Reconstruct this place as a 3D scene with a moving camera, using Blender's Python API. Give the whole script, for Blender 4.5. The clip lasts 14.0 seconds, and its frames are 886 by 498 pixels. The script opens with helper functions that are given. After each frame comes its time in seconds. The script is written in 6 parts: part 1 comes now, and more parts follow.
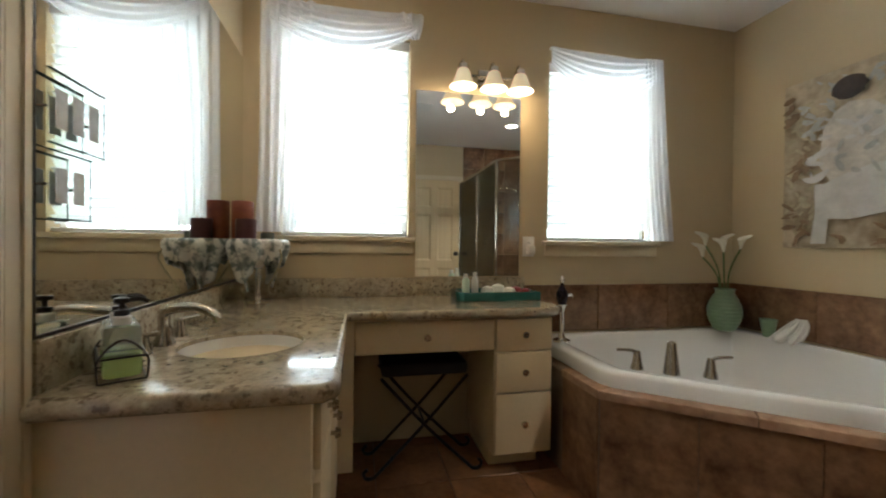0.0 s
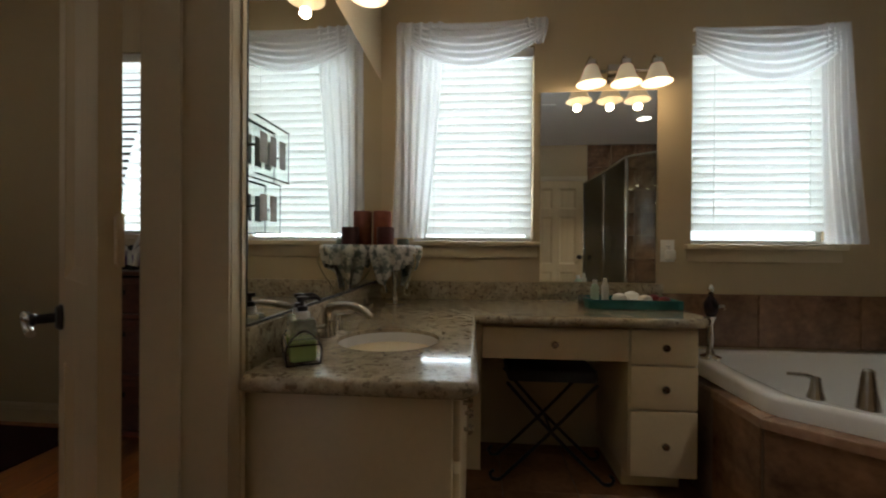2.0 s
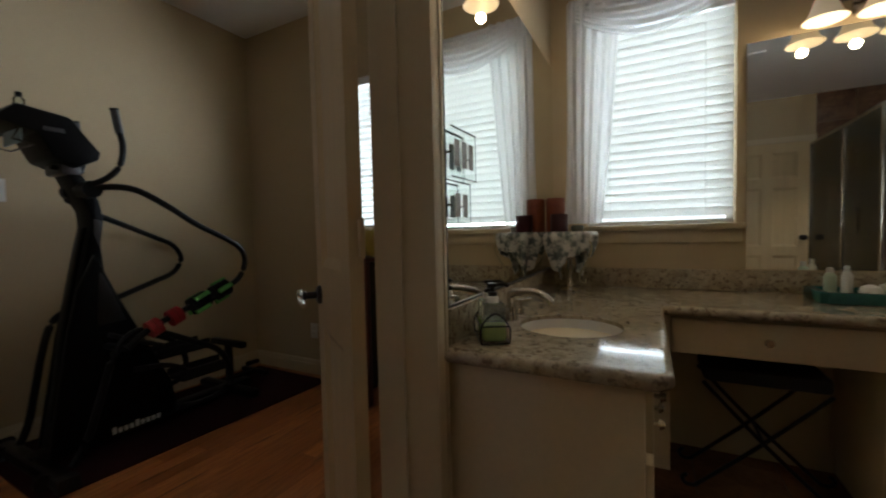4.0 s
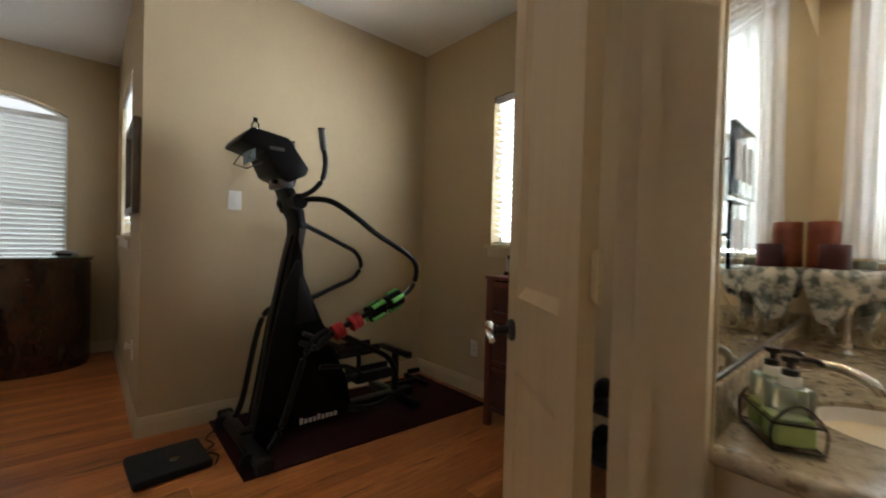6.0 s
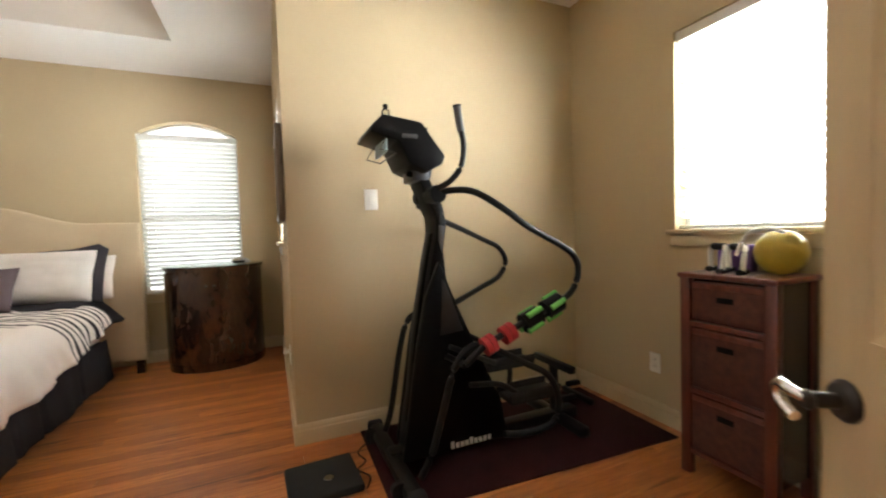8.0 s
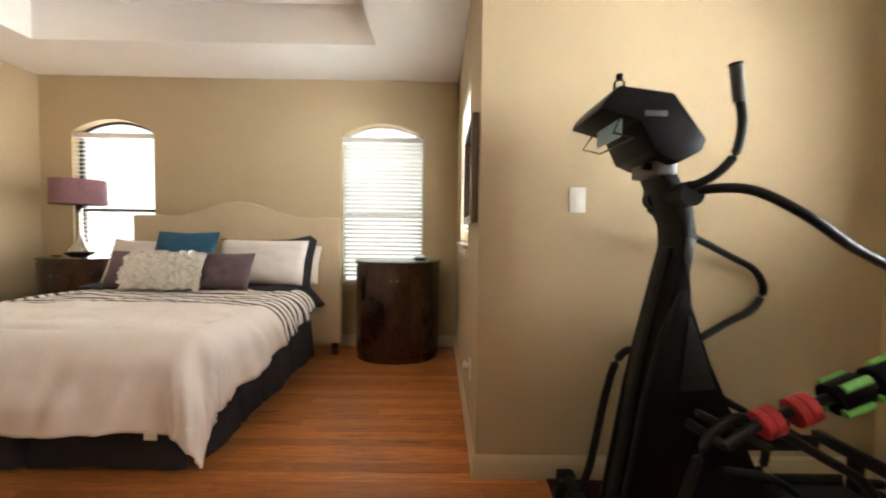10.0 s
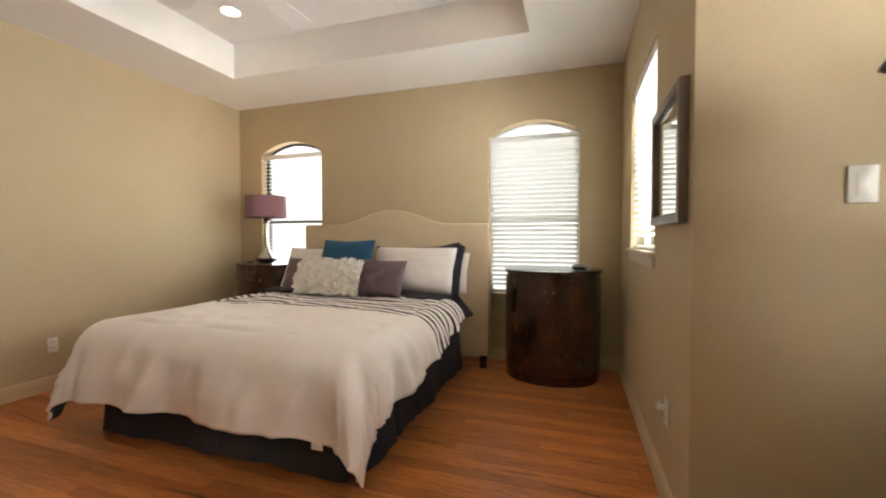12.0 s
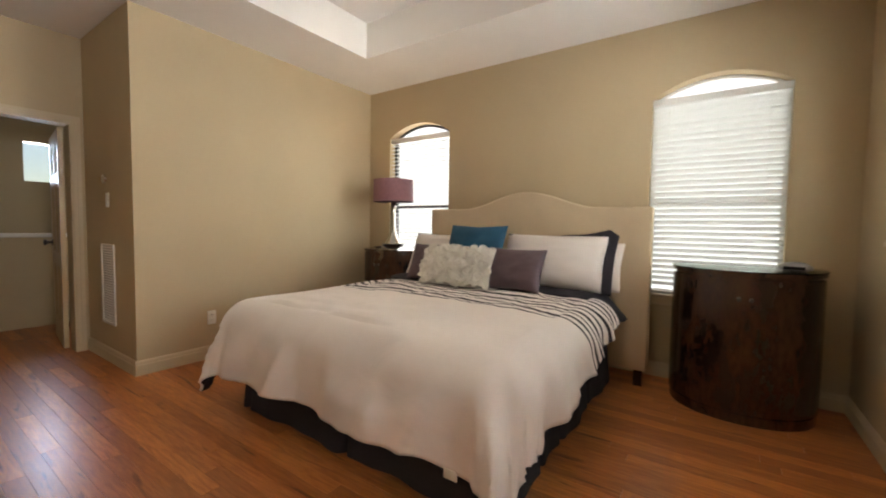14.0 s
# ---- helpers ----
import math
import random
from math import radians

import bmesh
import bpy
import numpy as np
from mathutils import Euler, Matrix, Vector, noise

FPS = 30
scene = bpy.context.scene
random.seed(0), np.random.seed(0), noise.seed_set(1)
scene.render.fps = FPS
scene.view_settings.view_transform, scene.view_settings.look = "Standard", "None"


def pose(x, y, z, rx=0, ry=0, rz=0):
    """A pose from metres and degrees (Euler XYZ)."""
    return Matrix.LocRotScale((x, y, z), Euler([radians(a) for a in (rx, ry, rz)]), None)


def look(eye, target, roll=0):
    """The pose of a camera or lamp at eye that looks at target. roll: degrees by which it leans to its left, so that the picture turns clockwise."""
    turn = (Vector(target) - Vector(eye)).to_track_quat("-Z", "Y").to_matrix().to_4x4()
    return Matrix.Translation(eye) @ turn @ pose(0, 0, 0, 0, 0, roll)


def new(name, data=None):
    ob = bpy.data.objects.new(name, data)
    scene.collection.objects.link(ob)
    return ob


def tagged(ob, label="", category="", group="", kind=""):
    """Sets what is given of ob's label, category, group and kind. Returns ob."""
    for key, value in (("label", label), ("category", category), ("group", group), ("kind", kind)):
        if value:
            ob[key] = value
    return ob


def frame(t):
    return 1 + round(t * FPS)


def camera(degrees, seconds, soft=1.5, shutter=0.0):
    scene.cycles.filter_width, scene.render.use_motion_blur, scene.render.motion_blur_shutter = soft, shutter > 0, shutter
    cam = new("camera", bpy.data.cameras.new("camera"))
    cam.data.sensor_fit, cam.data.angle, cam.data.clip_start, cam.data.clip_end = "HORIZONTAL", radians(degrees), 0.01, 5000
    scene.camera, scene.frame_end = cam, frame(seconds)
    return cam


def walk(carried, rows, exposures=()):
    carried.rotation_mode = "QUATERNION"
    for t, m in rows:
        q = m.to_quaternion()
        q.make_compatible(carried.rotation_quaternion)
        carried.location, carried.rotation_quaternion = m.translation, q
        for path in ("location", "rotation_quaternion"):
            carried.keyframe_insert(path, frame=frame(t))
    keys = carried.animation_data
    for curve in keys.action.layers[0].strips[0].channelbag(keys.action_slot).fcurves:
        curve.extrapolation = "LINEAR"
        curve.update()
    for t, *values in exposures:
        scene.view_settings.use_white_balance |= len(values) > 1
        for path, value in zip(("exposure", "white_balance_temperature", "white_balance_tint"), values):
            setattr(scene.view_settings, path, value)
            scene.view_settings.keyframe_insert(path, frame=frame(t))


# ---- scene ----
cam = camera(95.8, 14.0, 2.0, 0.5)
METRES, EYE, TILT, LEAN, TURN = 8.0, 1.5, 0.0, 0.0, -11.2
PATH = [
    (0, (-0.107, 0.819, 1.059), (0.31, 2.775, 1.043), 0.6),
    (0.5, (-0.113, 0.808, 1.061), (0.153, 2.79, 1.04), 0.9),
    (1, (-0.125, 0.8, 1.062), (0.002, 2.796, 1.035), 1.1),
    (1.5, (-0.137, 0.797, 1.067), (-0.153, 2.796, 1.033), 1.0),
    (2, (-0.147, 0.788, 1.071), (-0.309, 2.782, 1.062), 0.4),
    (2.2, (-0.151, 0.784, 1.072), (-0.374, 2.772, 1.072), 0.1),
    (4.3, (-0.194, 0.698, 1.089), (-1.218, 2.414, 1.012), -1.3),
    (4.5, (-0.211, 0.692, 1.078), (-1.292, 2.373, 1.019), -1.1),
    (5, (-0.254, 0.679, 1.087), (-1.487, 2.254, 1.05), -0.3),
    (5.5, (-0.341, 0.724, 1.108), (-1.713, 2.179, 1.074), 0.8),
    (6, (-0.455, 0.788, 1.133), (-1.947, 2.119, 1.105), 1.6),
    (6.5, (-0.54, 0.843, 1.155), (-2.134, 2.05, 1.113), 1.1),
    (7, (-0.655, 0.895, 1.158), (-2.338, 1.97, 1.065), 0.0),
    (7.5, (-0.756, 0.919, 1.163), (-2.512, 1.871, 1.056), -1.3),
    (7.7, (-0.801, 0.932, 1.162), (-2.59, 1.821, 1.063), -1.7),
    (10, (-1.292, 0.818, 1.2), (-3.29, 0.841, 1.121), 0.8),
    (10.5, (-1.366, 0.821, 1.204), (-3.355, 0.636, 1.105), 0.3),
    (11, (-1.423, 0.768, 1.196), (-3.39, 0.419, 1.1), -0.1),
    (11.5, (-1.507, 0.69, 1.2), (-3.444, 0.197, 1.136), -0.2),
    (12, (-1.582, 0.614, 1.194), (-3.481, -0.012, 1.142), 0.0),
    (12.5, (-1.687, 0.514, 1.188), (-3.53, -0.258, 1.105), 0.1),
    (13, (-1.804, 0.457, 1.181), (-3.572, -0.473, 1.092), 0.2),
    (13.5, (-1.847, 0.358, 1.159), (-3.553, -0.683, 1.077), 0.5),
    (14, (-1.915, 0.283, 1.161), (-3.558, -0.852, 1.053), 0.9),
]
EXPOSURES = [(0, 0.0, 5650, 5), (0.5, -0.35, 5700, 5), (1.0, -0.5, 5750, 6), (2.0, -1.0, 5850, 7), (4.5, -1.2, 5800, 7), (5.0, -0.9, 5850, 7), (5.5, -0.47, 5800, 7), (6.0, 0.12, 5950, 8), (6.5, 1.1, 6400, 9), (7.0, 1.15, 6400, 8), (7.5, 1.23, 6300, 8), (10.5, 1.12, 6550, 10), (12.5, 0.9, 6550, 10), (14.0, 0.8, 6550, 11)]
walk(cam, [(t, look(eye, target, roll)) for t, eye, target, roll in PATH], EXPOSURES)
# ---- world and lights ----
world = bpy.data.worlds.new("world")
scene.world = world
world.use_nodes = True
wn = world.node_tree.nodes
sky = wn.new("ShaderNodeTexSky")
sky.sky_type, sky.sun_disc, sky.sun_elevation, sky.sun_rotation = "NISHITA", False, radians(48), radians(200)
wn["Background"].inputs["Strength"].default_value = 0.055
world.node_tree.links.new(sky.outputs["Color"], wn["Background"].inputs["Color"])


def window_light(name, m, w, h, power, colour=(0.97, 0.98, 0.98)):
    """Daylight in a window's opening."""
    data = bpy.data.lights.new(name, "AREA")
    data.shape, data.size, data.size_y, data.energy, data.color = "RECTANGLE", w, h, power, colour
    ob = new(name, data)
    ob.matrix_world = m
    return ob


def bulb(name, x, y, z, power, radius=0.02, colour=(1.0, 0.72, 0.42)):
    data = bpy.data.lights.new(name, "POINT")
    data.energy, data.shadow_soft_size, data.color = power, radius, colour
    ob = new(name, data)
    ob.location = (x, y, z)
    return ob


DAY = 60.0
window_light("bath_window_light", look((-0.17, 3.17, 1.75), (-0.17, 0, 1.75)), 0.8, 1.4, DAY * 2.1)
window_light("bath_window_light", look((1.34, 3.17, 1.75), (1.34, 0, 1.75)), 0.85, 1.4, DAY * 1.7)
window_light("nook_window_light", look((-2.0, 3.17, 1.8), (-2.0, 0, 1.8)), 0.95, 1.4, DAY * 2.1)
window_light("bedroom_window_light", look((-5.67, 0.23, 1.55), (0, 0.23, 1.55)), 1.0, 1.9, DAY * 0.155, (1.0, 0.95, 0.91))
window_light("bedroom_window_light", look((-5.67, -2.55, 1.55), (0, -2.55, 1.55)), 1.0, 1.9, DAY * 0.42, (1.0, 0.96, 0.93))
window_light("bedroom_window_light", look((-4.39, 1.19, 1.8), (-4.39, 0, 1.8)), 1.05, 1.4, DAY * 1.05)
window_light("hall_window_light", look((-3.115, -6.45, 1.845), (-3.115, -5, 1.845)), 0.3, 0.46, 20, (0.66, 0.76, 1.0))

# ---- materials ----


def mat(name, colour, rough=0.6, metal=0.0, var=0.12, scale=6.0, bump=0.0, bscale=60.0, spec=0.5, emit=None, alpha=1.0, trans=0.0, coat=0.0, stretch=None, second=None):
    """A surface with variation at two scales, in metres."""
    m = bpy.data.materials.new(name)
    m.use_nodes = True
    nt = m.node_tree
    n, l = nt.nodes, nt.links
    b = n["Principled BSDF"]
    b.inputs["Roughness"].default_value, b.inputs["Metallic"].default_value = rough, metal
    b.inputs["Specular IOR Level"].default_value, b.inputs["Coat Weight"].default_value = spec, coat
    b.inputs["Transmission Weight"].default_value = trans
    co = n.new("ShaderNodeTexCoord")
    src = co.outputs["Object"]
    if stretch:
        mp = n.new("ShaderNodeMapping")
        mp.inputs["Scale"].default_value = stretch
        l.new(src, mp.inputs["Vector"])
        src = mp.outputs["Vector"]
    big, fine = n.new("ShaderNodeTexNoise"), n.new("ShaderNodeTexNoise")
    big.inputs["Scale"].default_value, big.inputs["Detail"].default_value = scale, 4
    fine.inputs["Scale"].default_value, fine.inputs["Detail"].default_value = bscale, 3
    l.new(src, big.inputs["Vector"]), l.new(src, fine.inputs["Vector"])
    ramp = n.new("ShaderNodeValToRGB")
    c = Vector(colour)
    d = Vector(second) if second else c * (1 - var * 1.6)
    ramp.color_ramp.elements[0].position, ramp.color_ramp.elements[1].position = 0.3, 0.7
    ramp.color_ramp.elements[0].color, ramp.color_ramp.elements[1].color = (*d, 1), (*(c * (1 + var * 0.4)), 1)
    mix = n.new("ShaderNodeMath")
    mix.operation = "MULTIPLY_ADD"
    mix.inputs[1].default_value = 0.35
    l.new(fine.outputs["Fac"], mix.inputs[0])
    sub = n.new("ShaderNodeMath")
    sub.operation = "MULTIPLY"
    sub.inputs[1].default_value = 0.65
    l.new(big.outputs["Fac"], sub.inputs[0]), l.new(sub.outputs[0], mix.inputs[2])
    l.new(mix.outputs[0], ramp.inputs["Fac"]), l.new(ramp.outputs["Color"], b.inputs["Base Color"])
    if bump:
        bp = n.new("ShaderNodeBump")
        bp.inputs["Strength"].default_value, bp.inputs["Distance"].default_value = min(bump, 1.0), 0.004
        l.new(fine.outputs["Fac"], bp.inputs["Height"]), l.new(bp.outputs["Normal"], b.inputs["Normal"])
    if emit:
        b.inputs["Emission Color"].default_value, b.inputs["Emission Strength"].default_value = (*emit[0], 1), emit[1]
    return m


def random_tint(m, low=0.75, high=1.15):
    """Lets each object of the material differ a little in brightness."""
    nt = m.node_tree
    b = nt.nodes["Principled BSDF"]
    old = b.inputs["Base Color"].links[0].from_socket
    info, mr, mul = nt.nodes.new("ShaderNodeObjectInfo"), nt.nodes.new("ShaderNodeMapRange"), nt.nodes.new("ShaderNodeVectorMath")
    geo, add, fr = nt.nodes.new("ShaderNodeNewGeometry"), nt.nodes.new("ShaderNodeMath"), nt.nodes.new("ShaderNodeMath")
    mul.operation, fr.operation = "SCALE", "FRACT"
    nt.links.new(info.outputs["Random"], add.inputs[0]), nt.links.new(geo.outputs["Random Per Island"], add.inputs[1])
    nt.links.new(add.outputs[0], fr.inputs[0]), nt.links.new(fr.outputs[0], mr.inputs["Value"])
    mr.inputs["To Min"].default_value, mr.inputs["To Max"].default_value = low, high
    nt.links.new(old, mul.inputs[0]), nt.links.new(mr.outputs["Result"], mul.inputs["Scale"])
    nt.links.new(mul.outputs["Vector"], b.inputs["Base Color"])
    return m


def translucent(name, colour, share=0.5, clear=0.0, scale=30.0):
    """A thin sheet that lets light through: cloth, blinds."""
    m = bpy.data.materials.new(name)
    m.use_nodes = True
    n, l = m.node_tree.nodes, m.node_tree.links
    n.remove(n["Principled BSDF"])
    out = n["Material Output"]
    di, tr, mx = n.new("ShaderNodeBsdfDiffuse"), n.new("ShaderNodeBsdfTranslucent"), n.new("ShaderNodeMixShader")
    no, rp, co = n.new("ShaderNodeTexNoise"), n.new("ShaderNodeValToRGB"), n.new("ShaderNodeTexCoord")
    no.inputs["Scale"].default_value = scale
    l.new(co.outputs["Object"], no.inputs["Vector"]), l.new(no.outputs["Fac"], rp.inputs["Fac"])
    rp.color_ramp.elements[0].color, rp.color_ramp.elements[1].color = (*[c * 0.93 for c in colour], 1), (*colour, 1)
    l.new(rp.outputs["Color"], di.inputs["Color"]), l.new(rp.outputs["Color"], tr.inputs["Color"])
    mx.inputs["Fac"].default_value = share
    l.new(di.outputs[0], mx.inputs[1]), l.new(tr.outputs[0], mx.inputs[2])
    last = mx.outputs[0]
    if clear:
        tp, m2 = n.new("ShaderNodeBsdfTransparent"), n.new("ShaderNodeMixShader")
        m2.inputs["Fac"].default_value = clear
        l.new(last, m2.inputs[1]), l.new(tp.outputs[0], m2.inputs[2])
        last = m2.outputs[0]
    l.new(last, out.inputs["Surface"])
    return m


def granite(name):
    m = mat(name, (0.47, 0.405, 0.29), rough=0.1, var=0.25, scale=30, bscale=160, coat=0.3, second=(0.25, 0.2, 0.13))
    nt = m.node_tree
    n, l = nt.nodes, nt.links
    b = n["Principled BSDF"]
    old = b.inputs["Base Color"].links[0].from_socket
    vo, rp, mx, co = n.new("ShaderNodeTexVoronoi"), n.new("ShaderNodeValToRGB"), n.new("ShaderNodeMix"), n.new("ShaderNodeTexCoord")
    mp = n.new("ShaderNodeTexNoise")
    mp.inputs["Scale"].default_value, mp.inputs["Detail"].default_value = 58, 8
    l.new(co.outputs["Object"], mp.inputs["Vector"]), l.new(co.outputs["Object"], vo.inputs["Vector"])
    vo.inputs["Scale"].default_value = 70
    rp.color_ramp.elements[0].position, rp.color_ramp.elements[1].position = 0.35, 0.46
    rp.color_ramp.elements[0].color, rp.color_ramp.elements[1].color = (1, 1, 1, 1), (0, 0, 0, 1)
    l.new(mp.outputs["Fac"], rp.inputs["Fac"]), l.new(rp.outputs["Color"], mx.inputs[0])
    mx.data_type = "RGBA"
    l.new(old, mx.inputs[6])
    mx.inputs[7].default_value = (0.19, 0.145, 0.095, 1)
    l.new(mx.outputs[2], b.inputs["Base Color"])
    return m


def wood_floor(name):
    """Oak boards: each board has its own tone and its own run of grain, with dark streaks and a satin varnish."""
    m = bpy.data.materials.new(name)
    m.use_nodes = True
    n, l = m.node_tree.nodes, m.node_tree.links
    b = n["Principled BSDF"]
    co, info, geo = n.new("ShaderNodeTexCoord"), n.new("ShaderNodeObjectInfo"), n.new("ShaderNodeNewGeometry")
    seed, shift, scaled = n.new("ShaderNodeMath"), n.new("ShaderNodeVectorMath"), n.new("ShaderNodeVectorMath")
    seed.operation, shift.operation, scaled.operation = "ADD", "ADD", "MULTIPLY"
    l.new(info.outputs["Random"], seed.inputs[0]), l.new(geo.outputs["Random Per Island"], seed.inputs[1])
    wide = n.new("ShaderNodeMath")
    wide.operation = "MULTIPLY"
    wide.inputs[1].default_value = 37.0
    l.new(seed.outputs[0], wide.inputs[0])
    l.new(co.outputs["Object"], shift.inputs[0]), l.new(wide.outputs[0], shift.inputs[1])
    scaled.inputs[1].default_value = (1.0, 0.10, 1.0)
    l.new(shift.outputs["Vector"], scaled.inputs[0])
    grain, streak = n.new("ShaderNodeTexNoise"), n.new("ShaderNodeTexNoise")
    grain.inputs["Scale"].default_value, grain.inputs["Detail"].default_value, grain.inputs["Distortion"].default_value = 70.0, 6, 0.6
    streak.inputs["Scale"].default_value, streak.inputs["Detail"].default_value, streak.inputs["Distortion"].default_value = 13.0, 5, 1.8
    l.new(scaled.outputs["Vector"], grain.inputs["Vector"]), l.new(scaled.outputs["Vector"], streak.inputs["Vector"])
    base, dark, tone = n.new("ShaderNodeValToRGB"), n.new("ShaderNodeValToRGB"), n.new("ShaderNodeValToRGB")
    base.color_ramp.elements[0].position, base.color_ramp.elements[1].position = 0.33, 0.68
    base.color_ramp.elements[0].color, base.color_ramp.elements[1].color = (0.42, 0.14, 0.038, 1), (0.62, 0.245, 0.072, 1)
    dark.color_ramp.elements[0].position, dark.color_ramp.elements[1].position = 0.28, 0.39
    dark.color_ramp.elements[0].color, dark.color_ramp.elements[1].color = (0.30, 0.22, 0.18, 1), (1, 1, 1, 1)
    tone.color_ramp.elements[0].color, tone.color_ramp.elements[1].color = (0.66, 0.57, 0.52, 1), (1.12, 1.1, 1.06, 1)
    fr = n.new("ShaderNodeMath")
    fr.operation = "FRACT"
    l.new(seed.outputs[0], fr.inputs[0]), l.new(fr.outputs[0], tone.inputs["Fac"])
    l.new(grain.outputs["Fac"], base.inputs["Fac"]), l.new(streak.outputs["Fac"], dark.inputs["Fac"])
    m1, m2 = n.new("ShaderNodeVectorMath"), n.new("ShaderNodeVectorMath")
    m1.operation = m2.operation = "MULTIPLY"
    l.new(base.outputs["Color"], m1.inputs[0]), l.new(dark.outputs["Color"], m1.inputs[1])
    l.new(m1.outputs["Vector"], m2.inputs[0]), l.new(tone.outputs["Color"], m2.inputs[1])
    l.new(m2.outputs["Vector"], b.inputs["Base Color"])
    bp, rr = n.new("ShaderNodeBump"), n.new("ShaderNodeMapRange")
    bp.inputs["Strength"].default_value, bp.inputs["Distance"].default_value = 0.12, 0.003
    l.new(streak.outputs["Fac"], bp.inputs["Height"]), l.new(bp.outputs["Normal"], b.inputs["Normal"])
    rr.inputs["To Min"].default_value, rr.inputs["To Max"].default_value = 0.26, 0.4
    l.new(grain.outputs["Fac"], rr.inputs["Value"]), l.new(rr.outputs["Result"], b.inputs["Roughness"])
    return m


def stone_tile(name, a, b2, low=0.85, high=1.1, rough=0.3):
    m = mat(name, a, rough=rough, var=0.3, scale=5.5, bump=0.06, bscale=30, second=b2)
    return random_tint(m, low, high)


PAINT = mat("wall_paint", (0.52, 0.415, 0.26), rough=0.75, var=0.05, scale=1.5, bump=0.12, bscale=180, spec=0.25)
CEIL = mat("ceiling_paint", (0.84, 0.81, 0.77), rough=0.9, var=0.03, scale=2, bump=0.2, bscale=140, spec=0.2)
TRIM = mat("trim_paint", (0.60, 0.50, 0.33), rough=0.4, var=0.05, scale=5, bump=0.03, bscale=50)
DOORP = mat("door_paint", (0.60, 0.46, 0.26), rough=0.38, var=0.07, scale=3, bump=0.06, bscale=40, stretch=(8, 8, 0.6))
CREAM = mat("cabinet_paint", (0.66, 0.54, 0.34), rough=0.4, var=0.06, scale=4, bump=0.03, bscale=60)
WHITE = mat("white_plastic", (0.78, 0.76, 0.70), rough=0.35, var=0.03, scale=20)
PORC = mat("porcelain", (0.80, 0.79, 0.77), rough=0.08, var=0.02, scale=4, coat=0.4)
GRAN = granite("granite")
OAK = wood_floor("oak_floor")
DARKW = mat("dark_wood", (0.040, 0.014, 0.007), rough=0.22, var=0.3, scale=7, bump=0.08, bscale=45, stretch=(9, 9, 0.7), second=(0.015, 0.006, 0.004), coat=0.25)
CHESTW = mat("distressed_wood", (0.072, 0.029, 0.014), rough=0.2, var=0.3, scale=4.5, bump=0.5, bscale=17, stretch=(2.4, 2.4, 1.0), second=(0.009, 0.004, 0.003), coat=0.35)
CHERRY = mat("cherry_wood", (0.15, 0.035, 0.018), rough=0.35, var=0.4, scale=6, bump=0.08, bscale=60, stretch=(6, 6, 0.8), coat=0.15)
FABRICD = mat("dark_woven", (0.10, 0.035, 0.022), rough=0.85, var=0.3, scale=30, bump=0.4, bscale=300)
TILE = stone_tile("brown_stone", (0.27, 0.155, 0.085), (0.075, 0.037, 0.022), 0.9, 1.1, 0.22)
TILEF = stone_tile("floor_stone", (0.25, 0.12, 0.055), (0.11, 0.05, 0.025), rough=0.25)
GROUT = mat("grout", (0.17, 0.11, 0.07), rough=0.9, var=0.2, scale=20)
NICKEL = mat("brushed_nickel", (0.56, 0.52, 0.46), rough=0.22, metal=1.0, var=0.08, scale=30)
CHROME = mat("chrome", (0.8, 0.8, 0.8), rough=0.08, metal=1.0, var=0.02, scale=10)
DARKM = mat("dark_bronze", (0.06, 0.05, 0.045), rough=0.35, metal=0.8, var=0.2, scale=30)
BLACKM = mat("black_metal", (0.006, 0.006, 0.007), spec=0.28, rough=0.36, var=0.2, scale=20, bump=0.1, bscale=120)
BLACKP = mat("black_plastic", (0.004, 0.0037, 0.0042), spec=0.13, rough=0.45, var=0.25, scale=9, bump=0.15, bscale=160)
GREYP = mat("grey_plastic", (0.065, 0.062, 0.066), rough=0.35, var=0.15, scale=9)
DGREY = mat("charcoal_plastic", (0.009, 0.0085, 0.0095), rough=0.42, var=0.15, scale=9)
RUBBER = mat("rubber", (0.011, 0.011, 0.012), rough=0.8, var=0.2, scale=30, bump=0.3, bscale=200)
MATR = mat("maroon_mat", (0.034, 0.006, 0.008), spec=0.2, rough=0.9, var=0.25, scale=10, bump=0.4, bscale=220)
BLIND = translucent("blind_white", (0.92, 0.92, 0.90), 0.42)
SHEER = translucent("sheer_white", (0.95, 0.95, 0.97), 0.62, 0.34)
VINYL = mat("white_vinyl", (0.76, 0.75, 0.72), rough=0.4, var=0.03, scale=8)
DARKF = mat("dark_frame", (0.03, 0.025, 0.022), rough=0.4, var=0.2, scale=10)
COMF = mat("cream_cotton", (0.78, 0.71, 0.66), rough=0.85, var=0.05, scale=3, bump=0.25, bscale=350, spec=0.2)
CHAR = mat("charcoal_cotton", (0.046, 0.042, 0.052), rough=0.9, var=0.15, scale=6, bump=0.3, bscale=350, spec=0.2)
PURPLE = mat("purple_grey_satin", (0.13, 0.085, 0.10), rough=0.55, var=0.12, scale=8, bump=0.15, bscale=300)
BLUE = mat("teal_cotton", (0.012, 0.085, 0.16), rough=0.8, var=0.15, scale=8, bump=0.25, bscale=300)
LINEN = mat("beige_linen", (0.58, 0.46, 0.31), rough=0.9, var=0.06, scale=5, bump=0.4, bscale=400, spec=0.2)
PETAL = mat("ivory_felt", (0.90, 0.86, 0.79), rough=0.9, var=0.04, scale=20, bump=0.2, bscale=200)
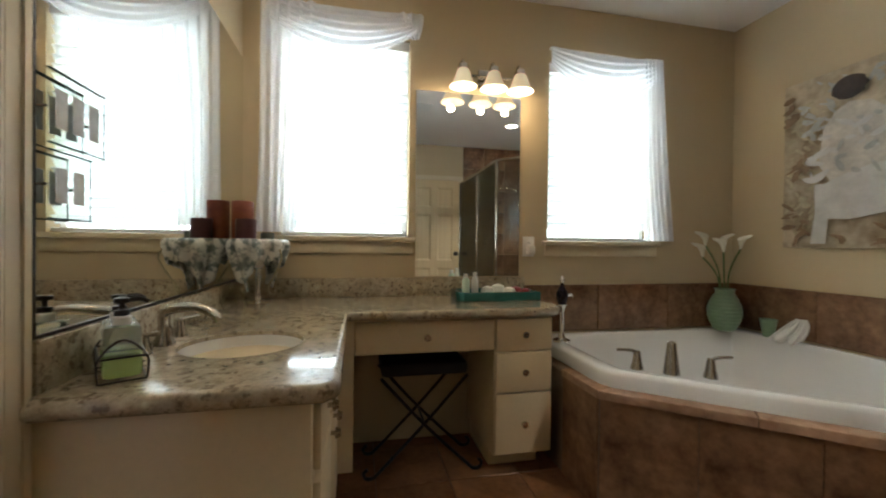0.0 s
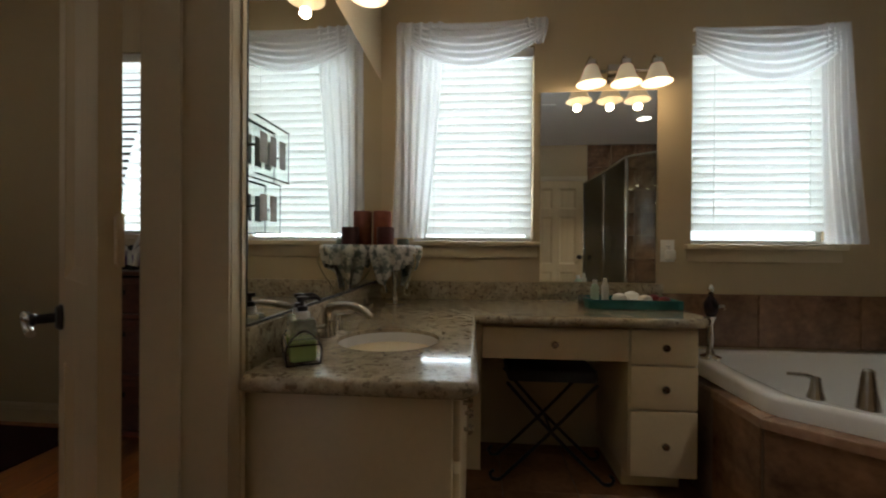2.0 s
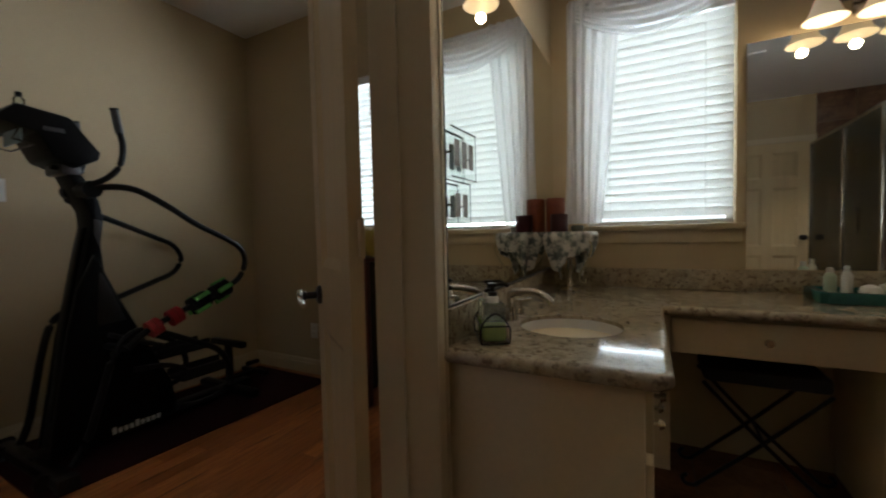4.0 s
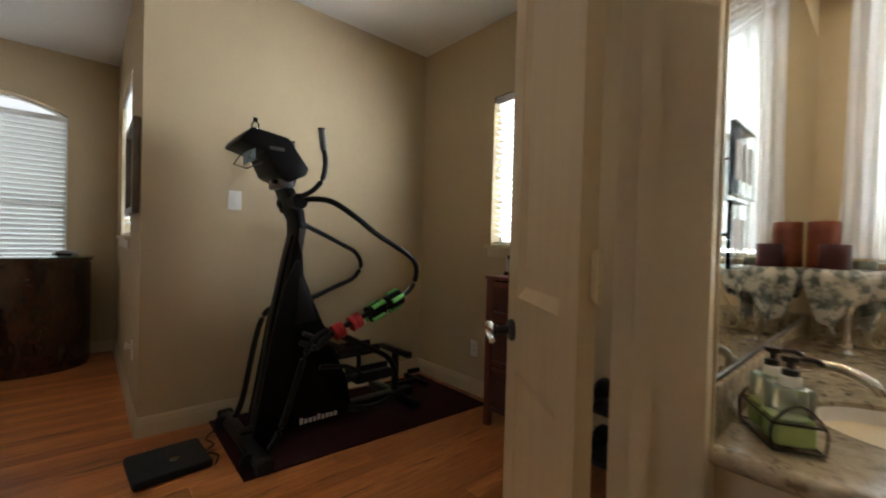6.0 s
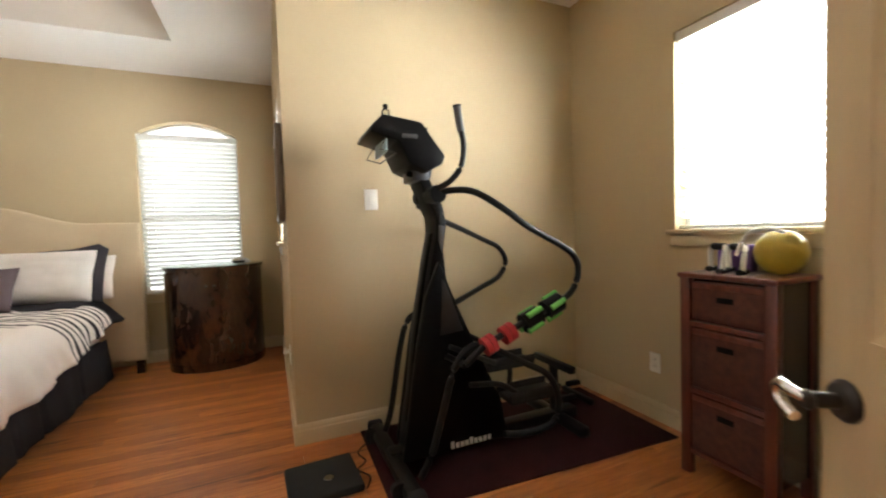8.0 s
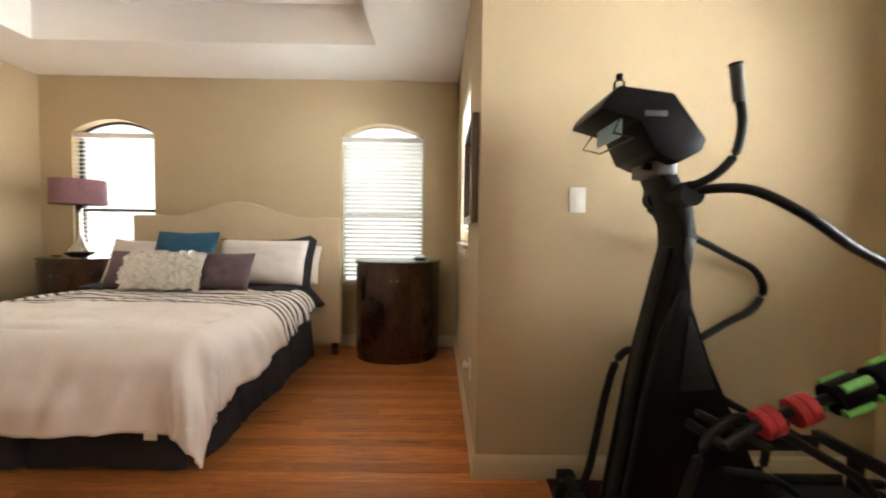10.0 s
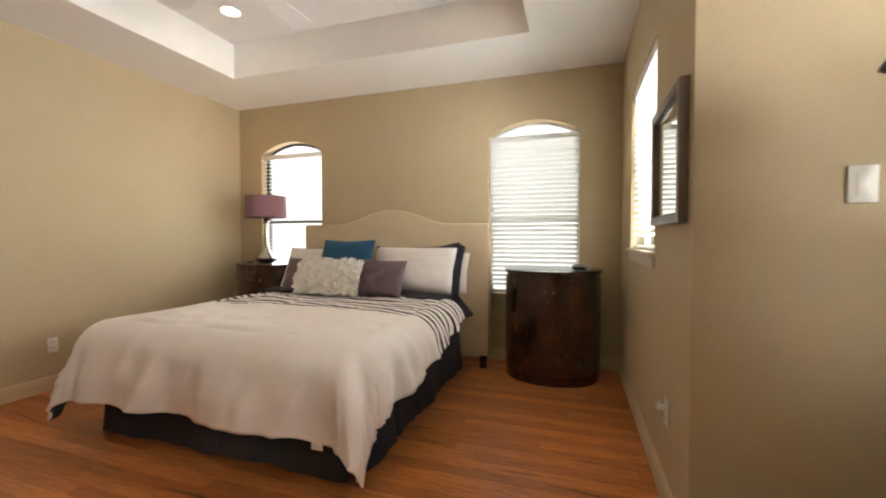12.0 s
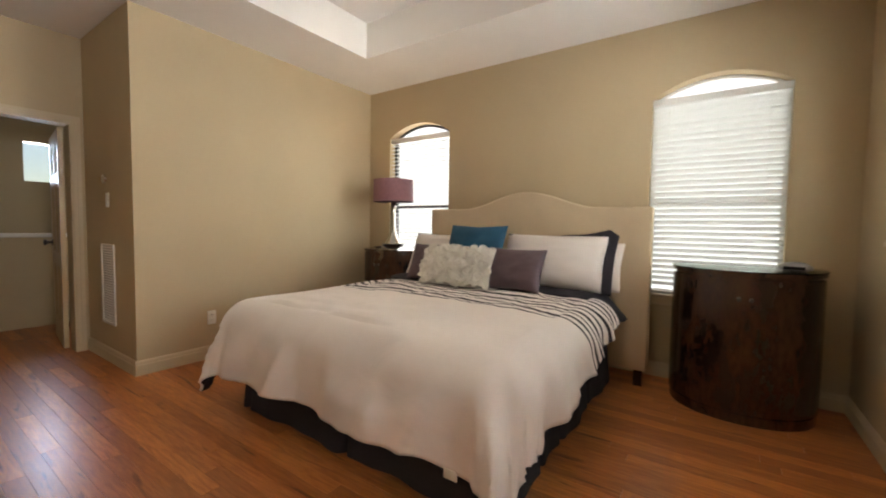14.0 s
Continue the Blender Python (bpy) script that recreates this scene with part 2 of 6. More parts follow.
SHADE = mat("mauve_shade", (0.30, 0.15, 0.17), rough=0.8, var=0.1, scale=30, bump=0.3, bscale=250)


def mirror_mat():
    m = bpy.data.materials.new("mirror_glass")
    m.use_nodes = True
    b = m.node_tree.nodes["Principled BSDF"]
    b.inputs["Base Color"].default_value, b.inputs["Metallic"].default_value, b.inputs["Roughness"].default_value = (0.86, 0.88, 0.86, 1), 1, 0.01
    return m


def glass_mat(name, colour=(0.95, 0.98, 0.97), rough=0.0, ior=1.45):
    m = bpy.data.materials.new(name)
    m.use_nodes = True
    n, l = m.node_tree.nodes, m.node_tree.links
    n.remove(n["Principled BSDF"])
    gl, tp, mx, fr = n.new("ShaderNodeBsdfGlossy"), n.new("ShaderNodeBsdfTransparent"), n.new("ShaderNodeMixShader"), n.new("ShaderNodeFresnel")
    gl.inputs["Roughness"].default_value, tp.inputs["Color"].default_value = rough, (*colour, 1)
    fr.inputs["IOR"].default_value = ior
    l.new(fr.outputs[0], mx.inputs["Fac"]), l.new(tp.outputs[0], mx.inputs[1]), l.new(gl.outputs[0], mx.inputs[2])
    l.new(mx.outputs[0], n["Material Output"].inputs["Surface"])
    return m


MIRROR = mirror_mat()
GLASS = glass_mat("clear_glass")
GLASSC = glass_mat("acrylic", (0.97, 0.99, 0.98), 0.0, 1.06)
GLASSG = glass_mat("green_glass", (0.55, 0.72, 0.64))

# ---- mesh helpers ----


def box(bm, x0, x1, y0, y1, z0, z1, bevel=0.0, seg=2):
    vs = [bm.verts.new(p) for p in ((x0, y0, z0), (x1, y0, z0), (x1, y1, z0), (x0, y1, z0), (x0, y0, z1), (x1, y0, z1), (x1, y1, z1), (x0, y1, z1))]
    fs = [bm.faces.new([vs[i] for i in q]) for q in ((3, 2, 1, 0), (4, 5, 6, 7), (0, 1, 5, 4), (1, 2, 6, 5), (2, 3, 7, 6), (3, 0, 4, 7))]
    if bevel:
        es = {e for f in fs for e in f.edges}
        bmesh.ops.bevel(bm, geom=list(es), offset=bevel, segments=seg, profile=0.5, affect="EDGES")
    return bm


def boxes(*items, bevel=0.0):
    bm = bmesh.new()
    for i in items:
        box(bm, *i, bevel=bevel)
    return bm


def prism(bm, poly, z0, z1, bevel=0.0):
    """An upright prism on a polygon of (x, y), counter-clockwise."""
    lo, hi = [bm.verts.new((x, y, z0)) for x, y in poly], [bm.verts.new((x, y, z1)) for x, y in poly]
    k = len(poly)
    top = bm.faces.new(hi)
    bm.faces.new(lo[::-1])
    for i in range(k):
        bm.faces.new((lo[i], lo[(i + 1) % k], hi[(i + 1) % k], hi[i]))
    if bevel:
        bmesh.ops.bevel(bm, geom=list(top.edges), offset=bevel, segments=3, profile=0.5, affect="EDGES")
    return bm


def extrude_x(bm, poly, x0, x1):
    """A prism along x on a polygon of (y, z)."""
    a, b = [bm.verts.new((x0, y, z)) for y, z in poly], [bm.verts.new((x1, y, z)) for y, z in poly]
    k = len(poly)
    bm.faces.new(a), bm.faces.new(b[::-1])
    for i in range(k):
        bm.faces.new((a[(i + 1) % k], a[i], b[i], b[(i + 1) % k]))
    bmesh.ops.recalc_face_normals(bm, faces=bm.faces)
    return bm


def lathe(bm, profile, cx=0, cy=0, cz=0, seg=24, sx=1.0, sy=1.0):
    """A body of revolution from (radius, z) pairs."""
    rings = []
    for r, z in profile:
        rings.append([bm.verts.new((cx + sx * r * math.cos(2 * math.pi * i / seg), cy + sy * r * math.sin(2 * math.pi * i / seg), cz + z)) for i in range(seg)])
    for a, b in zip(rings, rings[1:]):
        for i in range(seg):
            bm.faces.new((a[i], a[(i + 1) % seg], b[(i + 1) % seg], b[i]))
    bm.faces.new(rings[0][::-1]), bm.faces.new(rings[-1])
    return bm


def curve_points(pts, n=8):
    """A smooth line through points."""
    p = [Vector(q) for q in pts]
    out = []
    for i in range(len(p) - 1):
        a, b, c, d = p[max(i - 1, 0)], p[i], p[i + 1], p[min(i + 2, len(p) - 1)]
        for k in range(n):
            t = k / n
            out.append(0.5 * ((2 * b) + (c - a) * t + (2 * a - 5 * b + 4 * c - d) * t * t + (3 * b - a - 3 * c + d) * t ** 3))
    out.append(p[-1])
    return out


def tube(bm, pts, r, seg=10, smooth=0, taper=None):
    p = curve_points(pts, smooth) if smooth else [Vector(q) for q in pts]
    rings = []
    for i, q in enumerate(p):
        d = (p[min(i + 1, len(p) - 1)] - p[max(i - 1, 0)]).normalized()
        up = Vector((0, 0, 1)) if abs(d.z) < 0.9 else Vector((0, 1, 0))
        u = d.cross(up).normalized()
        v = u.cross(d)
        rr = r if taper is None else r + (taper - r) * i / (len(p) - 1)
        rings.append([bm.verts.new(q + rr * (u * math.cos(2 * math.pi * k / seg) + v * math.sin(2 * math.pi * k / seg))) for k in range(seg)])
    for a, b in zip(rings, rings[1:]):
        for k in range(seg):
            bm.faces.new((a[k], a[(k + 1) % seg], b[(k + 1) % seg], b[k]))
    bm.faces.new(rings[0][::-1]), bm.faces.new(rings[-1])
    bmesh.ops.recalc_face_normals(bm, faces=bm.faces)
    return bm


def rod(bm, a, b, r, seg=10):
    return tube(bm, [a, b], r, seg)


def finish(name, bm, material, smooth=None):
    me = bpy.data.meshes.new(name)
    bm.to_mesh(me)
    bm.free()
    me.materials.append(material)
    if smooth is not None:
        me.polygons.foreach_set("use_smooth", [True] * len(me.polygons))
        me.set_sharp_from_angle(angle=radians(smooth))
    return me


def part(name, bm, material, parent, label="", smooth=35):
    ob = new(name, finish(name, bm, material, smooth))
    ob.parent = parent
    if label:
        ob["label"] = label
    return ob


def thing(name, label, category, x=0, y=0, z=0, rz=0, group=""):
    """The Empty at a thing's base, under which its parts stand."""
    ob = new(name)
    ob.empty_display_size = 0.1
    ob.matrix_world = pose(x, y, z, 0, 0, rz)
    return tagged(ob, label, category, group)


def solid(name, bm, material, label, category, x=0, y=0, z=0, rz=0, group="", smooth=35):
    ob = new(name, finish(name, bm, material, smooth))
    ob.matrix_world = pose(x, y, z, 0, 0, rz)
    return tagged(ob, label, category, group)


def structure(name, bm, material, label="", smooth=None):
    ob = new(name, finish(name, bm, material, smooth))
    return tagged(ob, label, "", "", "structure")


# ---- structure ----
BZ, CZ, TZ = 2.48, 2.76, 3.09          # bathroom ceiling, bedroom ceiling, tray
YB, XM, XN, XR = 3.0, -0.68, -0.828, 2.30   # back wall, mirror wall, its far face, tub wall
XS, YW, XF, YL, XH = -3.22, 1.012, -5.496, -3.3, -3.055  # nook side wall, window wall, headboard wall, left wall, hall corner
W1, W2 = (-0.50, 0.165, 1.10, 2.17), (0.985, 1.70, 1.09, 2.15)
W3 = (-2.41, -1.60, 1.13, 2.21)
A1, A2 = (-2.975, -2.13, 0.66, 2.19), (-0.20, 0.655, 0.66, 2.19)
W4 = (-4.87, -3.93, 1.12, 2.27)
ARCH = 0.135


def wall_along(axis, lo, hi, a0, a1, z1, openings=()):
    """A wall of thickness lo..hi whose length runs along axis from a0 to a1, with openings (from, to, bottom, top, arch)."""
    bm = bmesh.new()

    def put(u0, u1, z0, zt):
        if u1 - u0 > 1e-4 and zt - z0 > 1e-4:
            box(bm, *((u0, u1, lo, hi) if axis == "x" else (lo, hi, u0, u1)), z0, zt)
    at = a0
    for u0, u1, z0, zt, rise in sorted(openings):
        put(at, u0, 0, z1), put(u0, u1, 0, z0), put(u0, u1, zt + rise, z1)
        if rise:
            k = 14
            c = [(u0 + (u1 - u0) * i / k, zt + rise * math.sin(math.pi * i / k) ** 0.8) for i in range(k + 1)]
            for (ua, za), (ub, zb) in zip(c, c[1:]):
                q = [(ua, za), (ub, zb), (ub, zt + rise), (ua, zt + rise)]
                vs = [[bm.verts.new((u, d, z) if axis == "x" else (d, u, z)) for u, z in q] for d in (lo, hi)]
                bm.faces.new(vs[0]), bm.faces.new(vs[1][::-1])
                for i in range(4):
                    bm.faces.new((vs[0][(i + 1) % 4], vs[0][i], vs[1][i], vs[1][(i + 1) % 4]))
        at = u1
    put(at, a1, 0, z1)
    bmesh.ops.remove_doubles(bm, verts=bm.verts, dist=1e-5)
    bmesh.ops.recalc_face_normals(bm, faces=bm.faces)
    return bm


structure("wall_bath_back", wall_along("x", YB, YB + 0.16, XN, XR + 0.14, CZ, [(*W1, 0), (*W2, 0)]), PAINT)
structure("wall_nook_back", wall_along("x", YB, YB + 0.16, XS - 0.14, XN, CZ, [(*W3, 0)]), PAINT)
structure("wall_mirror", wall_along("y", XN, XM, -4.4, YB, CZ, [(0.42, 1.66, 0, 2.05, 0)]), PAINT)
structure("wall_tub", wall_along("y", XR, XR + 0.14, -0.54, YB, CZ), PAINT)
structure("wall_bath_front", wall_along("x", -0.54, -0.4, XM, XR, CZ), PAINT)
structure("wall_nook_side", wall_along("y", XS - 0.14, XS, YW, YB, CZ), PAINT)
structure("wall_bed_window", wall_along("x", YW, YW + 0.16, XF - 0.16, XS - 0.14, CZ, [(*W4, 0)]), PAINT)
structure("wall_headboard", wall_along("y", XF - 0.16, XF, YL - 0.14, YW, CZ, [(*A1, ARCH), (*A2, ARCH)]), PAINT)
structure("wall_bed_left", wall_along("x", YL - 0.14, YL, XF, XH, CZ), PAINT)
structure("wall_hall_side", wall_along("y", XH - 0.14, XH, -4.4, YL - 0.14, CZ), PAINT)
structure("wall_hall_end", wall_along("x", -4.54, -4.4, XH - 0.14, XM, CZ, [(-2.955, -2.15, 0, 2.0, 0)]), PAINT)
structure("wall_closet_back", wall_along("x", -6.44, -6.3, -3.9, -1.2, CZ, [(-3.25, -2.98, 1.62, 2.07, 0)]), PAINT)
structure("wall_closet_left", wall_along("y", -3.9, -3.76, -6.3, -4.54, CZ), PAINT)
structure("wall_closet_right", wall_along("y", -1.34, -1.2, -6.3, -4.54, CZ), PAINT)
structure("ceiling_bath", boxes((XM, XR, -0.4, YB, BZ, BZ + 0.1)), CEIL)
TX0, TX1, TY0, TY1 = -4.71, -1.9, -2.575, 0.275
cb = boxes((XF, TX0, -4.4, YB, CZ, CZ + 0.08), (TX1, XN, -4.4, YB, CZ, CZ + 0.08), (TX0, TX1, -4.4, TY0, CZ, CZ + 0.08), (TX0, TX1, TY1, YB, CZ, CZ + 0.08))
structure("ceiling_bedroom", cb, CEIL)
tb = boxes((TX0 - 0.06, TX0, TY0 - 0.06, TY1 + 0.06, CZ + 0.08, TZ), (TX1, TX1 + 0.06, TY0 - 0.06, TY1 + 0.06, CZ + 0.08, TZ),
           (TX0, TX1, TY0 - 0.06, TY0, CZ + 0.08, TZ), (TX0, TX1, TY1, TY1 + 0.06, CZ + 0.08, TZ), (TX0 - 0.06, TX1 + 0.06, TY0 - 0.06, TY1 + 0.06, TZ, TZ + 0.06))
structure("ceiling_tray", tb, CEIL)
structure("ceiling_closet", boxes((-3.76, -1.34, -6.3, -4.54, CZ, CZ + 0.08)), CEIL)
ROOFM = mat("roof_board", (0.3, 0.3, 0.3), rough=0.9)
structure("roof_slab", boxes((XF - 0.3, XR + 0.3, -6.6, YB + 0.3, 3.2, 3.3)), ROOFM)
structure("subfloor", boxes((XF - 0.16, XS - 0.07, -6.44, YW + 0.16, -0.08, -0.012), (XS - 0.07, XM, -6.44, YB + 0.16, -0.08, -0.012)), mat("subfloor", (0.10, 0.045, 0.02), rough=0.8))
structure("floor_bath", boxes((XM, XR + 0.14, -0.54, YB + 0.16, -0.08, -0.006)), GROUT)


def glow(name, colour, strength):
    m = mat(name, (0.0, 0.0, 0.0), rough=1.0, var=0.0, spec=0.0, emit=(colour, strength))
    return m


structure("backdrop_west", boxes((-10.1, -10.0, -10, 8.9, -0.39, 8)), glow("hazy_sky_west", (1.0, 0.98, 0.95), 0.9), "bright hazy white sky")
structure("backdrop_north", boxes((-12, 8, 9.0, 9.1, -0.39, 9)), glow("hazy_sky_north", (1.0, 0.98, 0.96), 4.0), "bright hazy white sky")
structure("ground", boxes((-60, 60, -60, 60, -0.5, -0.4)), mat("lawn", (0.11, 0.11, 0.085), rough=0.95, var=0.4, scale=3, bump=0.3, bscale=20))


def baseboard(name, axis, face, sign, a0, a1):
    """A skirting board on the wall face at that coordinate; sign: the side on which the room lies."""
    prof = [(0, 0), (0.016, 0), (0.016, 0.078), (0.012, 0.086), (0.012, 0.098), (0.006, 0.112), (0, 0.114)]
    bm = bmesh.new()
    ring = []
    for u in (a0, a1):
        ring.append([bm.verts.new((u, face + sign * d, z) if axis == "x" else (face + sign * d, u, z)) for d, z in prof])
    k = len(prof)
    bm.faces.new(ring[0]), bm.faces.new(ring[1][::-1])
    for i in range(k):
        bm.faces.new((ring[0][i], ring[0][(i + 1) % k], ring[1][(i + 1) % k], ring[1][i]))
    bmesh.ops.recalc_face_normals(bm, faces=bm.faces)
    structure(name, bm, TRIM)


baseboard("baseboard_nook_side", "y", XS, 1, YW - 0.014, YB)
baseboard("baseboard_nook_back", "x", YB, -1, XS, XN)
baseboard("baseboard_bed_window", "x", YW, -1, XF, XS + 0.014)
baseboard("baseboard_headboard", "y", XF, 1, YL, YW)
baseboard("baseboard_bed_left", "x", YL, 1, XF, XH + 0.014)
baseboard("baseboard_hall_side", "y", XH, 1, -4.4, YL)
baseboard("baseboard_hall_end", "x", -4.4, 1, -2.08, XN)
baseboard("baseboard_mirror_far", "y", XN, -1, -4.4, 0.34)
baseboard("baseboard_nook_door", "y", XN, -1, 1.66, YB)
baseboard("baseboard_closet", "x", -6.3, 1, -3.76, -1.34)


def casing(name, axis, face, sign, a0, a1, top, w=0.075):
    """Door casing with a stepped profile on one face of a wall."""
    bm = bmesh.new()
    steps = ((0, w, 0.012), (0.012, w - 0.01, 0.017), (0.045, w - 0.02, 0.021))
    for i0, i1, d in steps:
        f0, f1 = sorted((face, face + sign * d))
        for u0, u1 in ((a0 - i1, a0 - i0), (a1 + i0, a1 + i1)):
            box(bm, *((u0, u1, f0, f1) if axis == "x" else (f0, f1, u0, u1)), 0, top + i0)
        box(bm, *((a0 - i1, a1 + i1, f0, f1) if axis == "x" else (f0, f1, a0 - i1, a1 + i1)), top + i0, top + i1)
    structure(name, bm, TRIM)


casing("trim_bath_door_inner", "y", XM, 1, 0.42, 1.585, 2.05)
casing("trim_hall_door", "x", -4.4, 1, -2.955, -2.15, 2.0)
structure("trim_bath_jamb", boxes((XN + 0.002, XM - 0.002, 0.42, 0.438, 0, 2.05), (XN + 0.002, XM - 0.002, 0.438, 1.487, 2.032, 2.049)), TRIM)
structure("trim_bath_jamb_splayed", prism(bmesh.new(), [(-0.794, 1.512), (-0.661, 1.586), (-0.681, 1.659), (-0.827, 1.659)], 0, 2.048), TRIM)
structure("trim_bath_stop", prism(bmesh.new(), [(-0.762, 1.529), (-0.756, 1.516), (-0.728, 1.532), (-0.734, 1.545)], 0, 2.03), TRIM)


def window(name, axis, wall, sign, spec, rise=0.0, dark=False, apron=True, slat_h=0.044, tilt=-58, closed_to=None, sash=True):
    """A sash window in a wall's opening, with its slatted blind. sign: the side on which the room lies."""
    a0, a1, z0, z1 = spec
    zc = z1

    def P(u0, u1, d0, d1, za, zb):
        d0, d1 = sorted((wall - sign * d0, wall - sign * d1))
        return (u0, u1, d0, d1, za, zb) if axis == "x" else (d0, d1, u0, u1, za, zb)
    win = new(name)
    tagged(win, "", "", "", "structure")
    fm = DARKF if dark else VINYL
    f = boxes(P(a0, a0 + 0.03, 0.09, 0.14, z0, zc), P(a1 - 0.03, a1, 0.09, 0.14, z0, zc), P(a0 + 0.03, a1 - 0.03, 0.09, 0.14, z0, z0 + 0.03), P(a0 + 0.03, a1 - 0.03, 0.09, 0.14, zc - 0.03, zc), bevel=0.003)
    part("window_frame", f, fm, win)
    mid = z0 + (zc - z0) * 0.47
    if sash:
        part("meeting_rail", boxes(P(a0 + 0.03, a1 - 0.03, 0.095, 0.13, mid, mid + 0.035), bevel=0.003), fm, win)
    for za, zb in ((z0 + 0.03, mid), (mid + 0.035, zc - 0.03)) if sash else ((z0 + 0.03, zc - 0.03),):
        g = part("pane", boxes(P(a0 + 0.03, a1 - 0.03, 0.112, 0.116, za, zb)), GLASS, win)
        g.visible_shadow = False
    if rise:
        k = 12
        pts = [(a0 + 0.02 + (a1 - a0 - 0.04) * i / k, zc + (rise - 0.015) * math.sin(math.pi * i / k) ** 0.8) for i in range(k + 1)]
        bm = bmesh.new()
        d = wall - sign * 0.115
        tube(bm, [((u, d, z) if axis == "x" else (d, u, z)) for u, z in pts], 0.016, 6)
        part("arch_frame", bm, fm, win)
    s = boxes(P(a0 - 0.035, a1 + 0.035, -0.035, 0.09, z0 - 0.022, z0 + 0.004), bevel=0.004)
    part("window_sill", s, TRIM, win)
    if apron:
        part("apron", boxes(P(a0 - 0.02, a1 + 0.02, -0.014, 0.0, z0 - 0.085, z0 - 0.022), bevel=0.004), TRIM, win)
    # blind
    bl = thing("window_blind", "white horizontal slatted blind, lowered, glowing with daylight", "blind")
    part("headrail", boxes(P(a0 + 0.004, a1 - 0.004, 0.01, 0.065, z1 - 0.055, z1 - 0.002), bevel=0.004), VINYL, bl)
    low = closed_to if closed_to else z0 + 0.03
    n = int((z1 - 0.07 - low) / slat_h)
    ww, th = 0.025, 0.0015
    bm = bmesh.new()
    prof = [(-ww, -0.002), (-ww * 0.5, 0.0015), (0, 0.003), (ww * 0.5, 0.0015), (ww, -0.002)]
    prof += [(p, q - th) for p, q in prof[::-1]]
    e = [[bm.verts.new((u, p, q)) for p, q in prof] for u in (-(a1 - a0) / 2 + 0.006, (a1 - a0) / 2 - 0.006)]
    bm.faces.new(e[0]), bm.faces.new(e[1][::-1])
    for i in range(10):
        bm.faces.new((e[0][i], e[0][(i + 1) % 10], e[1][(i + 1) % 10], e[1][i]))
    bmesh.ops.recalc_face_normals(bm, faces=bm.faces)
    me = finish("slat", bm, BLIND, 40)
    turn = (0 if sign < 0 else 180) if axis == "x" else (90 if sign > 0 else -90)
    for i in range(n):
        z = z1 - 0.08 - i * slat_h
        o = new("slat", me)
        d = wall - sign * 0.04
        u = (a0 + a1) / 2
        o.matrix_world = pose(*((u, d) if axis == "x" else (d, u)), z, 0, 0, turn) @ pose(0, 0, 0, tilt + random.uniform(-2, 2), 0, 0)
        o.parent = bl
    part("bottom_rail", boxes(P(a0 + 0.006, a1 - 0.006, 0.02, 0.06, low - 0.022, low - 0.004), bevel=0.004), VINYL, bl)
    for u in (a0 + 0.12, a1 - 0.12):
        d = wall - sign * 0.012
        part("cord", rod(bmesh.new(), (u, d, low) if axis == "x" else (d, u, low), (u, d, z1 - 0.05) if axis == "x" else (d, u, z1 - 0.05), 0.0015, 5), VINYL, bl)
    return win


window("window_1", "x", YB, -1, W1, sash=False)
window("window_2", "x", YB, -1, W2, sash=False)
window("window_3", "x", YB, -1, W3, tilt=-20, sash=False)
window("window_4", "y", XF, 1, A1, ARCH, dark=True, tilt=4)
window("window_5", "y", XF, 1, A2, ARCH, tilt=-40)
window("window_6", "x", YW, -1, W4, tilt=-20)

# ---- bathroom ----


def knob(bm, x, y, z, nx, ny):
    """A round cabinet knob that points along (nx, ny)."""
    d = Vector((nx, ny, 0))
    rod(bm, Vector((x, y, z)), Vector((x, y, z)) + d * 0.016, 0.0065, 8)
    rod(bm, Vector((x, y, z)) + d * 0.013, Vector((x, y, z)) + d * 0.021, 0.0155, 14)
    rod(bm, Vector((x, y, z)) + d * 0.021, Vector((x, y, z)) + d * 0.028, 0.0115, 14)
    return bm


CZT = 0.784
van = thing("sink_vanity", "cream painted sink vanity cabinet with doors", "cabinet")
part("body", boxes((XM + 0.002, -0.195, 1.66, 2.998, 0.1, 0.742), (XM + 0.002, -0.25, 1.72, 2.998, 0.0, 0.1), bevel=0.003), CREAM, van)
for y0, y1 in ((1.69, 2.05), (2.07, 2.43)):
    d = part("door", boxes((-0.195, -0.178, y0, y1, 0.13, 0.56), bevel=0.004), CREAM, van)
    part("knob", knob(bmesh.new(), -0.178, y1 - 0.05 if y0 < 2 else y0 + 0.05, 0.52, 1, 0), NICKEL, d, "brushed nickel knob")
d = part("drawer", boxes((-0.195, -0.178, 1.69, 2.43, 0.585, 0.725), bevel=0.004), CREAM, van)
part("knob", knob(bmesh.new(), -0.178, 1.86, 0.655, 1, 0), NICKEL, d)
part("side_panel", boxes((-0.2, -0.178, 1.652, 1.66, 0.0, 0.36), bevel=0.002), CREAM, van)

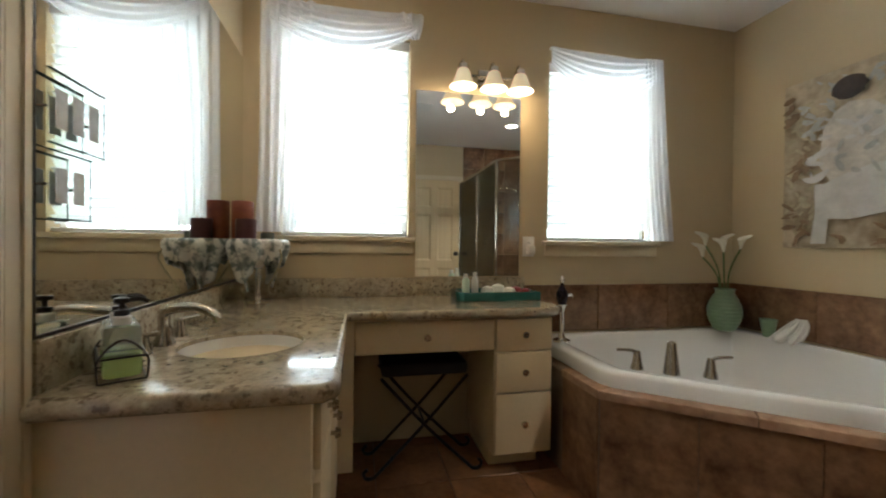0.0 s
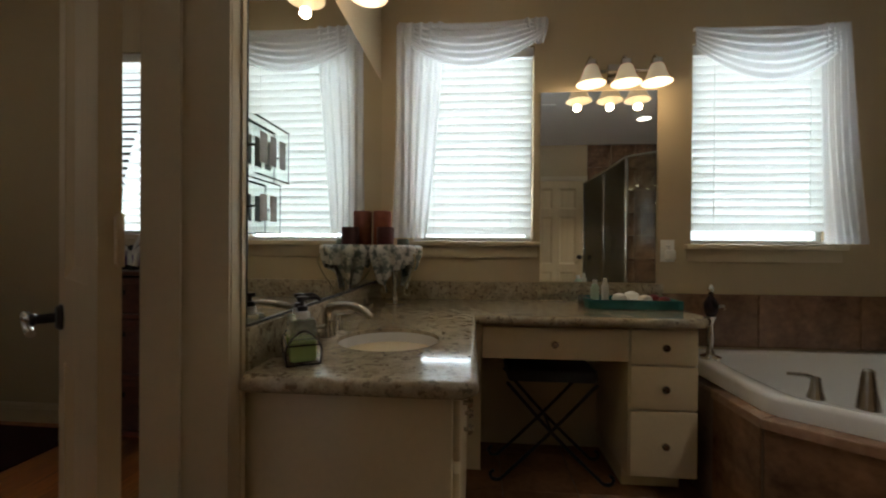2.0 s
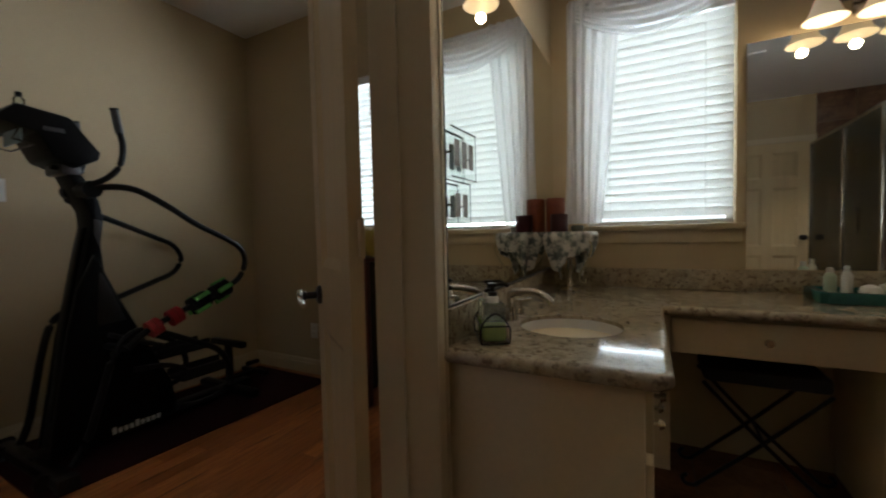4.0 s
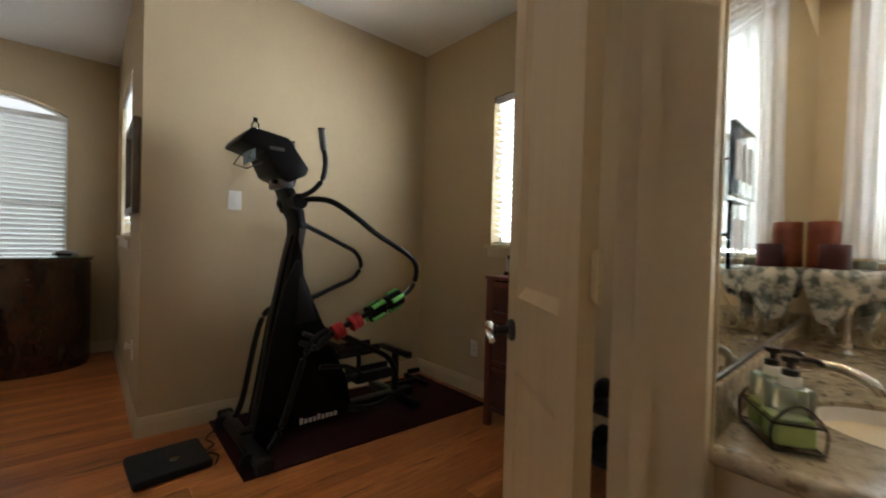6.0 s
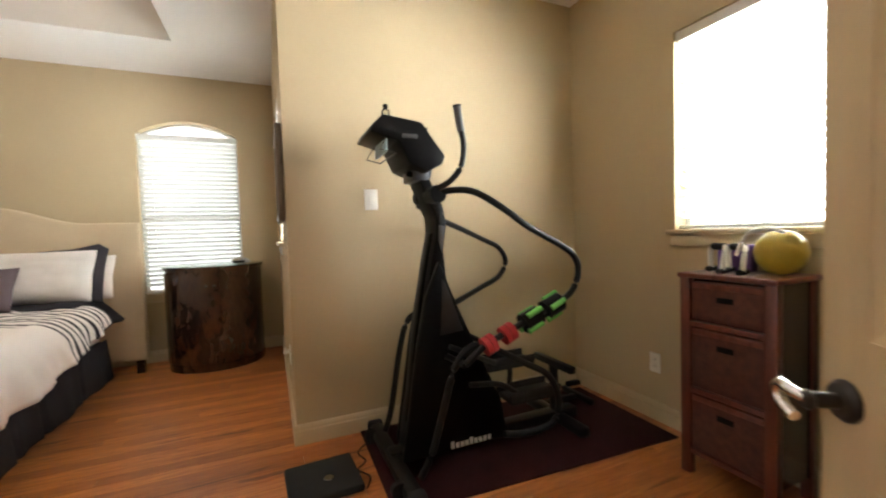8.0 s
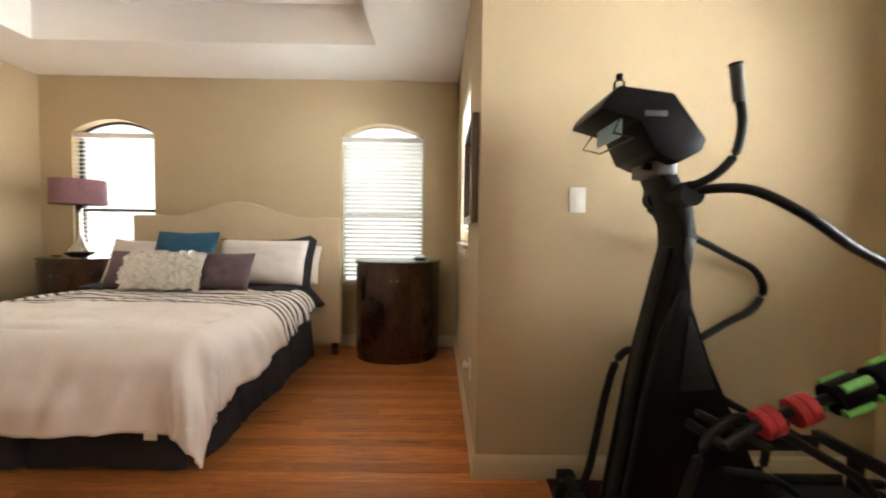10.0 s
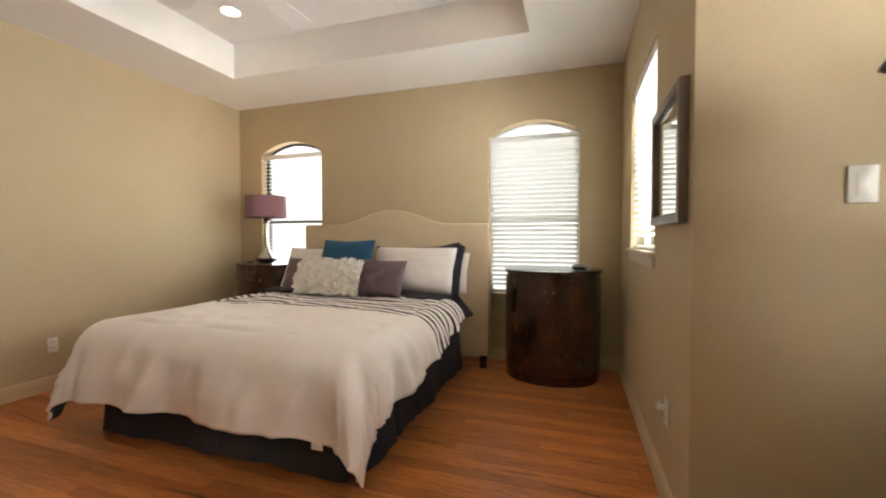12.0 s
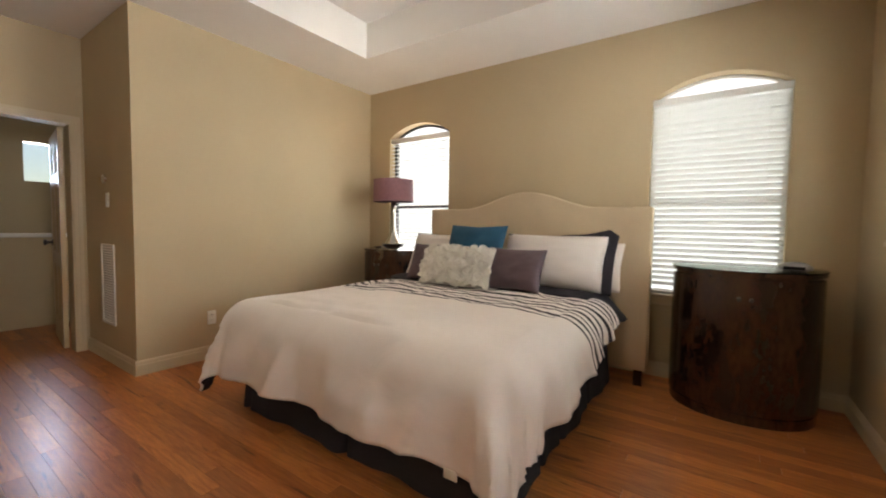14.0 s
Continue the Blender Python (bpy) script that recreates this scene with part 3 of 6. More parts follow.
wing = thing("makeup_vanity", "cream make-up vanity with drawers and open knee space", "cabinet")
part("body", boxes((0.507, 0.785, 2.55, 2.995, 0.1, 0.742), (0.52, 0.77, 2.66, 2.99, 0.0, 0.1), bevel=0.003), CREAM, wing)
part("leg_panel", boxes((-0.193, -0.12, 2.54, 2.56, 0.1, 0.742), (-0.193, -0.175, 2.56, 2.99, 0.1, 0.742)), CREAM, wing)
part("apron_frame", boxes((-0.12, 0.507, 2.552, 2.99, 0.592, 0.742)), CREAM, wing)
for x0, x1, z0, z1 in ((-0.115, 0.5, 0.592, 0.73), (0.51, 0.782, 0.585, 0.73), (0.51, 0.782, 0.395, 0.575), (0.51, 0.782, 0.11, 0.385)):
    d = part("drawer", boxes((x0, x1, 2.533, 2.552, z0, z1), bevel=0.004), CREAM, wing)
    part("knob", knob(bmesh.new(), (x0 + x1) / 2, 2.533, (z0 + z1) / 2, 0, -1), NICKEL, d, "brushed nickel knob")

SX, SY, SRX, SRY = -0.414, 2.02, 0.158, 0.155


def countertop():
    bm = bmesh.new()
    outer = [(XM + 0.002, 1.645), (-0.17, 1.645), (-0.158, 1.657), (-0.158, 2.505), (0.78, 2.505), (0.825, 2.56), (0.825, 2.998), (XM + 0.002, 2.998)]
    vo = [bm.verts.new((x, y, CZT)) for x, y in outer]
    k = 40
    vi = [bm.verts.new((SX + SRX * math.cos(2 * math.pi * i / k), SY + SRY * math.sin(2 * math.pi * i / k), CZT)) for i in range(k)]
    es = [bm.edges.new((vo[i], vo[(i + 1) % len(vo)])) for i in range(len(vo))] + [bm.edges.new((vi[i], vi[(i + 1) % k])) for i in range(k)]
    bmesh.ops.triangle_fill(bm, use_beauty=True, use_dissolve=False, edges=es)
    r = bmesh.ops.extrude_face_region(bm, geom=list(bm.faces))
    bmesh.ops.translate(bm, verts=[v for v in r["geom"] if isinstance(v, bmesh.types.BMVert)], vec=(0, 0, -0.04))
    bmesh.ops.recalc_face_normals(bm, faces=bm.faces)
    return bm


def counter_edge():
    bm = bmesh.new()
    tube(bm, [(XM + 0.01, 1.645, CZT - 0.02), (-0.172, 1.645, CZT - 0.02), (-0.158, 1.659, CZT - 0.02), (-0.158, 2.505, CZT - 0.02), (0.78, 2.505, CZT - 0.02), (0.825, 2.56, CZT - 0.02), (0.825, 2.99, CZT - 0.02)], 0.0198, 12)
    return bm


ct = thing("countertop", "polished brown speckled granite countertop on cream cabinets", "countertop")
part("slab", countertop(), GRAN, ct, "", 50)
part("rounded_edge", counter_edge(), GRAN, ct, "", 50)
solid("backsplash", boxes((XM + 0.02, 0.84, 2.98, 2.9985, CZT + 0.001, 0.884), bevel=0.003), GRAN, "speckled granite backsplash along the back wall", "backsplash")
solid("backsplash", boxes((XM + 0.001, XM + 0.019, 1.66, 2.979, CZT + 0.001, 0.882), bevel=0.003), GRAN, "speckled granite backsplash under the sink mirror", "backsplash")

bm = lathe(bmesh.new(), [(0.02, -0.15), (0.08, -0.148), (0.12, -0.12), (0.145, -0.06), (0.152, -0.035), (0.158, -0.012), (0.168, -0.012), (0.168, -0.05), (0.13, -0.14), (0.05, -0.165)], SX, SY, CZT, 40, 1, 0.94)
solid("sink_basin", bm, PORC, "white oval undermount porcelain sink basin", "sink", smooth=50)

fa = thing("sink_faucet", "brushed nickel arched sink faucet on granite counter", "faucet")
bm = lathe(bmesh.new(), [(0.026, 0), (0.026, 0.008), (0.02, 0.02), (0.017, 0.05)], -0.615, 2.03, CZT, 16)
part("base", bm, NICKEL, fa)
part("spout", tube(bmesh.new(), [(-0.615, 2.03, CZT + 0.03), (-0.612, 2.025, CZT + 0.085), (-0.575, 2.0, CZT + 0.102), (-0.52, 1.985, CZT + 0.106), (-0.475, 1.97, CZT + 0.09), (-0.46, 1.967, CZT + 0.07)], 0.0145, 12, 6, 0.011), NICKEL, fa)
for yy in (1.93, 2.14):
    h = part("handle", lathe(bmesh.new(), [(0.022, 0), (0.02, 0.012), (0.014, 0.035), (0.012, 0.05)], -0.622, yy, CZT, 14), NICKEL, fa)
    part("lever", rod(bmesh.new(), (-0.622, yy, CZT + 0.048), (-0.575, yy + (0.02 if yy > 2.03 else -0.02), CZT + 0.056), 0.006, 8), NICKEL, h)

lm = thing("wall_mirror", "large frameless mirror over the sink backsplash", "mirror")
part("glass", boxes((XM + 0.001, XM + 0.007, 1.668, 2.992, 0.890, 1.985)), MIRROR, lm)
part("edge_channel", boxes((XM + 0.001, XM + 0.012, 1.662, 1.668, 0.890, 1.985), (XM + 0.001, XM + 0.012, 1.662, 2.975, 0.884, 0.890)), DARKM, lm)
lm = thing("vanity_mirror", "tall frameless rectangular mirror above the make-up vanity", "mirror")
part("glass", boxes((0.2, 0.805, 2.992, 2.998, 0.889, 1.91)), MIRROR, lm)

PHOTO = mat("grey_print", (0.58, 0.58, 0.60), rough=0.5, var=0.2, scale=20)
TEALG = mat("teal_glass_edge", (0.02, 0.05, 0.05), rough=0.1, var=0.2, scale=20)
for y0, y1, z0, z1, cols in ((1.672, 1.835, 1.238, 1.375, 3), (1.672, 1.79, 1.10, 1.228, 2)):
    th = thing("photo_frame", "clear glass frame with %s small grey prints on the mirror" % ("three" if cols == 3 else "two"), "picture frame")
    part("glass_plate", boxes((XM + 0.02, XM + 0.026, y0, y1, z0, z1)), GLASSC, th)
    part("edge", boxes((XM + 0.0265, XM + 0.030, y0, y1, z1 - 0.003, z1), (XM + 0.0265, XM + 0.030, y0, y1, z0, z0 + 0.003), (XM + 0.0265, XM + 0.028, y1 - 0.002, y1, z0 + 0.003, z1 - 0.003)), TEALG, th)
    for y in (y0 + 0.01, y1 - 0.01):
        part("standoff", rod(bmesh.new(), (XM + 0.007, y, (z0 + z1) / 2), (XM + 0.02, y, (z0 + z1) / 2), 0.003, 8), NICKEL, th)
    for k in range(cols):
        yc = y0 + (y1 - y0) * (k + 0.75) / (cols + 0.5)
        part("print", boxes((XM + 0.0265, XM + 0.0275, yc - 0.016, yc + 0.016, z0 + 0.032, z1 - 0.032)), PHOTO, th)

# lamps over the mirrors
GLOW = mat("frosted_glass", (0.9, 0.8, 0.62), rough=0.5, var=0.05, scale=20, emit=((1.0, 0.70, 0.40), 0.34))
BULBM = mat("bulb_glow", (1, 0.9, 0.7), rough=0.5, var=0.01, emit=((1.0, 0.80, 0.52), 0.9))


def vanity_lamp(name, label, cx, cy, cz, rz, shades):
    """A bar with bell shades that hang open downwards; local y points away from the wall."""
    th = thing(name, label, "vanity light", cx, cy, cz, rz)
    part("wall_plate", boxes((-0.055, 0.055, 0, 0.018, -0.055, 0.055), bevel=0.008), NICKEL, th)
    part("bar", rod(bmesh.new(), (shades[0] - 0.01, 0.05, 0.0), (shades[-1] + 0.01, 0.05, 0.0), 0.009), NICKEL, th)
    part("stem", rod(bmesh.new(), (0, 0.01, 0), (0, 0.05, 0), 0.012), NICKEL, th)
    for s in shades:
        part("arm", tube(bmesh.new(), [(s, 0.05, 0), (s, 0.075, 0.045), (s, 0.105, 0.055), (s, 0.125, 0.03), (s, 0.127, 0.012)], 0.006, 8, 5), NICKEL, th)
        sh = part("shade", lathe(bmesh.new(), [(0.022, 0.0), (0.034, -0.018), (0.044, -0.05), (0.056, -0.08), (0.074, -0.098), (0.070, -0.100), (0.052, -0.08), (0.040, -0.05), (0.030, -0.02), (0.018, -0.004)], s, 0.127, 0.005, 24), GLOW, th, "glowing frosted glass bell shade")
        part("socket", lathe(bmesh.new(), [(0.012, 0.03), (0.026, 0.022), (0.027, -0.002), (0.012, -0.01)][::-1], s, 0.127, 0.0, 16), NICKEL, sh)
        part("light_bulb", lathe(bmesh.new(), [(0.008, -0.010), (0.016, -0.032), (0.020, -0.05), (0.014, -0.066), (0.004, -0.071)][::-1], s, 0.127, 0.0, 14), BULBM, sh)
    return th


vanity_lamp("vanity_light", "three-shade brushed nickel wall light, lit, above the make-up mirror", 0.6, 2.998, 1.995, 180, (-0.15, 0.0, 0.17))
for s in (0.42, 0.6, 0.755):
    bulb("vanity_bulb", s, 2.87, 1.865, 2.0)
vanity_lamp("vanity_light", "three-shade brushed nickel wall light, lit, above the sink mirror", XM + 0.002, 2.02, 2.10, -90, (-0.24, 0.0, 0.24))
for s in (1.78, 2.02, 2.26):
    bulb("sink_bulb", XM + 0.13, s, 1.955, 1.8)

# curtains


def curtain_panel(bm, x0, x1, z0, z1, y, spread0, pleats, amp):
    """A gathered panel: width x0..x1 at the bottom, drawn in by spread0 at the top."""
    nu, nv = 60, 30
    g = []
    for j in range(nv + 1):
        v = j / nv
        row = []
        for i in range(nu + 1):
            u = i / nu
            xa, xb = x0 + spread0[0] * v, x1 + spread0[1] * v
            wob = 0.012 * math.sin(3.1 * v + 5 * u)
            row.append(bm.verts.new((xa + (xb - xa) * u + wob * (1 - v), y + amp * math.sin(2 * math.pi * pleats * u + 1.3 * v) * (0.6 + 0.4 * v) + 0.01 * math.sin(4 * v), z0 + (z1 - z0) * v)))
        g.append(row)
    for a, b in zip(g, g[1:]):
        for i in range(nu):
            bm.faces.new((a[i], a[i + 1], b[i + 1], b[i]))
    return bm


def swag(bm, x0, x1, z, y, drop, lift, folds=6):
    """A scarf draped between two points in curved folds."""
    nu, nv = 40, 36
    g = []
    for j in range(nv + 1):
        v = j / nv
        row = []
        for i in range(nu + 1):
            u = i / nu
            s = math.sin(math.pi * u) ** 0.85
            zz = z - lift * v * (1 - s) * 0.9 - (0.02 + drop * v) * s - 0.015 * s
            row.append(bm.verts.new((x0 + (x1 - x0) * u, y - 0.02 * s * (1 + v) - 0.012 * math.sin(2 * math.pi * folds * v + 1) * s, zz)))
        g.append(row)
    for a, b in zip(g, g[1:]):
        for i in range(nu):
            bm.faces.new((a[i], a[i + 1], b[i + 1], b[i]))
    return bm


c1 = thing("curtain", "white sheer scarf curtain draped over the window beside the mirror", "curtain")
part("panel", curtain_panel(bmesh.new(), -0.60, -0.40, 1.12, 2.27, 2.925, (0.02, 0.08), 5, 0.010), SHEER, c1)
part("swag", swag(bmesh.new(), -0.57, 0.21, 2.285, 2.93, 0.24, 0.1), SHEER, c1)
part("tail", curtain_panel(bmesh.new(), 0.12, 0.21, 2.14, 2.27, 2.92, (-0.03, 0.015), 3, 0.012), SHEER, c1)
part("rod", rod(bmesh.new(), (-0.57, 2.95, 2.275), (0.22, 2.95, 2.265), 0.008), VINYL, c1)
c2 = thing("curtain", "white sheer scarf curtain draped over the window above the bathtub", "curtain")
part("panel", curtain_panel(bmesh.new(), 1.58, 1.80, 1.10, 2.19, 2.925, (-0.02, -0.11), 5, 0.010), SHEER, c2)
part("swag", swag(bmesh.new(), 0.965, 1.68, 2.205, 2.93, 0.27, 0.12), SHEER, c2)
part("rod", rod(bmesh.new(), (0.965, 2.95, 2.2), (1.685, 2.95, 2.19), 0.008), VINYL, c2)

# bathtub
DECK = 0.49
tub_poly = [(0.84, 2.998), (0.84, 2.25), (1.61, 1.585), (2.298, 1.585), (2.298, 2.998)]


def ray_poly(cx, cy, ang, poly):
    d = Vector((math.cos(ang), math.sin(ang)))
    best = 9
    for i in range(len(poly)):
        a, b = Vector(poly[i]) - Vector((cx, cy)), Vector(poly[(i + 1) % len(poly)]) - Vector((cx, cy))
        e = b - a
        den = d.x * e.y - d.y * e.x
        if abs(den) > 1e-9:
            t = (a.x * e.y - a.y * e.x) / den
            s = (a.x * d.y - a.y * d.x) / den
            if t > 0 and -1e-6 <= s <= 1 + 1e-6:
                best = min(best, t)
    return best


def bathtub(first, last):
    """The rings first to last of the tub, from its outer rim inwards and down to the floor of the basin."""
    bm = bmesh.new()
    cx, cy, k = 1.66, 2.36, 96
    inset = [(0.885, 2.975), (0.885, 2.28), (1.62, 1.65), (2.275, 1.65), (2.275, 2.975)]
    rings = []
    for f, z, bl in ((1.0, DECK + 0.001, 0), (1.0, DECK + 0.05, 0), (0.985, DECK + 0.064, 0), (0.96, DECK + 0.068, 0), (0.90, DECK + 0.066, 0.25), (0.885, DECK + 0.060, 0.35), (0.87, DECK + 0.035, 0.45), (0.85, DECK - 0.05, 0.5), (0.82, 0.3, 0.6), (0.77, 0.19, 0.7), (0.66, 0.13, 0.8), (0.5, 0.115, 0.9), (0.02, 0.11, 1))[first:last]:
        ring = []
        for i in range(k):
            a = 2 * math.pi * i / k
            r = ray_poly(cx, cy, a, inset)
            soft = sum(ray_poly(cx, cy, a + 0.05 * q, inset) for q in range(-5, 6)) / 11
            ell = 0.78
            rr = (r * (1 - bl) + (0.6 * min(soft, 1.0) + 0.4 * ell) * bl) * f
            ring.append(bm.verts.new((cx + rr * math.cos(a), cy + rr * math.sin(a), z)))
        rings.append(ring)
    for a, b in zip(rings, rings[1:]):
        for i in range(k):
            bm.faces.new((a[i], a[(i + 1) % k], b[(i + 1) % k], b[i]))
    if last > 12:
        bm.faces.new(rings[-1])
    bmesh.ops.recalc_face_normals(bm, faces=bm.faces)
    return bm


tub = thing("bathtub", "white acrylic corner bathtub set in a brown stone tile deck", "bathtub")
part("rim", bathtub(0, 6), PORC, tub, "", 45)
part("basin", bathtub(5, 13), PORC, tub, "", 45)
tubdeck = structure("tub_deck", boxes((0.845, 0.9, 2.25, 2.998, 0, DECK - 0.02)), GROUT)
bm = bmesh.new()
inner = [(0.852, 2.998), (0.852, 2.255), (1.615, 1.597), (2.298, 1.597), (2.298, 1.70), (1.66, 1.70), (0.96, 2.30), (0.96, 2.998)]
prism(bm, inner, 0.0, DECK - 0.014)
structure("tub_deck_core", bm, GROUT)


tf = thing("tub_filler", "brushed nickel tub filler with two lever handles on the bathtub rim", "tub faucet", 1.125, 2.19, DECK + 0.066)
for dx, dy, lx, ly in ((-0.095, 0.08, -0.9, 0.2), (0.115, -0.07, 0.9, -0.2)):
    h = part("handle", lathe(bmesh.new(), [(0.026, 0), (0.025, 0.01), (0.019, 0.03), (0.015, 0.06), (0.012, 0.075)], dx, dy, 0, 16), NICKEL, tf)
    part("lever", tube(bmesh.new(), [(dx, dy, 0.066), (dx + lx * 0.03, dy + ly * 0.03, 0.078), (dx + lx * 0.09, dy + ly * 0.09, 0.08)], 0.009, 10, 4, 0.006), NICKEL, h)
part("spout", lathe(bmesh.new(), [(0.032, 0), (0.03, 0.012), (0.026, 0.05), (0.019, 0.10), (0.016, 0.125), (0.008, 0.13)], seg=20), NICKEL, tf)
part("outlet", tube(bmesh.new(), [(0.005, 0.01, 0.1), (0.04, 0.045, 0.085), (0.055, 0.06, 0.06)], 0.013, 10, 4), NICKEL, tf)

# things on the tub
CELADON = mat("celadon_glaze", (0.17, 0.255, 0.155), rough=0.35, var=0.15, scale=12, bump=0.2, bscale=60)
STEM = mat("lily_stem", (0.10, 0.16, 0.05), rough=0.5, var=0.2, scale=20)
LILY = mat("lily_white", (0.78, 0.75, 0.62), rough=0.55, var=0.1, scale=20)
VX, VY, VZ = 2.10, 2.86, DECK + 0.068
th = thing("vase", "pale green ribbed ceramic vase standing in the tub corner", "vase", VX, VY, VZ)
prof = [(0.055, 0), (0.075, 0.012)]
for k in range(44):
    z = 0.02 + k * 0.0061
    s = z / 0.29
    prof.append((0.062 + 0.052 * math.sin(math.pi * min(s * 1.12, 1.0)) ** 0.9 + 0.0022 * math.sin(k * math.pi / 2), z))
prof = [(0.82 * r, 0.88 * z) for r, z in prof + [(0.072, 0.292), (0.064, 0.294), (0.055, 0.25), (0.03, 0.22)]]
part("body", lathe(bmesh.new(), prof, seg=36), CELADON, th)
lil = thing("calla_lilies", "white calla lilies with long green stems in the green vase", "flowers", VX - 0.01, VY - 0.005, VZ + 0.2)
for i, (dx, dy, h) in enumerate(((-0.18, -0.02, 0.25), (-0.11, 0.03, 0.32), (-0.04, -0.03, 0.28), (0.01, 0.02, 0.31), (0.05, -0.06, 0.30))):
    part("stem", tube(bmesh.new(), [(0.01 * i - 0.02, 0, -0.1), (dx * 0.3, dy * 0.3, h * 0.5), (dx, dy, h)], 0.005, 6, 5), STEM, lil)
    bm = bmesh.new()
    k = 14
    rings = []
    s = 1 if dx >= 0 else -1
    for r, t, lean in ((0.005, 0, 0), (0.011, 0.03, 0.004), (0.020, 0.055, 0.012), (0.035, 0.07, 0.03)):
        rings.append([bm.verts.new((dx + s * lean + r * math.cos(2 * math.pi * q / k) * 1.15, dy + r * math.sin(2 * math.pi * q / k), h + t + 0.018 * math.cos(2 * math.pi * q / k) * s * (t / 0.08))) for q in range(k)])
    for a, b in zip(rings, rings[1:]):
        for q in range(k):
            bm.faces.new((a[q], a[(q + 1) % k], b[(q + 1) % k], b[q]))
    part("flower", bm, LILY, lil, smooth=60)
solid("cup", lathe(bmesh.new(), [(0.028, 0), (0.034, 0.05), (0.042, 0.1), (0.038, 0.1), (0.03, 0.02), (0.004, 0.012)], seg=20), CELADON, "small green ceramic cup on the tub rim", "cup", 2.2, 2.67, VZ)
TOWEL = mat("white_towel", (0.72, 0.70, 0.66), rough=0.95, var=0.08, scale=12, bump=0.6, bscale=180)


def crumpled_cloth():
    """A washcloth pinched at its top and fanned out in folds, with grey woven bands."""
    bm = bmesh.new()
    n, rows = 40, []
    for j in range(17):
        v = j / 16
        row = []
        for i in range(n + 1):
            u = i / n * 2 - 1
            wide = 0.02 + 0.055 * v ** 0.8
            fold = 0.022 * math.sin(7 * u + 1.1) * (0.3 + v) + 0.010 * math.sin(15 * u + 3 * v)
            row.append(bm.verts.new((u * wide - 0.05 * v * v, fold - 0.075 * v, 0.115 * (1 - v) ** 0.9 + 0.03 * abs(u) * v * (1 - v) + 0.008 + 0.010 * math.sin(9 * u) * v)))
        rows.append(row)
    for a, b in zip(rows, rows[1:]):
        for i in range(n):
            bm.faces.new((a[i], a[i + 1], b[i + 1], b[i]))
    bmesh.ops.recalc_face_normals(bm, faces=bm.faces)
    return bm


cl = solid("folded_towel", crumpled_cloth(), TOWEL, "crumpled white washcloth leaning on the tub rim", "towel", 2.2, 2.5, VZ + 0.004, -68, smooth=80)
md = cl.modifiers.new("thickness", "SOLIDIFY")
md.thickness, md.offset = 0.006, 0
th = thing("glass_stopper_bottle", "ornate glass bottle on a silver stand on the tub rim", "bottle", 0.955, 2.76, DECK + 0.066)
AMETH = mat("dark_glass", (0.05, 0.03, 0.06), rough=0.05, var=0.2, scale=20, trans=0.5)
part("stand", lathe(bmesh.new(), [(0.045, 0), (0.045, 0.012), (0.02, 0.022), (0.01, 0.06), (0.014, 0.1), (0.01, 0.16), (0.02, 0.19), (0.026, 0.2)], seg=20), CHROME, th)
part("bottle", lathe(bmesh.new(), [(0.018, 0.2), (0.03, 0.225), (0.032, 0.26), (0.018, 0.285), (0.009, 0.3), (0.012, 0.31)], seg=16), AMETH, th, "dark violet glass bottle")
part("stopper", lathe(bmesh.new(), [(0.006, 0.31), (0.015, 0.325), (0.012, 0.34), (0.003, 0.35)], seg=12), CHROME, th)
part("spout", tube(bmesh.new(), [(0.02, 0, 0.24), (0.05, -0.01, 0.25), (0.055, -0.012, 0.235)], 0.006, 8, 3), CHROME, th)

# tray and toiletries
TEAL = mat("teal_lacquer", (0.03, 0.13, 0.12), rough=0.25, var=0.1, scale=8)
PALEG = mat("pale_lotion", (0.55, 0.66, 0.50), rough=0.3, var=0.05, scale=12)
SOAPW = mat("soap_white", (0.78, 0.75, 0.68), rough=0.5, var=0.05, scale=20)
REDT = mat("red_wrap", (0.25, 0.02, 0.025), rough=0.4, var=0.2, scale=20)
th = thing("serving_tray", "teal lacquered rectangular tray on the granite counter", "tray", 0.6, 2.82, CZT)
part("base", boxes((-0.19, 0.19, -0.09, 0.09, 0.001, 0.01), bevel=0.003), TEAL, th)
part("rim", boxes((-0.215, -0.185, -0.1, 0.1, 0.001, 0.045), (0.185, 0.215, -0.1, 0.1, 0.001, 0.045), (-0.19, 0.19, -0.105, -0.085, 0.001, 0.045), (-0.19, 0.19, 0.085, 0.105, 0.001, 0.045), bevel=0.004), TEAL, th)
for x, y, h, r, m, lab in ((0.445, 2.83, 0.12, 0.02, PALEG, "pale green lotion bottle with white cap in the tray"), (0.485, 2.80, 0.13, 0.017, SOAPW, "cream lotion tube in the tray")):
    th = thing("lotion_bottle", lab, "bottle", x, y, CZT + 0.011)
    part("body", lathe(bmesh.new(), [(r * 0.95, 0), (r, 0.006), (r, h * 0.7), (r * 0.7, h * 0.8), (r * 0.45, h * 0.84)], seg=18), m, th)
    part("cap", lathe(bmesh.new(), [(r * 0.55, h * 0.84), (r * 0.55, h * 0.99), (r * 0.4, h)], seg=14), WHITE if m is PALEG else m, th)
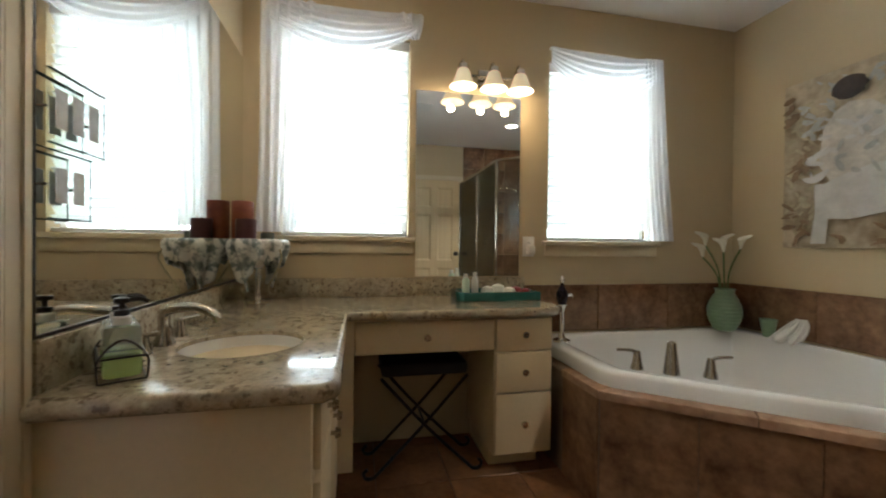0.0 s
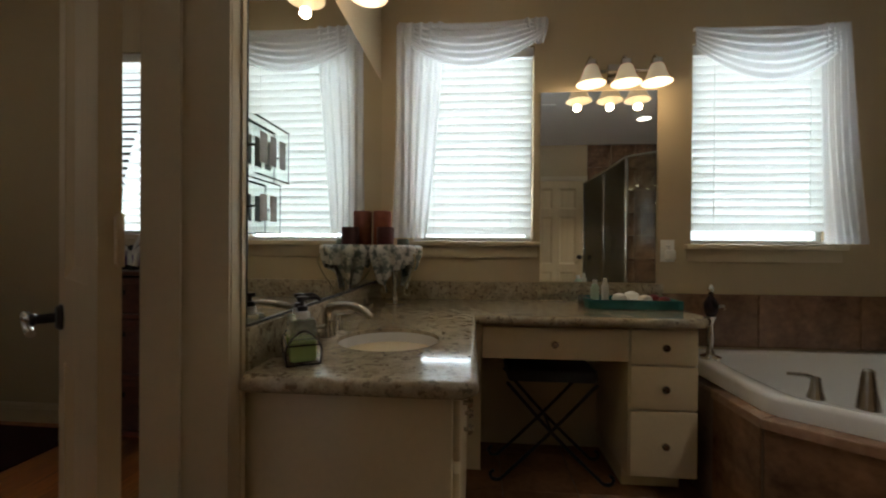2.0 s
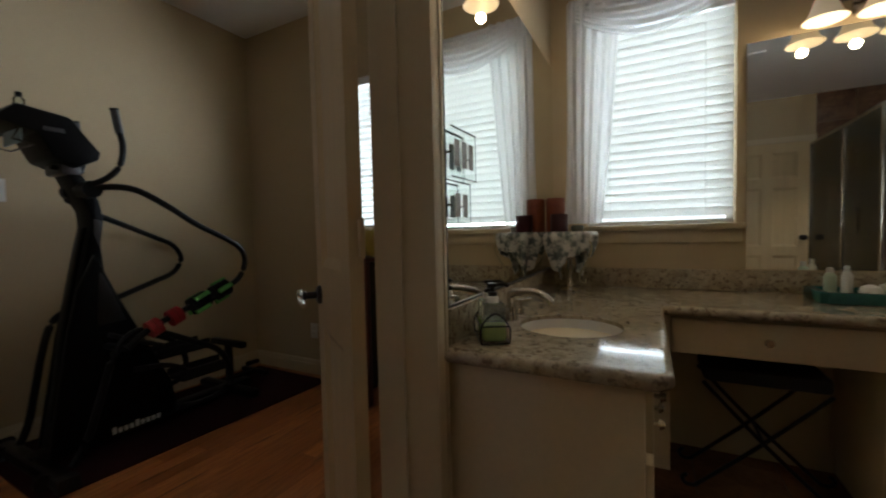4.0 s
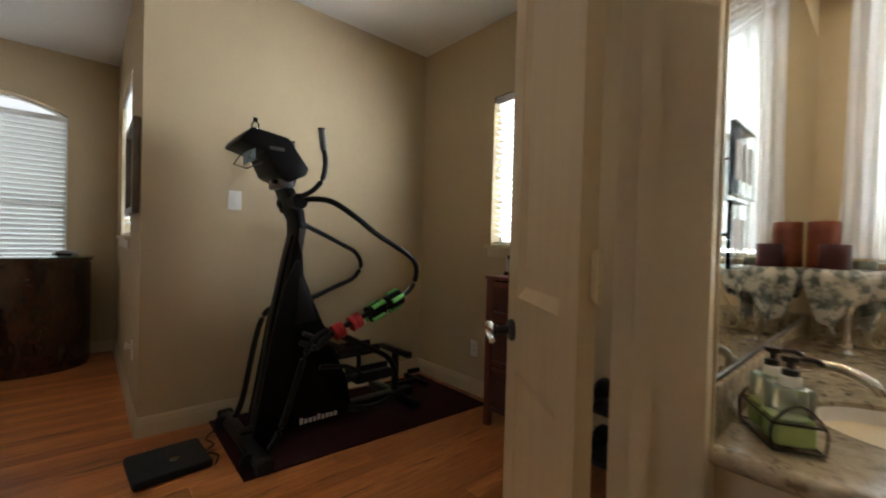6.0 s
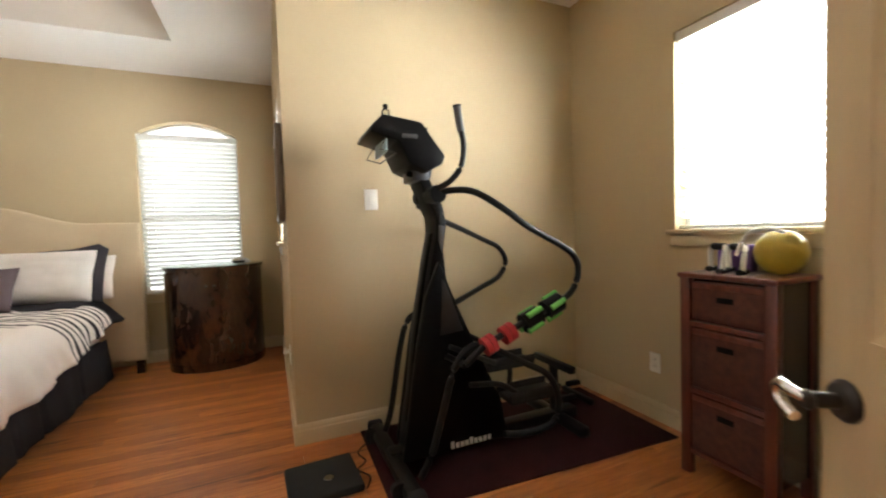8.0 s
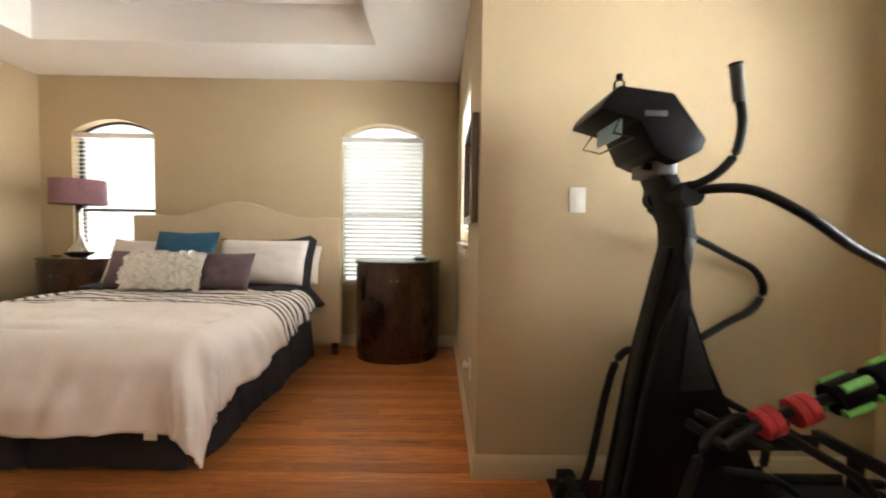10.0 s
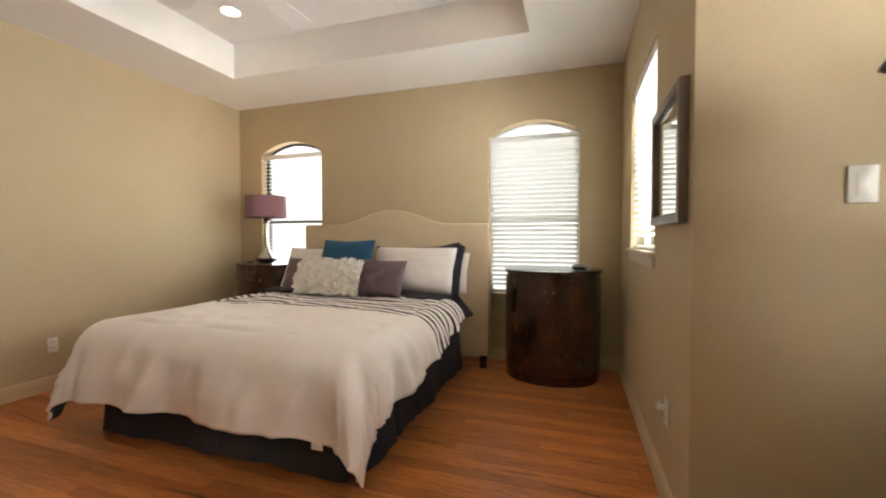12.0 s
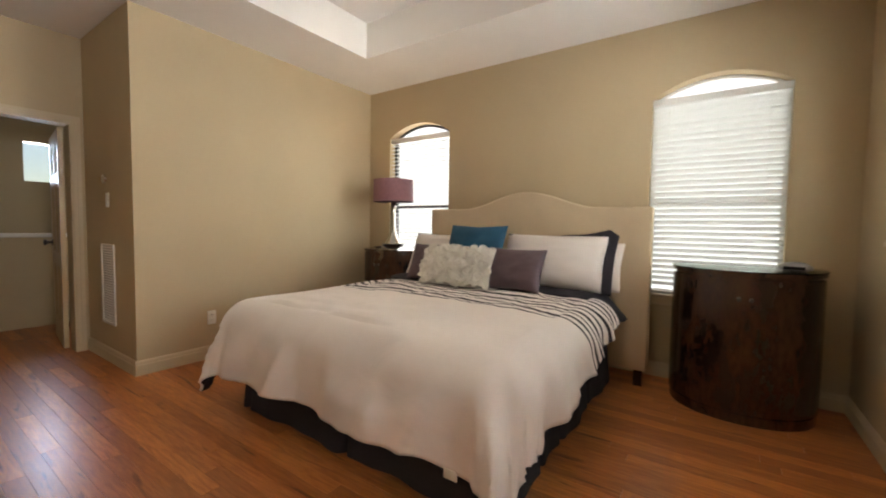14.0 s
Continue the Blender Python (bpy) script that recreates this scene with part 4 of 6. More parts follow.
for x, y, s, m in ((0.56, 2.82, 0.035, SOAPW), (0.625, 2.84, 0.04, SOAPW), (0.67, 2.79, 0.033, SOAPW), (0.725, 2.83, 0.032, REDT), (0.765, 2.80, 0.028, REDT)):
    solid("soap_ball", lathe(bmesh.new(), [(s * 0.4, 0), (s * 0.85, s * 0.3), (s, s * 0.8), (s * 0.8, s * 1.35), (s * 0.3, s * 1.6)], seg=18), m, "round white bath soap in the teal tray" if m is SOAPW else "dark red wrapped soap in the teal tray", "soap", x, y, CZT + 0.011)
# soap dispensers in a wire caddy
FROSTP = mat("clear_bottle", (0.86, 0.9, 0.86), rough=0.05, var=0.04, scale=25, trans=0.85)
GREENL = mat("green_soap", (0.42, 0.54, 0.20), rough=0.15, var=0.05, scale=10)
th0 = thing("soap_caddy", "dark wire caddy holding two soap bottles beside the sink", "caddy", -0.588, 1.772, CZT, 120)
bm = bmesh.new()
for z in (0.004, 0.05):
    tube(bm, [(-0.07, -0.038, z), (0.07, -0.038, z), (0.07, 0.038, z), (-0.07, 0.038, z), (-0.07, -0.038, z)], 0.0022, 6)
part("wire_frame", bm, DARKM, th0)
for sx in (-0.07, 0.07):
    part("handle", tube(bmesh.new(), [(sx, -0.038, 0.004), (sx, -0.038, 0.05), (sx, 0, 0.085), (sx, 0.038, 0.05), (sx, 0.038, 0.004)], 0.0022, 6, 4), DARKM, th0)
for sx in (-0.034, 0.034):
    th = thing("soap_dispenser", "square clear pump bottle with green soap in the caddy", "soap dispenser", -0.588 - sx * 0.5, 1.772 + sx * 0.866, CZT + 0.007, 30, "soap dispensers in the caddy")
    part("bottle", boxes((-0.0305, 0.0305, -0.03, 0.03, 0, 0.104), bevel=0.009), FROSTP, th, "clear glass bottle")
    part("soap", boxes((-0.0315, 0.0315, -0.031, 0.031, 0.0005, 0.05), bevel=0.009), GREENL, th, "green liquid soap")
    part("neck", lathe(bmesh.new(), [(0.016, 0.098), (0.016, 0.118), (0.011, 0.123)], seg=16), SOAPW, th)
    part("pump", lathe(bmesh.new(), [(0.013, 0.121), (0.013, 0.132), (0.005, 0.134), (0.005, 0.146), (0.014, 0.147), (0.014, 0.156), (0.004, 0.158)], seg=14), DARKM, th, "black pump head")
    part("nozzle", tube(bmesh.new(), [(0, 0, 0.151), (0.03, -0.006, 0.153), (0.042, -0.008, 0.146)], 0.005, 8, 3), DARKM, th)

# footed bowl with candles
FLORAL = mat("floral_glaze", (0.66, 0.66, 0.62), rough=0.25, var=0.05, scale=22, bscale=40, second=(0.2, 0.235, 0.235))
r_ = FLORAL.node_tree.nodes["Color Ramp"].color_ramp
r_.elements[0].position, r_.elements[1].position = 0.44, 0.54
BX, BY = -0.548, 2.77
th = thing("footed_bowl", "glass footed bowl with silver scroll base by the mirror", "bowl", BX, BY, CZT)
part("foot", lathe(bmesh.new(), [(0.05, 0.001), (0.05, 0.01), (0.03, 0.016), (0.012, 0.022)], seg=28), CHROME, th)
part("stem", lathe(bmesh.new(), [(0.011, 0.02), (0.015, 0.05), (0.010, 0.08), (0.016, 0.12), (0.011, 0.15), (0.02, 0.17)], seg=16), CHROME, th)
part("bowl", lathe(bmesh.new(), [(0.02, 0.17), (0.05, 0.20), (0.075, 0.235), (0.10, 0.285), (0.096, 0.285), (0.07, 0.243), (0.045, 0.215), (0.01, 0.205)], seg=36), PORC, th, "white bowl")
GOLDR = mat("gold_trim", (0.45, 0.40, 0.26), rough=0.3, metal=0.6, var=0.1, scale=20)
for s, q in ((1, -0.35), (-1, 0.35)):
    part("scroll", tube(bmesh.new(), [(s * 0.098, q * 0.2, 0.265), (s * 0.115, q * 0.25, 0.215), (s * 0.085, q * 0.2, 0.14), (s * 0.055, q * 0.15, 0.085), (s * 0.06, q * 0.15, 0.055), (s * 0.08, q * 0.18, 0.05), (s * 0.085, q * 0.18, 0.07)], 0.0045, 8, 5), GOLDR, th, "pale gilded scroll")
part("platter", lathe(bmesh.new(), [(0.085, 0.281), (0.098, 0.283), (0.098, 0.287), (0.01, 0.287)], seg=28), PORC, th)


def napkin():
    """A square cloth laid over the bowl, its four corners hanging in points."""
    bm = bmesh.new()
    k, n = 96, 14
    rings = []
    for j in range(n + 1):
        f = j / n
        ring = []
        for i in range(k):
            a = 2 * math.pi * i / k
            drop = 0.10 + 0.12 * max(0.0, math.cos(2 * (a - 0.9))) ** 1.3 + 0.012 * math.sin(11 * a)
            L = 0.128 + drop
            s = L * f
            if s < 0.118:
                r, z = s, 0.0
            else:
                q = s - 0.118
                r, z = 0.118 + 0.012 * math.sin(min(q / 0.02, 1.57)) - 0.34 * max(q - 0.02, 0) + 0.014 * math.sin(9 * a + 0.6) * min(q / 0.06, 1), -max(q - 0.008, 0)
            ring.append(bm.verts.new((r * math.cos(a), r * math.sin(a), z + 0.003 * noise.noise((r * 30, a * 3, 0)))))
        rings.append(ring)
    for a_, b_ in zip(rings[1:], rings[2:]):
        for i in range(k):
            bm.faces.new((a_[i], a_[(i + 1) % k], b_[(i + 1) % k], b_[i]))
    bm.faces.new(rings[1])
    for v in rings[0]:
        bm.verts.remove(v)
    bmesh.ops.recalc_face_normals(bm, faces=bm.faces)
    return bm


nk = solid("patterned_napkin", napkin(), FLORAL, "white napkin with blue scrollwork draped over the footed bowl", "napkin", BX, BY, CZT + 0.294, 0, "", 80)
mod = nk.modifiers.new("thickness", "SOLIDIFY")
mod.thickness, mod.offset = 0.0025, 1
WAXO = mat("amber_wax", (0.22, 0.055, 0.012), rough=0.5, var=0.15, scale=10, second=(0.13, 0.02, 0.008))
WAXM = mat("maroon_wax", (0.055, 0.008, 0.012), rough=0.45, var=0.2, scale=10)
for x, y, r, h, m, lab in ((-0.622, 2.80, 0.047, 0.17, WAXO, "tall amber pillar candle on the napkin-covered bowl"), (-0.585, 2.71, 0.042, 0.085, WAXM, "short maroon pillar candle on the napkin-covered bowl"), (-0.515, 2.80, 0.03, 0.03, mat("sage_wax", (0.12, 0.13, 0.10), rough=0.5), "small grey-green candle on the napkin-covered bowl")):
    th = thing("pillar_candle", lab, "candle", x, y, CZT + 0.2975)
    part("wax", lathe(bmesh.new(), [(r * 0.97, 0), (r, 0.004), (r, h - 0.006), (r * 0.94, h), (r * 0.8, h - 0.006), (r * 0.2, h - 0.01)], seg=28), m, th)
    part("wick", rod(bmesh.new(), (0, 0, h - 0.012), (0.002, 0, h + 0.008), 0.0015, 6), BLACKM, th)

# folding stool under the vanity
th = thing("folding_stool", "black folding stool with scrolled iron legs under the vanity", "stool", 0.2, 2.72, 0.006)
part("seat", boxes((-0.2, 0.2, -0.12, 0.14, 0.46, 0.52), bevel=0.02), RUBBER, th, "black padded seat")
for yy in (-0.1, 0.12):
    for s in (-1, 1):
        c = [(s * 0.2, yy, 0.455), (0, yy + 0.006 * s, 0.235), (-s * 0.2, yy, 0.04), (-s * 0.235, yy, 0.012), (-s * 0.265, yy, 0.016), (-s * 0.272, yy, 0.04), (-s * 0.255, yy, 0.052)]
        part("leg", tube(bmesh.new(), c, 0.008, 8, 4), BLACKM, th)
part("cross_bar", rod(bmesh.new(), (0, -0.1, 0.235), (0, 0.12, 0.235), 0.006), BLACKM, th)

# painting
th = thing("painting", "abstract beige and white painting on canvas above the bathtub", "painting")
CANV = mat("canvas_paint", (0.55, 0.47, 0.34), rough=0.7, var=0.4, scale=5, bump=0.5, bscale=25, second=(0.2, 0.14, 0.075))
part("canvas", boxes((2.265, 2.298, 1.76, 2.65, 1.07, 1.975), bevel=0.004), CANV, th)
PALE = mat("pale_brushwork", (0.62, 0.57, 0.50), rough=0.7, var=0.25, scale=9, bump=0.4, bscale=40)
DKB = mat("dark_brushwork", (0.05, 0.03, 0.022), rough=0.7, var=0.3, scale=15)


def blot(name, pts, m, x):
    bm = bmesh.new()
    extrude_x(bm, [(y, z) for y, z in pts], x - 0.0015, x)
    part(name, bm, m, th)


def oval(cy, cz, ry, rz, n=18):
    return [(cy + ry * math.cos(2 * math.pi * i / n) * (1 + 0.08 * math.sin(3 * i)), cz + rz * math.sin(2 * math.pi * i / n)) for i in range(n)]


WHITEB = mat("white_brushwork", (0.60, 0.58, 0.55), rough=0.7, var=0.12, scale=12, bump=0.4, bscale=40)
GREYB = mat("grey_brushwork", (0.46, 0.45, 0.42), rough=0.7, var=0.2, scale=10, bump=0.4, bscale=40)
OCHRE = mat("ochre_brushwork", (0.5, 0.42, 0.27), rough=0.7, var=0.3, scale=12, bump=0.4, bscale=40)
UMBER = mat("umber_brushwork", (0.27, 0.175, 0.10), rough=0.7, var=0.3, scale=12, bump=0.4, bscale=40)


def strokes(name, m, spots, count, x, seed):
    """Short uneven dabs of one paint scattered over parts (y0, y1, z0, z1) of the canvas."""
    r, bm = random.Random(seed), bmesh.new()
    for k in range(count):
        y0, y1, z0, z1 = spots[k % len(spots)]
        cy, cz, w, h, turn = r.uniform(y0, y1), r.uniform(z0, z1), r.uniform(0.015, 0.05), r.uniform(0.005, 0.016), r.uniform(-1.2, 1.2)
        ring = []
        for q in range(9):
            a, f = 2 * math.pi * q / 9, r.uniform(0.75, 1.2)
            u, v = w * f * math.cos(a), h * f * math.sin(a)
            ring.append((cy + u * math.cos(turn) - v * math.sin(turn), cz + u * math.sin(turn) + v * math.cos(turn)))
        ring = [(min(max(y, 1.765), 2.645), min(max(z, 1.075), 1.97)) for y, z in ring]
        d = x - 0.00008 * k
        extrude_x(bm, ring, d - 0.0012, d)
    o = part(name, bm, m, th)
    o["kind"] = "stuff"


strokes("ochre_strokes", OCHRE, ((2.45, 2.62, 1.4, 1.85), (1.8, 2.05, 1.2, 1.7), (2.48, 2.62, 1.15, 1.5)), 70, 2.2645, 1)
strokes("grey_strokes", GREYB, ((1.8, 2.5, 1.78, 1.94), (1.8, 2.1, 1.6, 1.9), (2.4, 2.55, 1.65, 1.9)), 60, 2.2565, 2)
strokes("umber_brushwork", UMBER, ((2.5, 2.63, 1.1, 1.3), (1.8, 2.4, 1.09, 1.18), (2.56, 2.63, 1.75, 1.9), (2.5, 2.6, 1.45, 1.55)), 40, 2.2500, 3)
blot("pale_shape", [(2.46, 1.50), (2.44, 1.68), (2.39, 1.755), (2.33, 1.79), (2.24, 1.77), (2.17, 1.70), (2.13, 1.55), (2.17, 1.40), (2.28, 1.36), (2.40, 1.40)], PALE, 2.2450)
blot("white_shape", [(2.46, 1.385), (2.36, 1.43), (2.22, 1.47), (2.08, 1.46), (2.04, 1.30), (2.16, 1.24), (2.32, 1.21), (2.43, 1.22)], WHITEB, 2.2430)
blot("dark_shape", oval(2.33, 1.86, 0.075, 0.058), DKB, 2.2430)
blot("pale_band", [(2.49, 1.09), (2.42, 1.09), (2.41, 1.25), (2.44, 1.40), (2.475, 1.40), (2.47, 1.25)], WHITEB, 2.2410)
strokes("white_brushwork", WHITEB, ((2.18, 2.44, 1.55, 1.74), (2.1, 2.42, 1.26, 1.42), (2.44, 2.5, 1.4, 1.6)), 26, 2.2395, 5)
strokes("shadow_strokes", GREYB, ((2.2, 2.4, 1.42, 1.62), (2.2, 2.3, 1.5, 1.7)), 9, 2.2362, 6)

# power outlets


def plate(name, label, x, y, z, rz, w=0.07, h=0.115, sockets=2, rocker=False):
    """A wall plate whose local -y points into the room."""
    th = thing(name, label, "switch" if rocker else "outlet", x, y, z, rz)
    part("cover", boxes((-w / 2, w / 2, -0.006, 0, -h / 2, h / 2), bevel=0.002), WHITE, th)
    if rocker:
        part("rocker", boxes((-0.017, 0.017, -0.009, -0.005, -0.034, 0.034), bevel=0.002), WHITE, th)
    else:
        for dz in (-0.02, 0.02):
            s = part("socket", boxes((-0.016, 0.016, -0.0085, -0.005, dz - 0.014, dz + 0.014), bevel=0.002), WHITE, th)
            part("slots", boxes((-0.008, -0.005, -0.0092, -0.008, dz - 0.005, dz + 0.006), (0.005, 0.008, -0.0092, -0.008, dz - 0.005, dz + 0.006)), BLACKP, s)
    return th


plate("power_outlet", "white wall outlet beside the make-up mirror", 0.865, 2.999, 1.06, 0)
solid("plug_adapter", boxes((-0.02, 0.02, -0.04, 0, -0.025, 0.025), bevel=0.006), WHITE, "white plug-in air freshener in the outlet", "air freshener", 0.868, 2.989, 1.04)
plate("light_switch", "white dimmer switch plate on the nook wall", XS + 0.001, 1.483, 1.368, 90, 0.078, 0.12, rocker=True)
plate("power_outlet", "white wall outlet low on the nook wall", -2.543, YB - 0.001, 0.344, 0)
plate("power_outlet", "white wall outlet low beside the bed", -3.6, YL + 0.001, 0.355, 180)
plate("power_outlet", "white wall outlet below the framed mirror", -3.57, YW - 0.001, 0.42, 0)
solid("night_light", boxes((-0.012, 0.012, -0.034, 0, -0.01, 0.012), (-0.006, 0.006, -0.03, -0.016, 0.0, 0.03), bevel=0.004), WHITE, "white plug-in night light in the outlet", "night light", -3.57, YW - 0.0105, 0.44)

# shower and door seen in the mirror
shower = thing("shower_enclosure", "glass corner shower enclosure with a metal frame", "shower")
posts = [(1.32, 0.45), (1.30, 1.2), (1.52, 1.42), (2.295, 1.42)]
for x, y in posts[:3]:
    part("post", boxes((x - 0.014, x + 0.014, y - 0.014, y + 0.014, 0.08, 1.95), bevel=0.003), NICKEL, shower)
part("post", boxes((1.306, 1.334, -0.398, -0.37, 0.08, 1.95), bevel=0.003), NICKEL, shower)
pl = [(1.32, -0.385)] + posts
for (xa, ya), (xb, yb) in zip(pl, pl[1:]):
    part("top_rail", tube(bmesh.new(), [(xa, ya, 1.95), (xb, yb, 1.95)], 0.016, 6), NICKEL, shower)
    bm = bmesh.new()
    tube(bm, [(xa, ya, 0.04), (xb, yb, 0.04)], 0.04, 4)
    part("curb", bm, TILEF, shower)
    dv = Vector((yb - ya, xa - xb)).normalized() * 0.003
    bm = bmesh.new()
    prism(bm, [(xa - dv.x, ya - dv.y), (xb - dv.x, yb - dv.y), (xb + dv.x, yb + dv.y), (xa + dv.x, ya + dv.y)], 0.08, 1.94)
    bmesh.ops.recalc_face_normals(bm, faces=bm.faces)
    g = part("glass_pane", bm, GLASS, shower)
    g.visible_shadow = False
part("handle", tube(bmesh.new(), [(1.27, 0.6, 1.0), (1.26, 0.62, 1.02), (1.26, 0.62, 1.2), (1.27, 0.6, 1.22)], 0.008, 8), NICKEL, shower)
door2 = new("door_2")
tagged(door2, "cream six-panel interior door, closed, in the bathroom", "", "", "structure")


def panel_door(parent, x0, x1, y0, y1, z0, z1, cols, rows, m, axis_front=1):
    """Stiles, rails and sunk panels with a sloping edge; rows are the heights at which rails lie."""
    st = 0.09
    bm = bmesh.new()
    ins = 0.0155
    xs = [x0 + st + (x1 - x0 - st) * i / cols for i in range(cols)]
    wpan = (x1 - x0 - st) / cols - st
    box(bm, x0, x0 + st, y0, y1, z0, z1)
    for xx in xs:
        box(bm, xx + wpan, xx + wpan + st, y0, y1, z0, z1)
    for xx in xs:
        for (za, zb) in zip([z0] + [r[1] for r in rows], [r[0] for r in rows] + [z1]):
            box(bm, xx, xx + wpan, y0, y1, za, zb)
    part("door_frame", bm, m, parent, smooth=30)
    for xx in xs:
        for za, zb in rows:
            b = bmesh.new()
            box(b, xx, xx + wpan, y0 + ins, y1 - ins, za, zb)
            part("recess", b, m, parent)
            b = bmesh.new()
            for ys in ((y0 + 0.002, y0 + ins - 0.001), (y1 - 0.002, y1 - ins + 0.001)):
                o_ = [b.verts.new(p) for p in ((xx, ys[0], za), (xx + wpan, ys[0], za), (xx + wpan, ys[0], zb), (xx, ys[0], zb))]
                i_ = [b.verts.new(p) for p in ((xx + 0.026, ys[1], za + 0.03), (xx + wpan - 0.026, ys[1], za + 0.03), (xx + wpan - 0.026, ys[1], zb - 0.03), (xx + 0.026, ys[1], zb - 0.03))]
                b.faces.new(i_)
                for q in range(4):
                    b.faces.new((o_[q], o_[(q + 1) % 4], i_[(q + 1) % 4], i_[q]))
            bmesh.ops.recalc_face_normals(b, faces=b.faces)
            part("sunk_panel", b, m, parent, smooth=20)


panel_door(door2, 0.58, 1.3, -0.398, -0.365, 0.005, 1.98, 2, ((0.2, 0.75), (0.85, 1.5), (1.6, 1.88)), DOORP)
part("door_handle", lathe(bmesh.new(), [(0.03, 0), (0.03, 0.006), (0.012, 0.012), (0.012, 0.04), (0.028, 0.05), (0.03, 0.065), (0.015, 0.08)], seg=16), DARKM, door2).matrix_world = pose(1.25, -0.364, 0.95, -90, 0, 0)
casing("trim_bath_closet", "x", -0.4, 1, 0.57, 1.31, 1.99, 0.06)
structure("bath_ceiling_vent", boxes((0.38, 0.62, 1.0, 1.2, BZ - 0.012, BZ - 0.001), bevel=0.004), VINYL)
DOWN = mat("downlight_glow", (1, 0.95, 0.85), rough=0.5, var=0.01, emit=((1.0, 0.86, 0.66), 12.0))


def downlight(x, y, z, power):
    th = thing("recessed_light", "round white recessed ceiling light, lit", "ceiling light", x, y, z)
    part("trim_ring", lathe(bmesh.new(), [(0.095, -0.001), (0.092, -0.008), (0.072, -0.006), (0.07, -0.002)], seg=28), WHITE, th)
    part("lamp_face", lathe(bmesh.new(), [(0.068, -0.005), (0.066, -0.007), (0.01, -0.008)], seg=24), DOWN, th)
    data = bpy.data.lights.new("downlight", "SPOT")
    data.energy, data.spot_size, data.spot_blend, data.shadow_soft_size, data.color = power, radians(104), 0.4, 0.06, (1.0, 0.87, 0.70)
    o2 = new("downlight", data)
    o2.matrix_world = pose(x, y, z - 0.02)


downlight(1.66, 0.70, BZ, 95)
# only the first is seen; the other three are assumed, added for warm light
for x, y in ((-4.245, -2.13), (-4.245, -0.2), (-2.4, -2.13), (-2.4, -0.2)):
    downlight(x, y, TZ, 6)

# ---- doorway leaf ----
door1 = new("door_1")
tagged(door1, "cream two-panel narrow door leaf standing open into the nook", "", "", "structure")
panel_door(door1, -0.463, 0.0, -0.018, 0.018, 0.01, 2.03, 1, ((0.2, 0.785), (0.99, 1.91)), DOORP)
hd = part("door_handle", lathe(bmesh.new(), [(0.032, 0), (0.032, 0.005), (0.026, 0.012), (0.012, 0.014), (0.012, 0.045), (0.016, 0.05), (0.012, 0.058)], seg=20), DARKM, door1, "dark bronze lever handle")
hd.matrix_local = pose(-0.412, -0.018, 0.89, 90, 0, 0)
lv = part("lever", tube(bmesh.new(), [(0.0, 0, 0.048), (-0.02, 0.004, 0.058), (-0.046, 0.008, 0.061), (-0.060, -0.008, 0.059), (-0.05, -0.028, 0.056), (-0.026, -0.038, 0.053)], 0.0095, 12, 5), CHROME, hd, "polished lever")
for z in (0.15, 1.08, 1.88):
    hg = part("hinge", boxes((-0.002, 0.022, 0.006, 0.012, z - 0.045, z + 0.045), bevel=0.002), DOORP, door1)
    part("hinge_pin", rod(bmesh.new(), (0.012, 0.014, z - 0.05), (0.012, 0.014, z + 0.05), 0.006, 8), DOORP, hg)
door1.matrix_world = pose(-0.8286, 1.4837, 0, 0, 0, -35.3)

# ---- exercise nook ----
bm = prism(bmesh.new(), [(-3.2, 1.36), (-2.42, 1.345), (-2.335, 2.91), (-3.12, 2.93)], 0.001, 0.009, 0.002)
solid("exercise_mat", bm, MATR, "dark maroon rubber mat on the oak floor", "mat")
STX = -2.785
sm = thing("stair_machine", "black stair climber exercise machine standing on a maroon mat", "exercise machine")


def side_shell(x0, x1, poly, bev=0.012):
    bm = bmesh.new()
    extrude_x(bm, poly, x0, x1)
    bmesh.ops.bevel(bm, geom=list(bm.edges), offset=bev, segments=2, profile=0.5, affect="EDGES")
    return bm


def at(pts, x):
    return [(x, y, z) for y, z in pts]


FRONT = [(1.49, 0.06), (1.515, 0.22), (1.543, 0.36), (1.58, 0.64), (1.62, 0.86), (1.656, 1.04), (1.684, 1.16), (1.68, 1.24), (1.646, 1.31), (1.612, 1.40), (1.58, 1.475)]
part("tower", side_shell(STX - 0.085, STX + 0.085, FRONT + [(1.64, 1.455), (1.72, 1.297), (1.737, 1.2), (1.716, 1.07), (1.727, 0.93), (1.787, 0.78), (1.85, 0.64), (2.0, 0.30), (2.02, 0.06)], 0.007), BLACKP, sm)
part("tower_ridge", side_shell(STX - 0.03, STX + 0.03, [(y - 0.014, z) for y, z in FRONT[1:7]] + [(y + 0.01, z) for y, z in FRONT[1:7][::-1]], 0.005), BLACKP, sm)
